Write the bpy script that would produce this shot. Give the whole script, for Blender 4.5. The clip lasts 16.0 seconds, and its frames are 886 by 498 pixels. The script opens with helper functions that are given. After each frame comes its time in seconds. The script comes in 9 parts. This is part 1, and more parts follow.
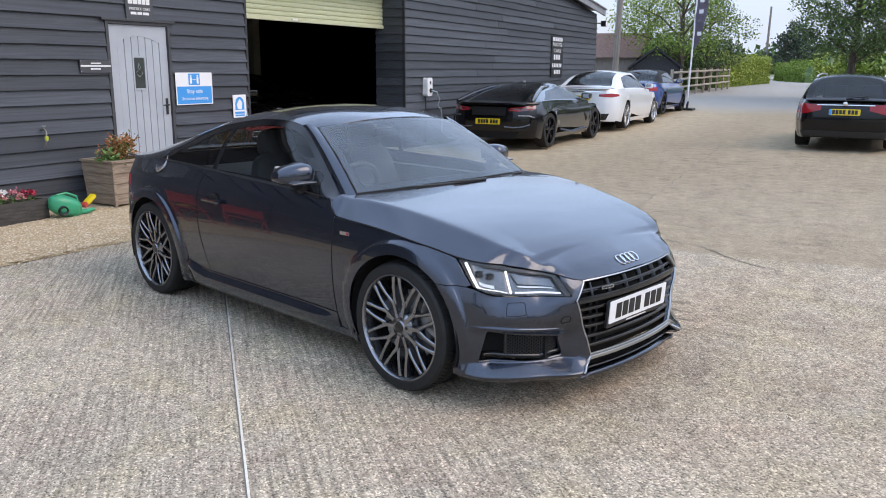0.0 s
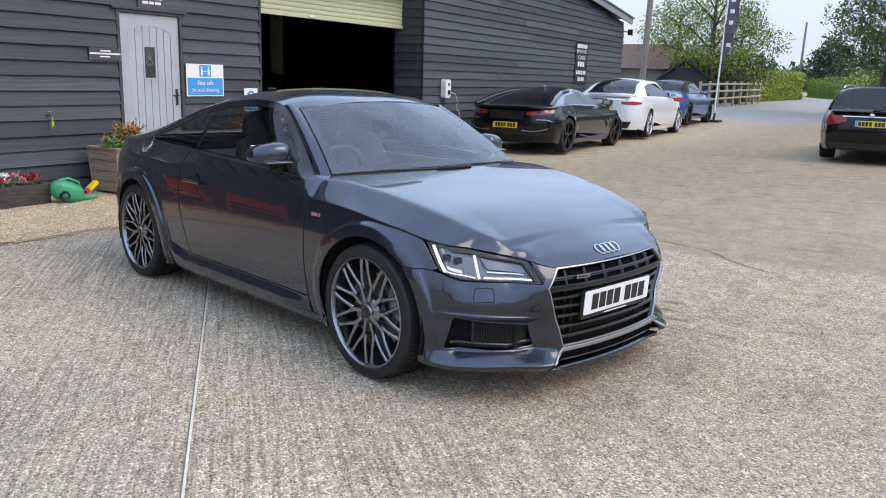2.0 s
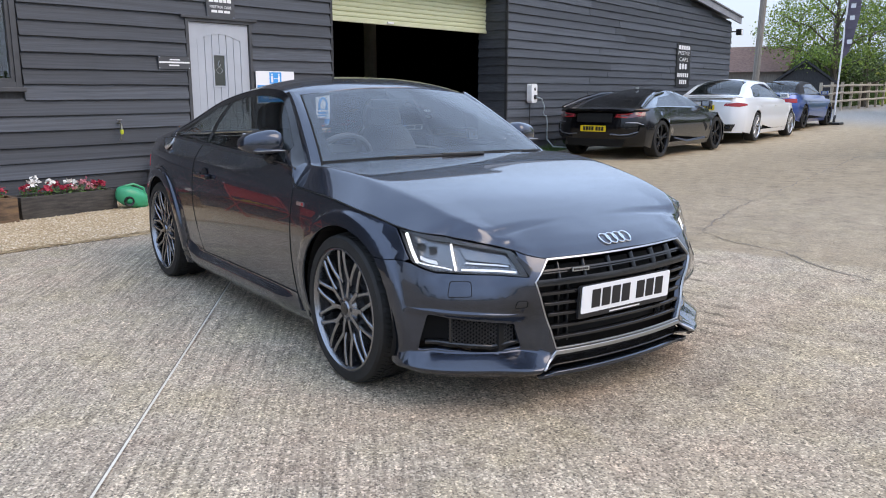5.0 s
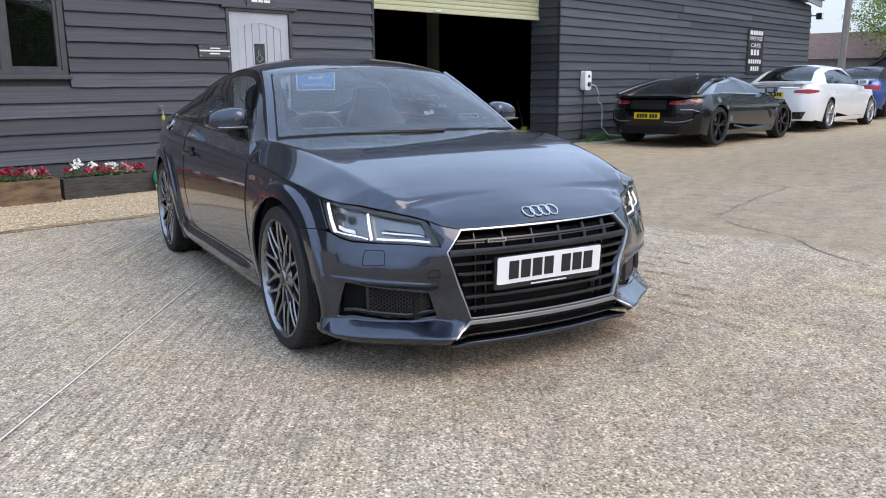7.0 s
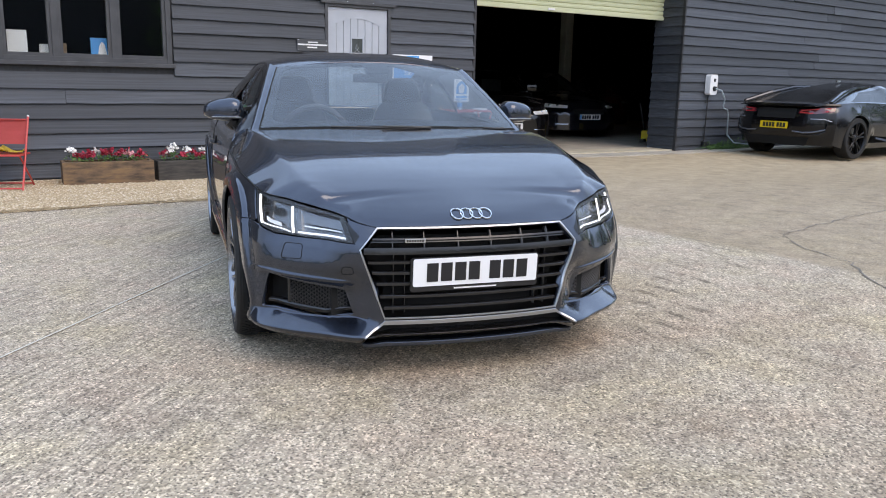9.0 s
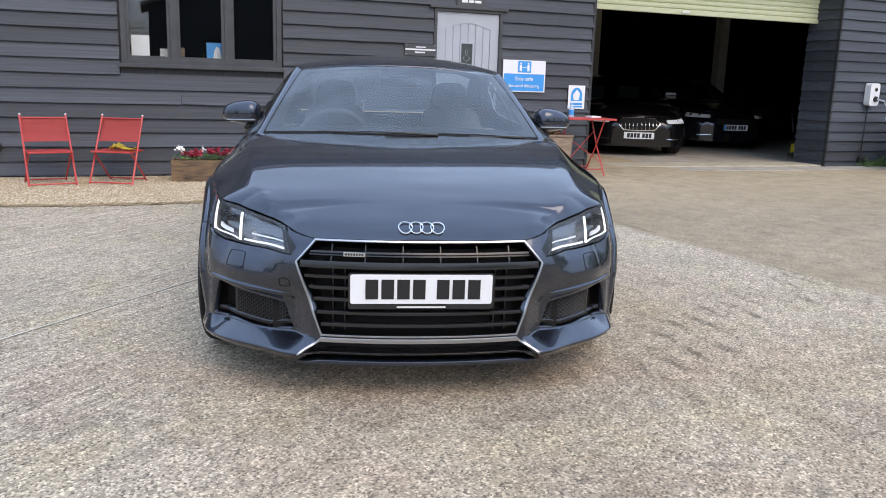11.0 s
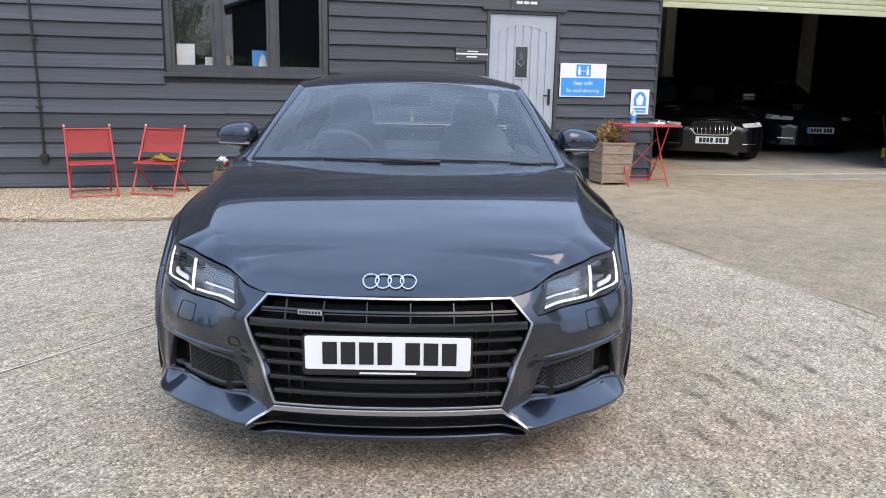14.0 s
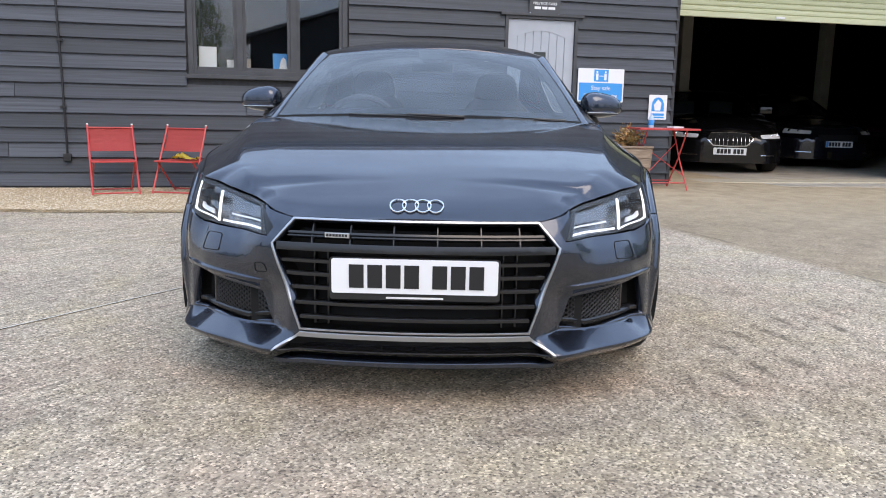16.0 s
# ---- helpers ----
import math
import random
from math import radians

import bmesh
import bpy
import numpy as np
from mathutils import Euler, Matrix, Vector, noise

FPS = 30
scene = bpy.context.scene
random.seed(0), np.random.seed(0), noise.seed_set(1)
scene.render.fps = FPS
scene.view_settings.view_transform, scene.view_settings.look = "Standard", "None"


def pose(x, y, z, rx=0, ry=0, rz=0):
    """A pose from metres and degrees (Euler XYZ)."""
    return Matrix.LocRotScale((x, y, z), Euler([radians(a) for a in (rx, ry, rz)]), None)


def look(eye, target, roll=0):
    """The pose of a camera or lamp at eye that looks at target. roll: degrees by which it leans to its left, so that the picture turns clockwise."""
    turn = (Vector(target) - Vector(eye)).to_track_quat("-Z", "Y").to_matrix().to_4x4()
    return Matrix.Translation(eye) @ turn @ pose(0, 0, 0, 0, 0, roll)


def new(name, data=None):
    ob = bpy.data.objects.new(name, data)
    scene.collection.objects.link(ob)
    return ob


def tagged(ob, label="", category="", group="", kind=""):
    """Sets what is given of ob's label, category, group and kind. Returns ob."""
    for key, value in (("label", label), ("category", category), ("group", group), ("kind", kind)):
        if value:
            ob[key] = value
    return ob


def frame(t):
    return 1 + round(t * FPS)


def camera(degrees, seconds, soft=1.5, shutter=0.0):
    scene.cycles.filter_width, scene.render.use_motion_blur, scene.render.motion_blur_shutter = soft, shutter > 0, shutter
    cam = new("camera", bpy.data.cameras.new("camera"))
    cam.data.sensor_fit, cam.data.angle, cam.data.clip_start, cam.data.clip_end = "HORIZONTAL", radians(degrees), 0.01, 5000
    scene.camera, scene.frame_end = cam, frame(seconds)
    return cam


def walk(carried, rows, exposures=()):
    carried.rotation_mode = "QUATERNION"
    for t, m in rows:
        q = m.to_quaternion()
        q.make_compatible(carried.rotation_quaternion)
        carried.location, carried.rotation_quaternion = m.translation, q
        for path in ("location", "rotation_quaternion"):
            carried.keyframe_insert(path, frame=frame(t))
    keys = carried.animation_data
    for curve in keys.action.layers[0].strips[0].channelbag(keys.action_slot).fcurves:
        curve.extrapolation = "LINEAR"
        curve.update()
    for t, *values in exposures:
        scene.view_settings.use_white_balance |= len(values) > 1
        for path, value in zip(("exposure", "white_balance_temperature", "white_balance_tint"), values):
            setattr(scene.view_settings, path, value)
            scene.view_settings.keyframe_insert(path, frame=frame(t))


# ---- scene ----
cam = camera(58.0, 16.0, soft=1.0)
PATH = [
    (0, (0.143, 0.075, 1.548), (1.824, 1.065, 1.109), 0.2),
    (0.5, (0.155, -0.056, 1.549), (1.826, 0.958, 1.125), 0.0),
    (1, (0.245, -0.128, 1.481), (1.903, 0.911, 1.068), 0.1),
    (1.5, (0.294, -0.156, 1.459), (1.947, 0.892, 1.046), 0.7),
    (2, (0.383, -0.086, 1.403), (2.034, 0.963, 0.985), 1.6),
    (2.5, (0.456, 0.0, 1.365), (2.105, 1.051, 0.944), 2.5),
    (3, (0.492, -0.026, 1.338), (2.126, 1.05, 0.923), 2.8),
    (3.5, (0.572, -0.125, 1.307), (2.181, 0.993, 0.904), 2.5),
    (3.7, (0.636, -0.157, 1.3), (2.229, 0.984, 0.897), 2.0),
    (5.8, (1.12, -0.532, 1.203), (2.566, 0.794, 0.816), -0.4),
    (6, (1.134, -0.6, 1.202), (2.574, 0.731, 0.808), -0.4),
    (6.5, (1.228, -0.741, 1.185), (2.618, 0.64, 0.783), -0.6),
    (7, (1.4, -0.862, 1.155), (2.738, 0.569, 0.751), -0.5),
    (7.5, (1.545, -0.966, 1.158), (2.826, 0.515, 0.752), -0.1),
    (8, (1.705, -1.154, 1.157), (2.919, 0.382, 0.75), 0.4),
    (8.5, (1.866, -1.308, 1.166), (3.0, 0.288, 0.758), 1.0),
    (9, (2.156, -1.37, 1.155), (3.193, 0.291, 0.745), 1.2),
    (11.3, (3.133, -1.518, 1.175), (3.765, 0.336, 0.768), 1.8),
    (11.5, (3.229, -1.514, 1.191), (3.839, 0.347, 0.782), 1.8),
    (12, (3.388, -1.427, 1.238), (3.948, 0.446, 0.814), 1.6),
    (12.5, (3.433, -1.234, 1.298), (3.956, 0.644, 0.853), 1.3),
    (13, (3.429, -1.119, 1.37), (3.933, 0.762, 0.915), 1.2),
    (13.5, (3.438, -1.098, 1.356), (3.929, 0.788, 0.909), 1.1),
    (14, (3.473, -1.187, 1.278), (3.953, 0.709, 0.861), 1.2),
    (14.5, (3.496, -1.36, 1.2), (3.97, 0.545, 0.817), 1.2),
    (15, (3.469, -1.374, 1.106), (3.935, 0.538, 0.751), 1.2),
    (15.5, (3.418, -1.282, 1.02), (3.883, 0.633, 0.677), 1.3),
    (16, (3.428, -1.228, 0.943), (3.875, 0.691, 0.602), 1.2),
]
walk(cam, [(t, look(eye, target, roll)) for t, eye, target, roll in PATH], exposures=[(0.0, 1.00, 8400, 19), (6.0, 1.02, 8400, 19), (9.0, 1.06, 8400, 18), (12.0, 1.10, 8350, 18), (13.2, 1.17, 8150, 17), (14.5, 1.14, 8300, 18), (16.0, 1.11, 8350, 18)])


# ---- sky and sun: bright, thinly clouded day ----
def sky():
    world = bpy.data.worlds.new("sky")
    scene.world = world
    world.use_nodes = True
    n, l = world.node_tree.nodes, world.node_tree.links
    n.clear()
    out, bg = n.new("ShaderNodeOutputWorld"), n.new("ShaderNodeBackground")
    tex = n.new("ShaderNodeTexSky")
    tex.sky_type, tex.sun_disc = "NISHITA", False
    tex.sun_elevation, tex.sun_rotation = radians(45.6), radians(168)
    tex.dust_density, tex.ozone_density = 2.0, 1.5
    co, sc = n.new("ShaderNodeTexCoord"), n.new("ShaderNodeMapping")
    sc.inputs["Scale"].default_value = (2.2, 2.2, 6.0)
    cloud = n.new("ShaderNodeTexNoise")
    cloud.inputs["Scale"].default_value, cloud.inputs["Detail"].default_value, cloud.inputs["Roughness"].default_value = 1.3, 7, 0.55
    ramp = n.new("ShaderNodeValToRGB")
    ramp.color_ramp.elements[0].position, ramp.color_ramp.elements[1].position = 0.34, 0.64
    ramp.color_ramp.elements[0].color = (0.60, 0.60, 0.60, 1)
    mix = n.new("ShaderNodeMix")
    mix.data_type = "RGBA"
    lift, high = n.new("ShaderNodeSeparateXYZ"), n.new("ShaderNodeValToRGB")
    high.color_ramp.elements[0].position, high.color_ramp.elements[1].position = 0.06, 0.42
    high.color_ramp.elements[0].color, high.color_ramp.elements[1].color = (2.9, 4.2, 6.3, 1), (4.4, 7.2, 12.0, 1)
    l.new(co.outputs["Generated"], lift.inputs[0])
    l.new(lift.outputs["Z"], high.inputs["Fac"])
    l.new(high.outputs["Color"], mix.inputs["B"])
    l.new(co.outputs["Generated"], sc.inputs["Vector"])
    l.new(sc.outputs["Vector"], cloud.inputs["Vector"])
    l.new(cloud.outputs["Fac"], ramp.inputs["Fac"])
    l.new(ramp.outputs["Color"], mix.inputs["Factor"])
    l.new(tex.outputs["Color"], mix.inputs["A"])
    l.new(mix.outputs["Result"], bg.inputs["Color"])
    bg.inputs["Strength"].default_value = 0.11
    l.new(bg.outputs["Background"], out.inputs["Surface"])


sky()
sun = new("sun", bpy.data.lights.new("sun", "SUN"))
sun.data.energy, sun.data.angle, sun.data.color = 0.70, radians(42), (1.0, 0.93, 0.82)
sun.matrix_world = look((5, -24, 25), (0, 0, 0))


# ---- materials ----
def material(name, base=(0.5, 0.5, 0.5), rough=0.5, metal=0.0, **more):
    m = bpy.data.materials.new(name)
    m.use_nodes = True
    b = m.node_tree.nodes["Principled BSDF"]
    b.inputs["Base Color"].default_value = (*base, 1)
    b.inputs["Roughness"].default_value, b.inputs["Metallic"].default_value = rough, metal
    for k, v in more.items():
        b.inputs[k.replace("_", " ")].default_value = v
    return m


def texture(m, colours, scale=(1, 1, 1), size=8.0, detail=6, kind="noise", bump=0.0, bump_size=40.0, space="Object", low=0.3, high=0.7, rough=None, distance=0.01, island=False, spread=0.0):
    """Two or more colours over noise, with fine relief of its own scale."""
    n, l = m.node_tree.nodes, m.node_tree.links
    b = n["Principled BSDF"]
    co, mp = n.new("ShaderNodeTexCoord"), n.new("ShaderNodeMapping")
    mp.inputs["Scale"].default_value = scale
    l.new(co.outputs[space], mp.inputs["Vector"])
    vec = mp.outputs["Vector"]
    if spread:
        info, add = n.new("ShaderNodeObjectInfo"), n.new("ShaderNodeVectorMath")
        mul = n.new("ShaderNodeMath")
        mul.operation, mul.inputs[1].default_value = "MULTIPLY", spread
        l.new(info.outputs["Random"], mul.inputs[0])
        l.new(mul.outputs[0], add.inputs[1])
        l.new(vec, add.inputs[0])
        vec = add.outputs[0]
    t = n.new("ShaderNodeTexNoise")
    t.inputs["Scale"].default_value, t.inputs["Detail"].default_value, t.inputs["Roughness"].default_value = size, detail, 0.6
    l.new(vec, t.inputs["Vector"])
    r = n.new("ShaderNodeValToRGB")
    e = r.color_ramp.elements
    while len(e) < len(colours):
        e.new(0.5)
    for i, c in enumerate(colours):
        e[i].position = low + (high - low) * i / (len(colours) - 1)
        e[i].color = (*c, 1)
    l.new(t.outputs["Fac"], r.inputs["Fac"])
    l.new(r.outputs["Color"], b.inputs["Base Color"])
    if rough:
        rr = n.new("ShaderNodeMapRange")
        rr.inputs["To Min"].default_value, rr.inputs["To Max"].default_value = rough
        l.new(t.outputs["Fac"], rr.inputs["Value"])
        l.new(rr.outputs["Result"], b.inputs["Roughness"])
    if bump:
        t2, bp = n.new("ShaderNodeTexNoise"), n.new("ShaderNodeBump")
        t2.inputs["Scale"].default_value, t2.inputs["Detail"].default_value = bump_size, 5
        l.new(vec, t2.inputs["Vector"])
        bp.inputs["Strength"].default_value, bp.inputs["Distance"].default_value = bump, distance
        l.new(t2.outputs["Fac"], bp.inputs["Height"])
        l.new(bp.outputs["Normal"], b.inputs["Normal"])
    return m


def varied(m, amount=0.35):
    """Each piece a little lighter or darker than the next."""
    n, l = m.node_tree.nodes, m.node_tree.links
    b = n["Principled BSDF"]
    src = b.inputs["Base Color"].links[0].from_socket
    info, rng, mul = n.new("ShaderNodeObjectInfo"), n.new("ShaderNodeMapRange"), n.new("ShaderNodeMix")
    rng.inputs["To Min"].default_value, rng.inputs["To Max"].default_value = 1 - amount, 1 + amount
    mul.data_type, mul.blend_type = "RGBA", "MULTIPLY"
    mul.inputs["Factor"].default_value = 1
    l.new(info.outputs["Random"], rng.inputs["Value"])
    l.new(rng.outputs["Result"], mul.inputs["B"])
    l.new(src, mul.inputs["A"])
    l.new(mul.outputs["Result"], b.inputs["Base Color"])
    return m


def paint(name, base, metal=0.75, rough=0.32, flake=True):
    m = material(name, base, rough, metal, Coat_Weight=1.0, Coat_Roughness=0.025, Coat_IOR=1.54)
    if flake:
        n, l = m.node_tree.nodes, m.node_tree.links
        b = n["Principled BSDF"]
        co, t, bp = n.new("ShaderNodeTexCoord"), n.new("ShaderNodeTexNoise"), n.new("ShaderNodeBump")
        t.inputs["Scale"].default_value = 700
        l.new(co.outputs["Object"], t.inputs["Vector"])
        bp.inputs["Strength"].default_value, bp.inputs["Distance"].default_value = 0.22, 0.001
        l.new(t.outputs["Fac"], bp.inputs["Height"])
        l.new(bp.outputs["Normal"], b.inputs["Normal"])
    return m


def glow(name, colour, strength):
    m = material(name, colour, 0.4)
    b = m.node_tree.nodes["Principled BSDF"]
    b.inputs["Emission Color"].default_value, b.inputs["Emission Strength"].default_value = (*colour, 1), strength
    return m


def glass(name, tint=(0.8, 0.85, 0.86), ior=1.45, rough=0.0, mixed=0.75):
    """Thin pane: tinted see-through with mirror gloss that grows towards grazing sight, alike from both sides."""
    m = bpy.data.materials.new(name)
    m.use_nodes = True
    n, l = m.node_tree.nodes, m.node_tree.links
    n.clear()
    out, mix, fr = n.new("ShaderNodeOutputMaterial"), n.new("ShaderNodeMixShader"), n.new("ShaderNodeLayerWeight")
    tr, gl = n.new("ShaderNodeBsdfTransparent"), n.new("ShaderNodeBsdfGlossy")
    tr.inputs["Color"].default_value = (*tint, 1)
    gl.inputs["Roughness"].default_value = rough
    f0 = ((ior - 1) / (ior + 1)) ** 2
    fr.inputs["Blend"].default_value = 0.5
    steep, rise = n.new("ShaderNodeMath"), n.new("ShaderNodeMath")
    steep.operation, rise.operation = "POWER", "MULTIPLY_ADD"
    steep.inputs[1].default_value = 5.0
    rise.inputs[1].default_value, rise.inputs[2].default_value = 1 - f0, f0
    l.new(fr.outputs["Facing"], steep.inputs[0])
    l.new(steep.outputs[0], rise.inputs[0])
    l.new(rise.outputs[0], mix.inputs["Fac"])
    l.new(tr.outputs["BSDF"], mix.inputs[1])
    l.new(gl.outputs["BSDF"], mix.inputs[2])
    l.new(mix.outputs["Shader"], out.inputs["Surface"])
    return m


BOARD = varied(texture(material("black_stained_boards", rough=0.62), [(0.030, 0.035, 0.043), (0.050, 0.058, 0.070), (0.074, 0.084, 0.100)], scale=(0.5, 9, 9), size=6, bump=0.4, bump_size=26, spread=37.0, rough=(0.42, 0.7), distance=0.006), 0.32)
BLACKWOOD = texture(material("black_timber", rough=0.6), [(0.014, 0.015, 0.017), (0.035, 0.036, 0.04)], scale=(4, 4, 1), size=6, bump=0.3)
DOORGREY = texture(material("grey_door_paint", rough=0.45), [(0.36, 0.39, 0.43), (0.42, 0.45, 0.49)], size=3, bump=0.05)
DARKGREY = texture(material("dark_grey_frame", rough=0.45), [(0.04, 0.042, 0.046), (0.065, 0.067, 0.072)], size=6, bump=0.05)
SHUTTER = texture(material("cream_green_shutter", rough=0.45), [(0.50, 0.53, 0.33), (0.60, 0.62, 0.42)], scale=(1, 1, 6), size=3, bump=0.08)
PLASTER = texture(material("cream_column", rough=0.8), [(0.60, 0.56, 0.48), (0.74, 0.70, 0.62)], size=3, bump=0.2)
# near-black colour stands in for the shade inside the open garage
SHADEWALL = texture(material("dark_interior", rough=0.95, Specular_IOR_Level=0.1), [(0.004, 0.004, 0.004), (0.010, 0.010, 0.011)], size=2)
TIMBER = texture(material("weathered_planter_timber", rough=0.75), [(0.19, 0.135, 0.095), (0.30, 0.22, 0.16), (0.40, 0.31, 0.235)], scale=(1.2, 14, 14), size=4, bump=0.4, spread=11.0)
OLDWOOD = texture(material("grey_weathered_timber", rough=0.85), [(0.03, 0.027, 0.025), (0.085, 0.075, 0.065)], scale=(1.5, 10, 10), size=4, bump=0.5, spread=9.0)
RUSTWOOD = texture(material("rust_stained_sleeper", rough=0.85), [(0.05, 0.035, 0.025), (0.16, 0.10, 0.06), (0.26, 0.15, 0.07)], scale=(1.5, 6, 6), size=3.5, bump=0.5)
FENCE = texture(material("pale_fence_wood", rough=0.85), [(0.30, 0.25, 0.19), (0.46, 0.40, 0.32)], scale=(1, 8, 8), size=4, bump=0.3)
POLEWOOD = texture(material("pole_wood", rough=0.85), [(0.16, 0.14, 0.12), (0.28, 0.25, 0.22)], scale=(8, 8, 0.6), size=5, bump=0.4)
SOIL = texture(material("soil", rough=0.95), [(0.02, 0.014, 0.01), (0.06, 0.045, 0.03)], size=40, bump=0.8, bump_size=60)
RED = texture(material("red_powder_coat", rough=0.4), [(0.50, 0.045, 0.045), (0.60, 0.07, 0.06)], size=9)
REDCLOTH = texture(material("red_mesh_fabric", rough=0.75), [(0.58, 0.085, 0.08), (0.70, 0.13, 0.12)], size=200, bump=0.2, bump_size=300)
WHITE = texture(material("white_plastic", rough=0.4), [(0.72, 0.73, 0.74), (0.82, 0.82, 0.82)], size=12)
BLACKPL = texture(material("black_plastic", rough=0.42), [(0.010, 0.010, 0.011), (0.022, 0.022, 0.024)], size=30, bump=0.05, bump_size=300)
GLOSSBLACK = material("gloss_black", (0.006, 0.006, 0.007), 0.12)
# near-black for matt trim, and for shade painted into hollows and seams
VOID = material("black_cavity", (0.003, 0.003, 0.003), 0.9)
RUBBER = texture(material("tyre_rubber", rough=0.75), [(0.006, 0.006, 0.006), (0.014, 0.0135, 0.013)], size=14, bump=0.1, bump_size=200)
CHROME = material("chrome", (0.75, 0.76, 0.78), 0.12, 1.0)
SATIN = material("satin_silver", (0.62, 0.63, 0.65), 0.28, 1.0)
STEEL = texture(material("worn_steel", rough=0.4, metal=1.0), [(0.3, 0.3, 0.3), (0.5, 0.5, 0.5)], size=20)
PAPER = material("white_sheet", (0.78, 0.79, 0.80), 0.5)
BLUE = material("sign_blue", (0.015, 0.30, 0.70), 0.4)
INK = material("black_ink", (0.012, 0.012, 0.014), 0.45)
YELLOW = material("plate_yellow", (0.75, 0.52, 0.02), 0.4)
LETTER = material("white_lettering", (0.75, 0.75, 0.75), 0.5)
PANE = glass("window_glass", (0.90, 0.92, 0.92), 1.85)


# ---- small builders ----
def part(name, bm, mat, parent=None, label="", smooth=False, angle=35):
    me = bpy.data.meshes.new(name)
    bm.normal_update()
    bm.to_mesh(me)
    bm.free()
    for m in (mat if isinstance(mat, (list, tuple)) else [mat]):
        me.materials.append(m)
    if smooth:
        me.polygons.foreach_set("use_smooth", [True] * len(me.polygons))
        if angle:
            me.set_sharp_from_angle(angle=radians(angle))
    ob = new(name, me)
    if parent is not None:
        ob.parent = parent
    if label:
        tagged(ob, label)
    return ob


def thing(name, label, category, m=None, group="", kind=""):
    ob = new(name)
    ob.empty_display_size = 0.1
    if m is not None:
        ob.matrix_world = m
    return tagged(ob, label, category, group, kind)


def box(bm, x0, x1, y0, y1, z0, z1, bevel=0.0, m=None):
    v = [bm.verts.new((x, y, z)) for x in (x0, x1) for y in (y0, y1) for z in (z0, z1)]
    f = [bm.faces.new([v[i] for i in q]) for q in ((0, 1, 3, 2), (4, 6, 7, 5), (0, 4, 5, 1), (2, 3, 7, 6), (0, 2, 6, 4), (1, 5, 7, 3))]
    geom = v
    if bevel:
        r = bmesh.ops.bevel(bm, geom=list({e for q in f for e in q.edges}), offset=bevel, segments=2, profile=0.7, affect="EDGES")
        geom = list({w for q in r["faces"] for w in q.verts} | {w for w in v if w.is_valid})
        geom = list({w for w in geom if w.is_valid})
    if m is not None:
        bmesh.ops.transform(bm, matrix=m, verts=geom)
    return bm


def boxed(*a, **k):
    return box(bmesh.new(), *a, **k)


def tube(bm, pts, r, seg=8, closed=False, taper=None):
    """A round bar along points; taper: the radius at each point."""
    pts = [Vector(p) for p in pts]
    n, rings = len(pts), []
    up = None
    for i, p in enumerate(pts):
        a = pts[(i - 1) % n] if (closed or i) else p
        b = pts[(i + 1) % n] if (closed or i < n - 1) else p
        d = (b - a).normalized()
        if up is None:
            up = d.orthogonal().normalized()
        up = (up - d * up.dot(d)).normalized()
        side = d.cross(up)
        rr = taper[i] if taper else r
        rings.append([bm.verts.new(p + (up * math.cos(t) + side * math.sin(t)) * rr) for t in (2 * math.pi * k / seg for k in range(seg))])
    for i in range(n if closed else n - 1):
        a, b = rings[i], rings[(i + 1) % n]
        for k in range(seg):
            bm.faces.new((a[k], a[(k + 1) % seg], b[(k + 1) % seg], b[k]))
    if not closed:
        bm.faces.new(rings[0][::-1])
        bm.faces.new(rings[-1])
    return bm


def lathe(bm, prof, seg=48, axis="y", centre=(0, 0, 0), closed=True):
    """Turn (radius, along) pairs round an axis."""
    c = Vector(centre)
    rings = []
    for r, h in prof:
        ring = []
        for k in range(seg):
            t = 2 * math.pi * k / seg
            q = {"y": (r * math.sin(t), h, r * math.cos(t)), "z": (r * math.cos(t), r * math.sin(t), h), "x": (h, r * math.cos(t), r * math.sin(t))}[axis]
            ring.append(bm.verts.new(c + Vector(q)))
        rings.append(ring)
    pairs = list(zip(rings, rings[1:])) + ([(rings[-1], rings[0])] if closed else [])
    for a, b in pairs:
        for k in range(seg):
            bm.faces.new((a[k], a[(k + 1) % seg], b[(k + 1) % seg], b[k]))
    return bm


def prism(bm, poly, depth, axis="y", at=0.0):
    """A flat outline given depth. axis y: outline in x, z."""
    put = {"y": lambda a, b, d: (a, d, b), "z": lambda a, b, d: (a, b, d), "x": lambda a, b, d: (d, a, b)}[axis]
    f = [bm.verts.new(put(a, b, at)) for a, b in poly]
    g = [bm.verts.new(put(a, b, at + depth)) for a, b in poly]
    bm.faces.new(f)
    bm.faces.new(g[::-1])
    for i in range(len(poly)):
        j = (i + 1) % len(poly)
        bm.faces.new((f[j], f[i], g[i], g[j]))
    bmesh.ops.recalc_face_normals(bm, faces=bm.faces)
    return bm


def rounded(w, h, r, n=5, cx=0.0, cy=0.0):
    out = []
    for sx, sy, a0 in ((1, 1, 0), (-1, 1, 90), (-1, -1, 180), (1, -1, 270)):
        for k in range(n + 1):
            t = radians(a0 + 90 * k / n)
            out.append((cx + sx * (w / 2 - r) + r * math.cos(t), cy + sy * (h / 2 - r) + r * math.sin(t)))
    return out


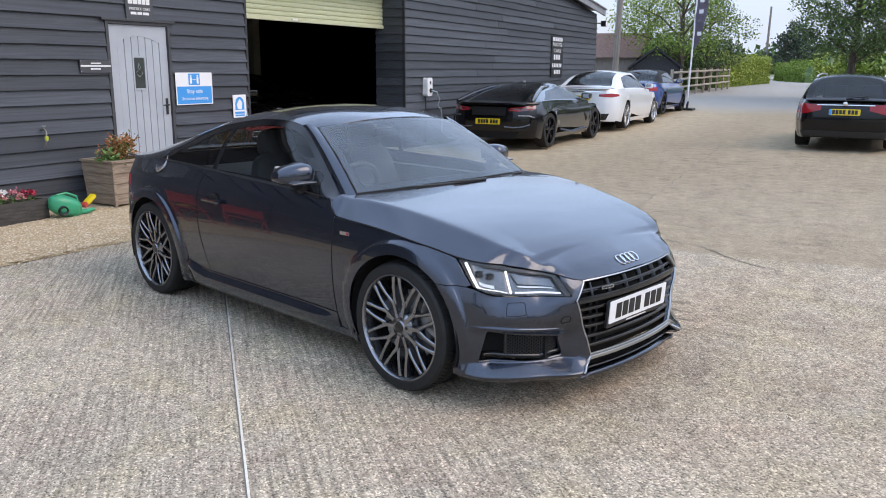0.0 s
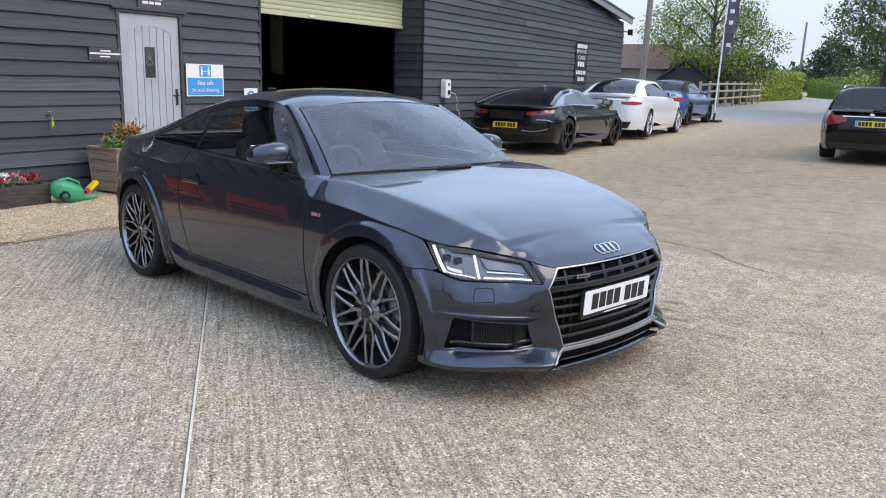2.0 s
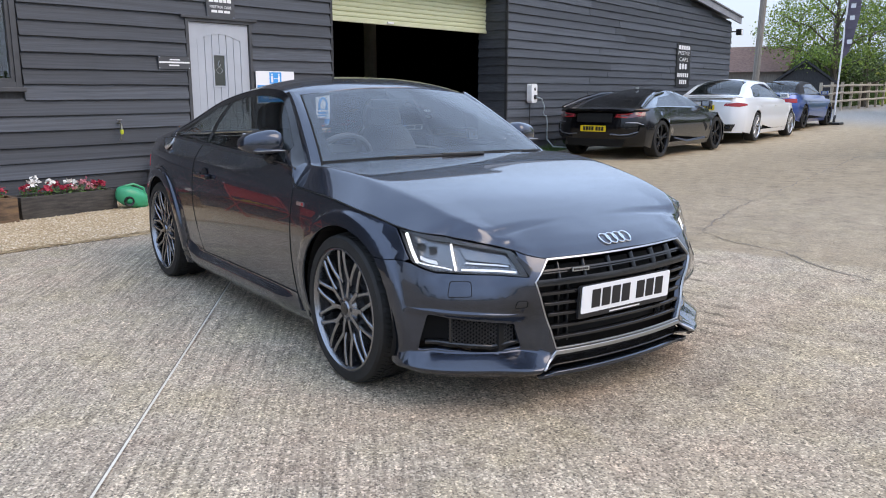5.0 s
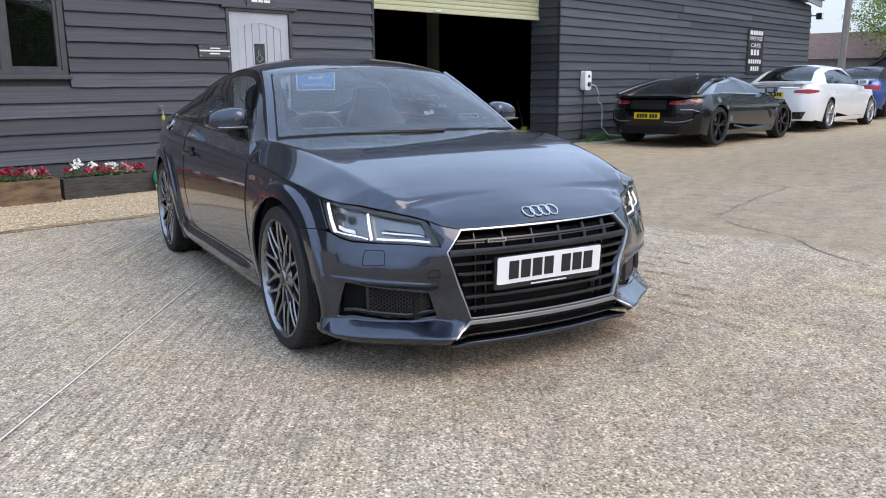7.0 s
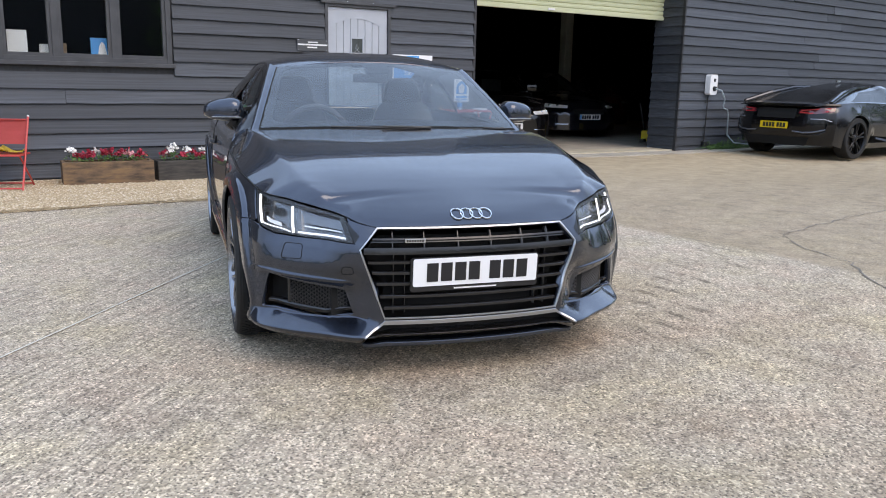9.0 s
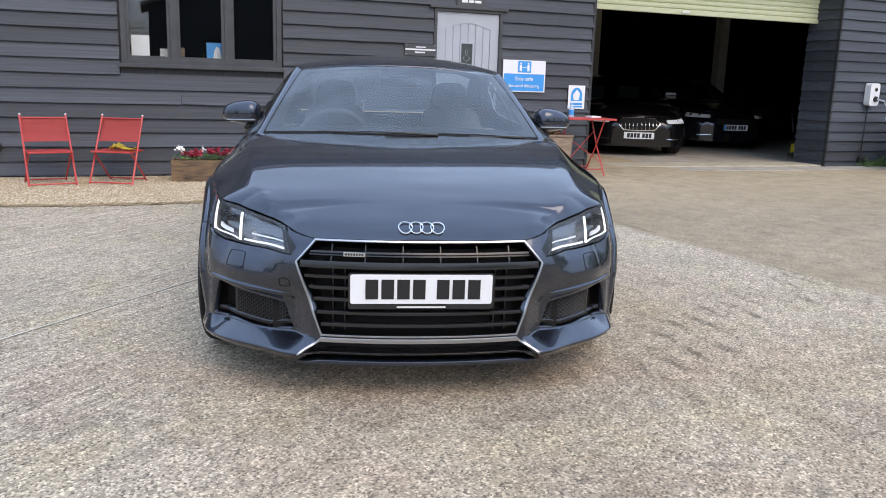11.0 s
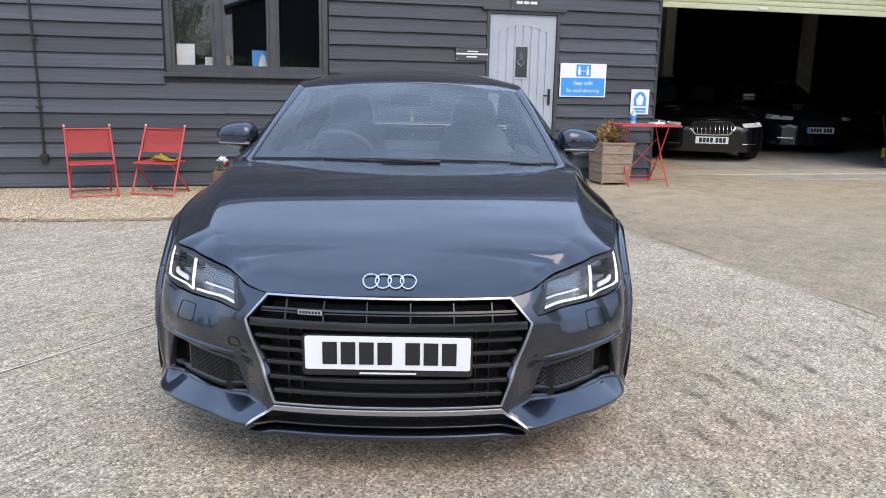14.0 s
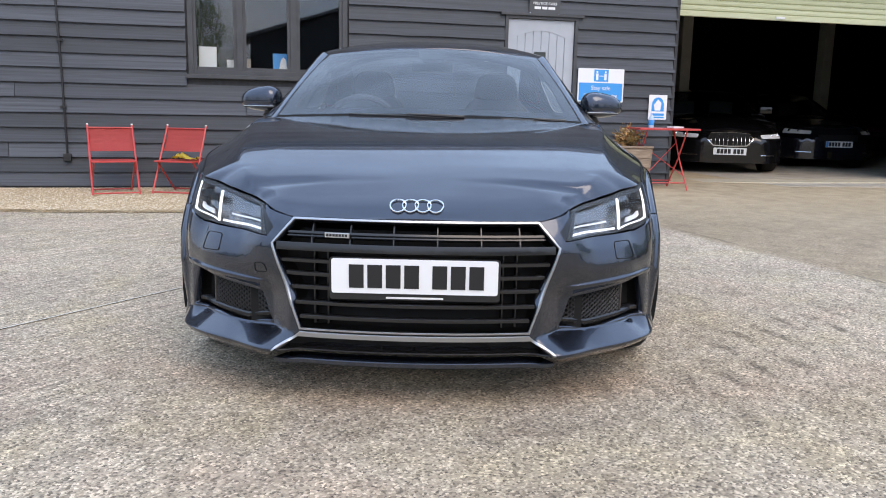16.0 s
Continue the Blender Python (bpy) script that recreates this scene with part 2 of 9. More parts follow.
def words(name, text, size, mat, parent, m, depth=0.0015, wide=1.0, bold=0.0, label=""):
    """Lettering in the built-in font, turned into a mesh under its thing."""
    cu = bpy.data.curves.new(name, "FONT")
    cu.body, cu.size, cu.align_x, cu.align_y, cu.extrude, cu.offset = text, size, "CENTER", "CENTER", depth, bold
    cu.resolution_u = 3
    tmp = new("lettering_tmp", cu)
    me = bpy.data.meshes.new_from_object(tmp.evaluated_get(bpy.context.evaluated_depsgraph_get()))
    bpy.data.objects.remove(tmp)
    me.transform(Matrix.Diagonal((wide, 1, 1, 1)))
    me.materials.clear()
    me.materials.append(mat)
    ob = new(name, me)
    ob.parent = parent
    ob.matrix_local = m
    if label:
        tagged(ob, label)
    return ob


def smooth_step(a, b, v):
    t = min(1.0, max(0.0, (v - a) / (b - a)))
    return t * t * (3 - 2 * t)


def curve_at(table, v):
    """Smooth value from a short table of (v, value) pairs."""
    if v <= table[0][0]:
        return table[0][1]
    if v >= table[-1][0]:
        return table[-1][1]
    for i in range(len(table) - 1):
        if v <= table[i + 1][0]:
            (x0, y0), (x1, y1) = table[i], table[i + 1]
            m0 = (table[i + 1][1] - table[i - 1][1]) / (table[i + 1][0] - table[i - 1][0]) if i else (y1 - y0) / (x1 - x0)
            m1 = (table[i + 2][1] - y0) / (table[i + 2][0] - x0) if i + 2 < len(table) else (y1 - y0) / (x1 - x0)
            h = x1 - x0
            t = (v - x0) / h
            return (2 * t**3 - 3 * t**2 + 1) * y0 + (t**3 - 2 * t**2 + t) * h * m0 + (3 * t**2 - 2 * t**3) * y1 + (t**3 - t**2) * h * m1


def ground_z(x, y):
    """The yard lies level at the near car and climbs gently towards the sheds and the lane."""
    z = curve_at([(4.5, 0.0), (8.5, 0.05), (13, 0.06), (18, 0.075), (20.4, 0.095), (23.3, 0.12), (28.8, 0.18), (40, 0.38), (90, 0.7)], x)
    z -= 0.08 * smooth_step(7.0, 12.0, x) * (1 - smooth_step(25.0, 34.0, x)) * smooth_step(3.0, 6.0, y)
    return z + 0.03 * smooth_step(4.5, 8.0, x) * smooth_step(6.0, 8.0, y)


# ---- ground ----
def ground_material():
    m = material("worn_concrete_and_tarmac", rough=0.9)
    n, l = m.node_tree.nodes, m.node_tree.links
    b = n["Principled BSDF"]
    co = n.new("ShaderNodeTexCoord")
    pos = co.outputs["Object"]

    def noise_of(scale, detail=6, vec=None, rough=0.6):
        t = n.new("ShaderNodeTexNoise")
        t.inputs["Scale"].default_value, t.inputs["Detail"].default_value, t.inputs["Roughness"].default_value = scale, detail, rough
        l.new(vec or pos, t.inputs["Vector"])
        return t.outputs["Fac"]

    def ramp(fac, stops):
        r = n.new("ShaderNodeValToRGB")
        e = r.color_ramp.elements
        while len(e) < len(stops):
            e.new(0.5)
        for i, (p, c) in enumerate(stops):
            e[i].position, e[i].color = p, (*c, 1)
        l.new(fac, r.inputs["Fac"])
        return r.outputs["Color"]

    def mixed(fac, a, c, blend="MIX"):
        x = n.new("ShaderNodeMix")
        x.data_type, x.blend_type = "RGBA", blend
        if isinstance(fac, float):
            x.inputs["Factor"].default_value = fac
        else:
            l.new(fac, x.inputs["Factor"])
        l.new(a, x.inputs["A"])
        l.new(c, x.inputs["B"])
        return x.outputs["Result"]

    def calc(op, a, c):
        x = n.new("ShaderNodeMath")
        x.operation = op
        for i, v in enumerate((a, c)):
            if isinstance(v, (int, float)):
                x.inputs[i].default_value = v
            else:
                l.new(v, x.inputs[i])
        return x.outputs[0]

    # exposed stones in the worn face
    vor = n.new("ShaderNodeTexVoronoi")
    vor.inputs["Scale"].default_value = 122
    l.new(pos, vor.inputs["Vector"])
    stones = ramp(vor.outputs["Color"], [(0.15, (0.105, 0.090, 0.076)), (0.31, (0.315, 0.28, 0.235)), (0.66, (0.445, 0.40, 0.337)), (0.84, (0.74, 0.69, 0.60))])
    fine = ramp(noise_of(160, 3), [(0.3, (0.28, 0.25, 0.21)), (0.7, (0.56, 0.51, 0.44))])
    base = mixed(0.20, stones, fine)
    flecks = n.new("ShaderNodeTexVoronoi")
    flecks.inputs["Scale"].default_value = 66
    l.new(pos, flecks.inputs["Vector"])
    base = mixed(0.8, base, ramp(flecks.outputs["Distance"], [(0.13, (0.12, 0.11, 0.10)), (0.23, (1, 1, 1)), (0.9, (1.06, 1.05, 1.04))]), "MULTIPLY")
    base = mixed(0.42, base, ramp(noise_of(95, 2, rough=0.5), [(0.30, (0.55, 0.54, 0.52)), (0.5, (1, 1, 1)), (0.68, (1.42, 1.40, 1.36))]), "MULTIPLY")
    base = mixed(0.85, base, ramp(noise_of(17, 4, rough=0.65), [(0.30, (0.74, 0.73, 0.72)), (0.5, (1, 1, 1)), (0.70, (1.20, 1.19, 1.17))]), "MULTIPLY")
    base = mixed(0.8, base, ramp(noise_of(2.1, 3), [(0.32, (1.04, 0.975, 0.97)), (0.5, (1, 1, 1)), (0.68, (1.02, 1.01, 0.91))]), "MULTIPLY")
    # brushed lines, along the joint of the slabs
    beside, along, weave = n.new("ShaderNodeVectorMath"), n.new("ShaderNodeVectorMath"), n.new("ShaderNodeCombineXYZ")
    for node, way in ((beside, (-0.732, 0.682, 0)), (along, (0.682, 0.732, 0))):
        node.operation = "DOT_PRODUCT"
        node.inputs[1].default_value = way
        l.new(pos, node.inputs[0])
    l.new(calc("MULTIPLY", along.outputs["Value"], 1.6), weave.inputs[0])
    l.new(calc("MULTIPLY", beside.outputs["Value"], 44), weave.inputs[1])
    lines = noise_of(1.0, 4, weave.outputs[0], 0.7)
    brushed = n.new("ShaderNodeMapRange")
    brushed.interpolation_type = "SMOOTHSTEP"
    brushed.inputs["From Min"].default_value, brushed.inputs["From Max"].default_value, brushed.inputs["To Min"].default_value, brushed.inputs["To Max"].default_value = -2.8, -0.6, 0.25, 1.0
    l.new(beside.outputs["Value"], brushed.inputs["Value"])
    base = mixed(calc("MULTIPLY", calc("MULTIPLY", noise_of(0.9, 3), 1.5), brushed.outputs["Result"]), base, ramp(lines, [(0.34, (0.55, 0.535, 0.52)), (0.60, (1.21, 1.20, 1.18))]), "MULTIPLY")
    # broad patches and stains
    base = mixed(0.9, base, ramp(noise_of(0.55, 5), [(0.3, (0.78, 0.77, 0.76)), (0.5, (1.0, 0.98, 0.95)), (0.7, (1.1, 1.09, 1.06))]), "MULTIPLY")
    base = mixed(0.7, base, ramp(noise_of(2.6, 6), [(0.28, (0.66, 0.64, 0.61)), (0.42, (1, 1, 1)), (0.6, (1.04, 1.03, 1.02))]), "MULTIPLY")
    # brown worn patch where cars turn
    sep0, dist = n.new("ShaderNodeVectorMath"), n.new("ShaderNodeMapRange")
    sep0.operation = "DISTANCE"
    sep0.inputs[1].default_value = (5.0, 0.2, 0)
    l.new(pos, sep0.inputs[0])
    dist.interpolation_type = "SMOOTHSTEP"
    dist.inputs["From Min"].default_value, dist.inputs["From Max"].default_value, dist.inputs["To Min"].default_value, dist.inputs["To Max"].default_value = 0.8, 4.0, 1.0, 0.0
    l.new(sep0.outputs["Value"], dist.inputs["Value"])
    base = mixed(calc("MULTIPLY", dist.outputs["Result"], calc("MULTIPLY", noise_of(1.6, 5), 1.3)), base, ramp(noise_of(5, 4), [(0.3, (0.62, 0.535, 0.44)), (0.7, (0.98, 0.91, 0.81))]), "MULTIPLY")
    # short dark ripples left across a wheel track
    wave, off = n.new("ShaderNodeTexWave"), n.new("ShaderNodeVectorMath")
    wave.bands_direction = "X"
    wave.inputs["Scale"].default_value, wave.inputs["Distortion"].default_value, wave.inputs["Detail"].default_value, wave.inputs["Detail Scale"].default_value = 1.85, 2.3, 3.0, 4.0
    l.new(pos, wave.inputs["Vector"])
    off.operation = "DOT_PRODUCT"
    off.inputs[1].default_value = (-0.502, 0.865, 0)
    l.new(pos, off.inputs[0])
    track = calc("ABSOLUTE", calc("ADD", calc("ADD", off.outputs["Value"], 1.38), calc("MULTIPLY", calc("SUBTRACT", noise_of(1.1, 3), 0.5), 1.5)), 0)
    near = n.new("ShaderNodeVectorMath")
    near.operation = "DISTANCE"
    near.inputs[1].default_value = (5.7, 1.78, 0)
    l.new(pos, near.inputs[0])

    def falling(v, a, c):
        r = n.new("ShaderNodeMapRange")
        r.interpolation_type = "SMOOTHSTEP"
        r.inputs["From Min"].default_value, r.inputs["From Max"].default_value, r.inputs["To Min"].default_value, r.inputs["To Max"].default_value = a, c, 1.0, 0.0
        l.new(v, r.inputs["Value"])
        return r.outputs["Result"]

    mask = calc("MULTIPLY", falling(track, 0.08, 0.34), falling(near.outputs["Value"], 0.7, 1.9))
    patchy = ramp(noise_of(3.6, 4), [(0.38, (0, 0, 0)), (0.56, (1, 1, 1))])
    strength = calc("MULTIPLY", calc("MULTIPLY", mask, patchy), 0.8)
    base = mixed(strength, base, ramp(wave.outputs["Fac"], [(0.03, (0.34, 0.32, 0.30)), (0.30, (1, 1, 1)), (0.9, (1.06, 1.05, 1.04))]), "MULTIPLY")
    # the sandy drive towards the sheds, and the greyer lane
    sep = n.new("ShaderNodeSeparateXYZ")
    l.new(pos, sep.inputs[0])
    wob = calc("MULTIPLY", calc("SUBTRACT", noise_of(0.7, 4), 0.5), 3.0)

    def step(v, a, c):
        r = n.new("ShaderNodeMapRange")
        r.interpolation_type = "SMOOTHSTEP"
        r.inputs["From Min"].default_value, r.inputs["From Max"].default_value = a, c
        l.new(v, r.inputs["Value"])
        return r.outputs["Result"]

    edge = calc("ADD", calc("ADD", sep.outputs["X"], calc("MULTIPLY", sep.outputs["Y"], 0.35)), wob)
    edge_of_drive = calc("ADD", calc("ADD", sep.outputs["X"], calc("MULTIPLY", sep.outputs["Y"], 0.092)), calc("MULTIPLY", wob, 0.06))
    sandy = ramp(noise_of(7, 6), [(0.3, (0.19, 0.146, 0.092)), (0.7, (0.330, 0.260, 0.170))])
    grit = ramp(noise_of(42, 5, rough=0.75), [(0.33, (0.50, 0.49, 0.47)), (0.5, (1, 1, 1)), (0.66, (1.42, 1.40, 1.36))])
    sandy = mixed(0.8, sandy, grit, "MULTIPLY")
    base = mixed(calc("MULTIPLY", step(edge_of_drive, 7.02, 7.18), 0.66), base, sandy)
    base = mixed(calc("MULTIPLY", step(edge, 9.5, 14.0), 0.55), base, sandy)
    # paler sandy apron by the garage, its sunlit look put into the colour too
    sunlit_apron = ramp(noise_of(4, 5), [(0.3, (0.37, 0.300, 0.205)), (0.7, (0.53, 0.44, 0.310))])
    base = mixed(calc("MULTIPLY", calc("MULTIPLY", step(sep.outputs["Y"], 3.6, 7.6), step(edge_of_drive, 7.0, 8.2)), 0.70), base, sunlit_apron)
    rough_far = ramp(noise_of(3.4, 8, rough=0.72), [(0.34, (0.62, 0.61, 0.60)), (0.47, (1, 1, 1)), (0.66, (1.16, 1.15, 1.12))])
    base = mixed(calc("MULTIPLY", step(edge_of_drive, 6.9, 7.6), 0.5), base, rough_far, "MULTIPLY")
    lane = ramp(noise_of(30, 5), [(0.3, (0.25, 0.24, 0.23)), (0.7, (0.36, 0.35, 0.33))])
    base = mixed(step(sep.outputs["X"], 27.0, 33.0), base, lane)
    warm = n.new("ShaderNodeRGB")
    warm.outputs[0].default_value = (1.09, 1.03, 0.965, 1)
    base = mixed(1.0, base, warm.outputs[0], "MULTIPLY")
    l.new(base, b.inputs["Base Color"])
    # relief
    bp = n.new("ShaderNodeBump")
    bp.inputs["Strength"].default_value, bp.inputs["Distance"].default_value = 0.75, 0.006
    h = calc("ADD", calc("MULTIPLY", vor.outputs["Distance"], -0.9), calc("MULTIPLY", lines, 0.7))
    h = calc("ADD", h, calc("MULTIPLY", noise_of(60, 4), 0.6))
    l.new(h, bp.inputs["Height"])
    l.new(bp.outputs["Normal"], b.inputs["Normal"])
    return m


CONCRETE = ground_material()


def ground():
    xs = sorted({-900, -400, -150, -60, -30, -15, -8} | {i * 1.0 for i in range(-5, 42)} | {45, 50, 60, 70, 80, 90, 120, 200, 400, 900})
    ys = sorted({-900, -400, -150, -60, -30, -15, -8} | {i * 1.0 for i in range(-5, 17)} | {20, 30, 60, 120, 300, 900})
    bm = bmesh.new()
    grid = [[bm.verts.new((x, y, ground_z(x, y))) for y in ys] for x in xs]
    for i in range(len(xs) - 1):
        for j in range(len(ys) - 1):
            bm.faces.new((grid[i][j], grid[i + 1][j], grid[i + 1][j + 1], grid[i][j + 1]))
    ob = part("ground", bm, CONCRETE, smooth=True)
    return tagged(ob, "worn pale concrete yard with exposed stones and stains", "ground", kind="structure")


ground()


def strip_on_ground(bm, pts, width, lift=0.004, wob=0.0):
    """A thin strip that follows the ground."""
    row = []
    for i, (x, y) in enumerate(pts):
        a, b = pts[max(0, i - 1)], pts[min(len(pts) - 1, i + 1)]
        d = Vector((b[0] - a[0], b[1] - a[1])).normalized()
        w = width * (1 + wob * random.uniform(-1, 1)) / 2
        row.append([bm.verts.new((x - d.y * w * s, y + d.x * w * s, ground_z(x, y) + lift)) for s in (-1, 1)])
    for a, b in zip(row, row[1:]):
        bm.faces.new((a[0], b[0], b[1], a[1]))
    return bm


def crack_line(x0, y0, x1, y1, steps, rough):
    return [(x0 + (x1 - x0) * i / steps + random.uniform(-rough, rough), y0 + (y1 - y0) * i / steps + random.uniform(-rough, rough)) for i in range(steps + 1)]


SEALANT = texture(material("pale_joint_sealant", rough=0.8), [(0.59, 0.545, 0.46), (0.73, 0.69, 0.60)], size=20, bump=0.2)
CRACK = texture(material("dirt_filled_crack", rough=0.95), [(0.12, 0.10, 0.082), (0.26, 0.22, 0.18)], size=9)
bm = strip_on_ground(bmesh.new(), [(0.2 + i * 0.2, 0.02 + i * 0.2148) for i in range(20)], 0.010, lift=0.005)
tagged(part("slab_joint", bm, SEALANT), "pale sealed joint between concrete slabs", "joint", kind="structure")
bm = strip_on_ground(bmesh.new(), [(0.194 + i * 0.2, 0.026 + i * 0.2148) for i in range(20)], 0.006, lift=0.0025, wob=0.3)
tagged(part("slab_edge", bm, CRACK), "dark worn edge along the slab joint", "joint", kind="structure")
def crack_path(corners, rough):
    out = []
    for (x0, y0), (x1, y1) in zip(corners, corners[1:]):
        out += crack_line(x0, y0, x1, y1, max(3, int(math.hypot(x1 - x0, y1 - y0) / 0.16)), rough)[:-1]
    return out + [corners[-1]]


for pts, w in ((crack_path([(17.0, 3.45), (10.5, 2.82), (9.1, 2.70), (7.63, 2.42), (7.3, 2.02), (7.2, 1.58), (6.98, 1.38), (6.76, 1.16), (6.62, 0.85)], 0.03), 0.009), (crack_path([(17.3, 5.6), (16.9, 3.5), (16.8, 1.4)], 0.02), 0.02),
               (crack_path([(6.70, 5.3), (6.82, 3.4), (6.88, 2.3)], 0.012), 0.006), (crack_path([(22.9, 5.8), (22.97, 2.9), (23.2, -1.5)], 0.03), 0.025)):
    tagged(part("ground_crack", strip_on_ground(bmesh.new(), pts, w, wob=0.7), CRACK), "dark dirt-filled crack in the concrete", "crack", kind="structure")


# ---- gravel bed along the office wall ----
GRAVELBED = texture(material("golden_gravel_bed", rough=0.9), [(0.20, 0.14, 0.08), (0.50, 0.37, 0.22), (0.66, 0.54, 0.36)], size=55, detail=3, bump=0.8, bump_size=60, distance=0.02)
PEBBLE = material("golden_pebbles", rough=0.8)
n, l = PEBBLE.node_tree.nodes, PEBBLE.node_tree.links
geo, rp = n.new("ShaderNodeNewGeometry"), n.new("ShaderNodeValToRGB")
for i, (p, c) in enumerate(((0.0, (0.34, 0.235, 0.14)), (0.35, (0.52, 0.39, 0.245)), (0.7, (0.63, 0.50, 0.345)), (1.0, (0.72, 0.63, 0.50)))):
    e = rp.color_ramp.elements
    q = e[i] if i < 1 else (e[-1] if i == 3 else e.new(p))
    q.position, q.color = p, (*c, 1)
l.new(geo.outputs["Random Per Island"], rp.inputs["Fac"])
l.new(rp.outputs["Color"], n["Principled BSDF"].inputs["Base Color"])


def gravel():
    edge = lambda x: 6.16 + 0.10 * math.sin(x * 1.7) * math.sin(x * 0.6 + 1) + (0.06 if x > 0 else 0.0)
    bm = bmesh.new()
    prev = None
    for i in range(111):
        x = -4.8 + i * 0.1
        x_right = x
        row = [bm.verts.new((x_right, edge(x) + (8.24 - edge(x)) * k / 6, ground_z(x, 7) + 0.006 + (0.02 if k else 0.0))) for k in range(7)]
        if prev:
            for k in range(6):
                bm.faces.new((prev[k], row[k], row[k + 1], prev[k + 1]))
        prev = row
    bed = tagged(part("gravel_bed", bm, GRAVELBED, smooth=True), "golden pea gravel bed below the boarded wall", "gravel", kind="structure")
    rng = random.Random(4)
    verts, faces = [], []
    base = [(0, 0, 0.8), (1, 0, 0), (0.2, 0.9, 0.1), (-0.9, 0.3, 0), (-0.5, -0.8, 0.1), (0.5, -0.75, 0)]
    for k in range(26000):
        x = rng.uniform(-1.5, 6.25)
        e = edge(x)
        y = e + (8.2 - e) * rng.random() ** 1.15 + (rng.uniform(-0.12, 0.0) if rng.random() < 0.06 else 0)
        r, a = rng.uniform(0.007, 0.0135), rng.uniform(0, 6.28)
        ca, sa, fl = math.cos(a), math.sin(a), rng.uniform(0.5, 0.9)
        o = len(verts)
        z = ground_z(x, 7) + 0.024 + rng.uniform(0, 0.006)
        if y < e:
            z = ground_z(x, y) + 0.004
        for u, v, w in base:
            verts.append((x + r * (u * ca - v * sa), y + r * (u * sa + v * ca), z + r * w * fl))
        faces += [(o, o + i, o + (i % 5) + 1) for i in range(1, 6)]
    me = bpy.data.meshes.new("gravel_stones")
    me.from_pydata(verts, [], faces)
    me.materials.append(PEBBLE)
    tagged(new("gravel_stones", me), "loose golden pea gravel stones", "gravel", kind="stuff").parent = None


gravel()

# ---- sheds: office wall, shutter opening, long shed ----
WALL_Y, OPEN_L, OPEN_R, SHED_Y, SHED_TURN = 8.245, 8.60, 13.26, 8.69, 3.5
PITCH = 0.1595


def board_mesh(seed):
    """One lapped board, 1 m long: thick lower edge, thin upper edge, a little uneven."""
    rng = random.Random(seed)
    bm = bmesh.new()
    rows = []
    for i in range(9):
        x = i / 8
        dz, dy = rng.uniform(-0.0035, 0.0035), rng.uniform(-0.002, 0.002)
        rows.append([bm.verts.new(p) for p in ((x, -0.042 + dy, dz), (x, -0.038 + dy, dz - 0.003), (x, -0.010 + dy, 0.172), (x, 0.0, 0.172), (x, -0.012, dz - 0.003))])
    for a, b in zip(rows, rows[1:]):
        for k in range(5):
            bm.faces.new((a[k], b[k], b[(k + 1) % 5], a[(k + 1) % 5]))
    bm.faces.new(rows[0][::-1])
    bm.faces.new(rows[-1])
    bmesh.ops.recalc_face_normals(bm, faces=bm.faces)
    me = bpy.data.meshes.new("board")
    bm.to_mesh(me)
    bm.free()
    me.materials.append(BOARD)
    return me


BOARDS = [board_mesh(i) for i in range(6)]


def board_wall(wall, spans, seed, longest=6.0):
    """spans: (row, x0, x1) of free wall; each board is a piece of its own."""
    rng = random.Random(seed)
    for z, x0, x1 in spans:
        x = x0
        while x < x1 - 0.01:
            w = x1 - x if x1 - x < longest * 1.25 else rng.uniform(0.55, 1.0) * longest
            ob = new("board", rng.choice(BOARDS))
            ob.parent = wall
            ob.location, ob.scale = (x, rng.uniform(-0.002, 0.002), z + rng.uniform(-0.004, 0.004)), (w - 0.004, 1, 1)
            ob.rotation_euler = (0, radians(rng.uniform(-0.05, 0.05)), 0)
            x += w


def wall_body(name, bm, label):
    return tagged(part(name, bm, BLACKWOOD), label, "wall", kind="structure")


WIN = (2.70, 4.45, 1.285, 2.36)
DOOR = (6.335, 7.265, 2.085)
# office wall, with the openings left free
bm = bmesh.new()
for x0, x1, z0, z1 in ((-5, WIN[0], -0.1, 4.60), (WIN[0], WIN[1], -0.1, WIN[2]), (WIN[0], WIN[1], WIN[3], 4.60), (WIN[1], DOOR[0], -0.1, 4.60), (DOOR[0], DOOR[1], DOOR[2], 4.60), (DOOR[1], OPEN_L - 0.03, -0.1, 4.60)):
    box(bm, x0, x1, 0.0, 0.2, z0, z1)
wall = wall_body("wall_office", bm, "black-stained weatherboarded office wall beside gravel")
wall.location = (0, WALL_Y, 0)
rows = []
for i in range(33):
    z = -0.1185 + PITCH * i
    cuts = [(-5.0, OPEN_L)]
    for x0, x1, z0, z1 in ((WIN[0] - 0.02, WIN[1] + 0.02, WIN[2] - 0.02, WIN[3] + 0.02), (DOOR[0], DOOR[1], -1, DOOR[2])):
        if z + 0.12 > z0 and z + 0.06 < z1:
            cuts = [q for a, b in cuts for q in ((a, min(b, x0)), (max(a, x1), b)) if q[1] - q[0] > 0.05]
    rows += [(z, a, b) for a, b in cuts]
board_wall(wall, rows, 3)
part("corner_post", boxed(OPEN_L - 0.03, OPEN_L + 0.012, -0.034, 0.9, -0.05, 4.60, bevel=0.004), BLACKWOOD, wall)

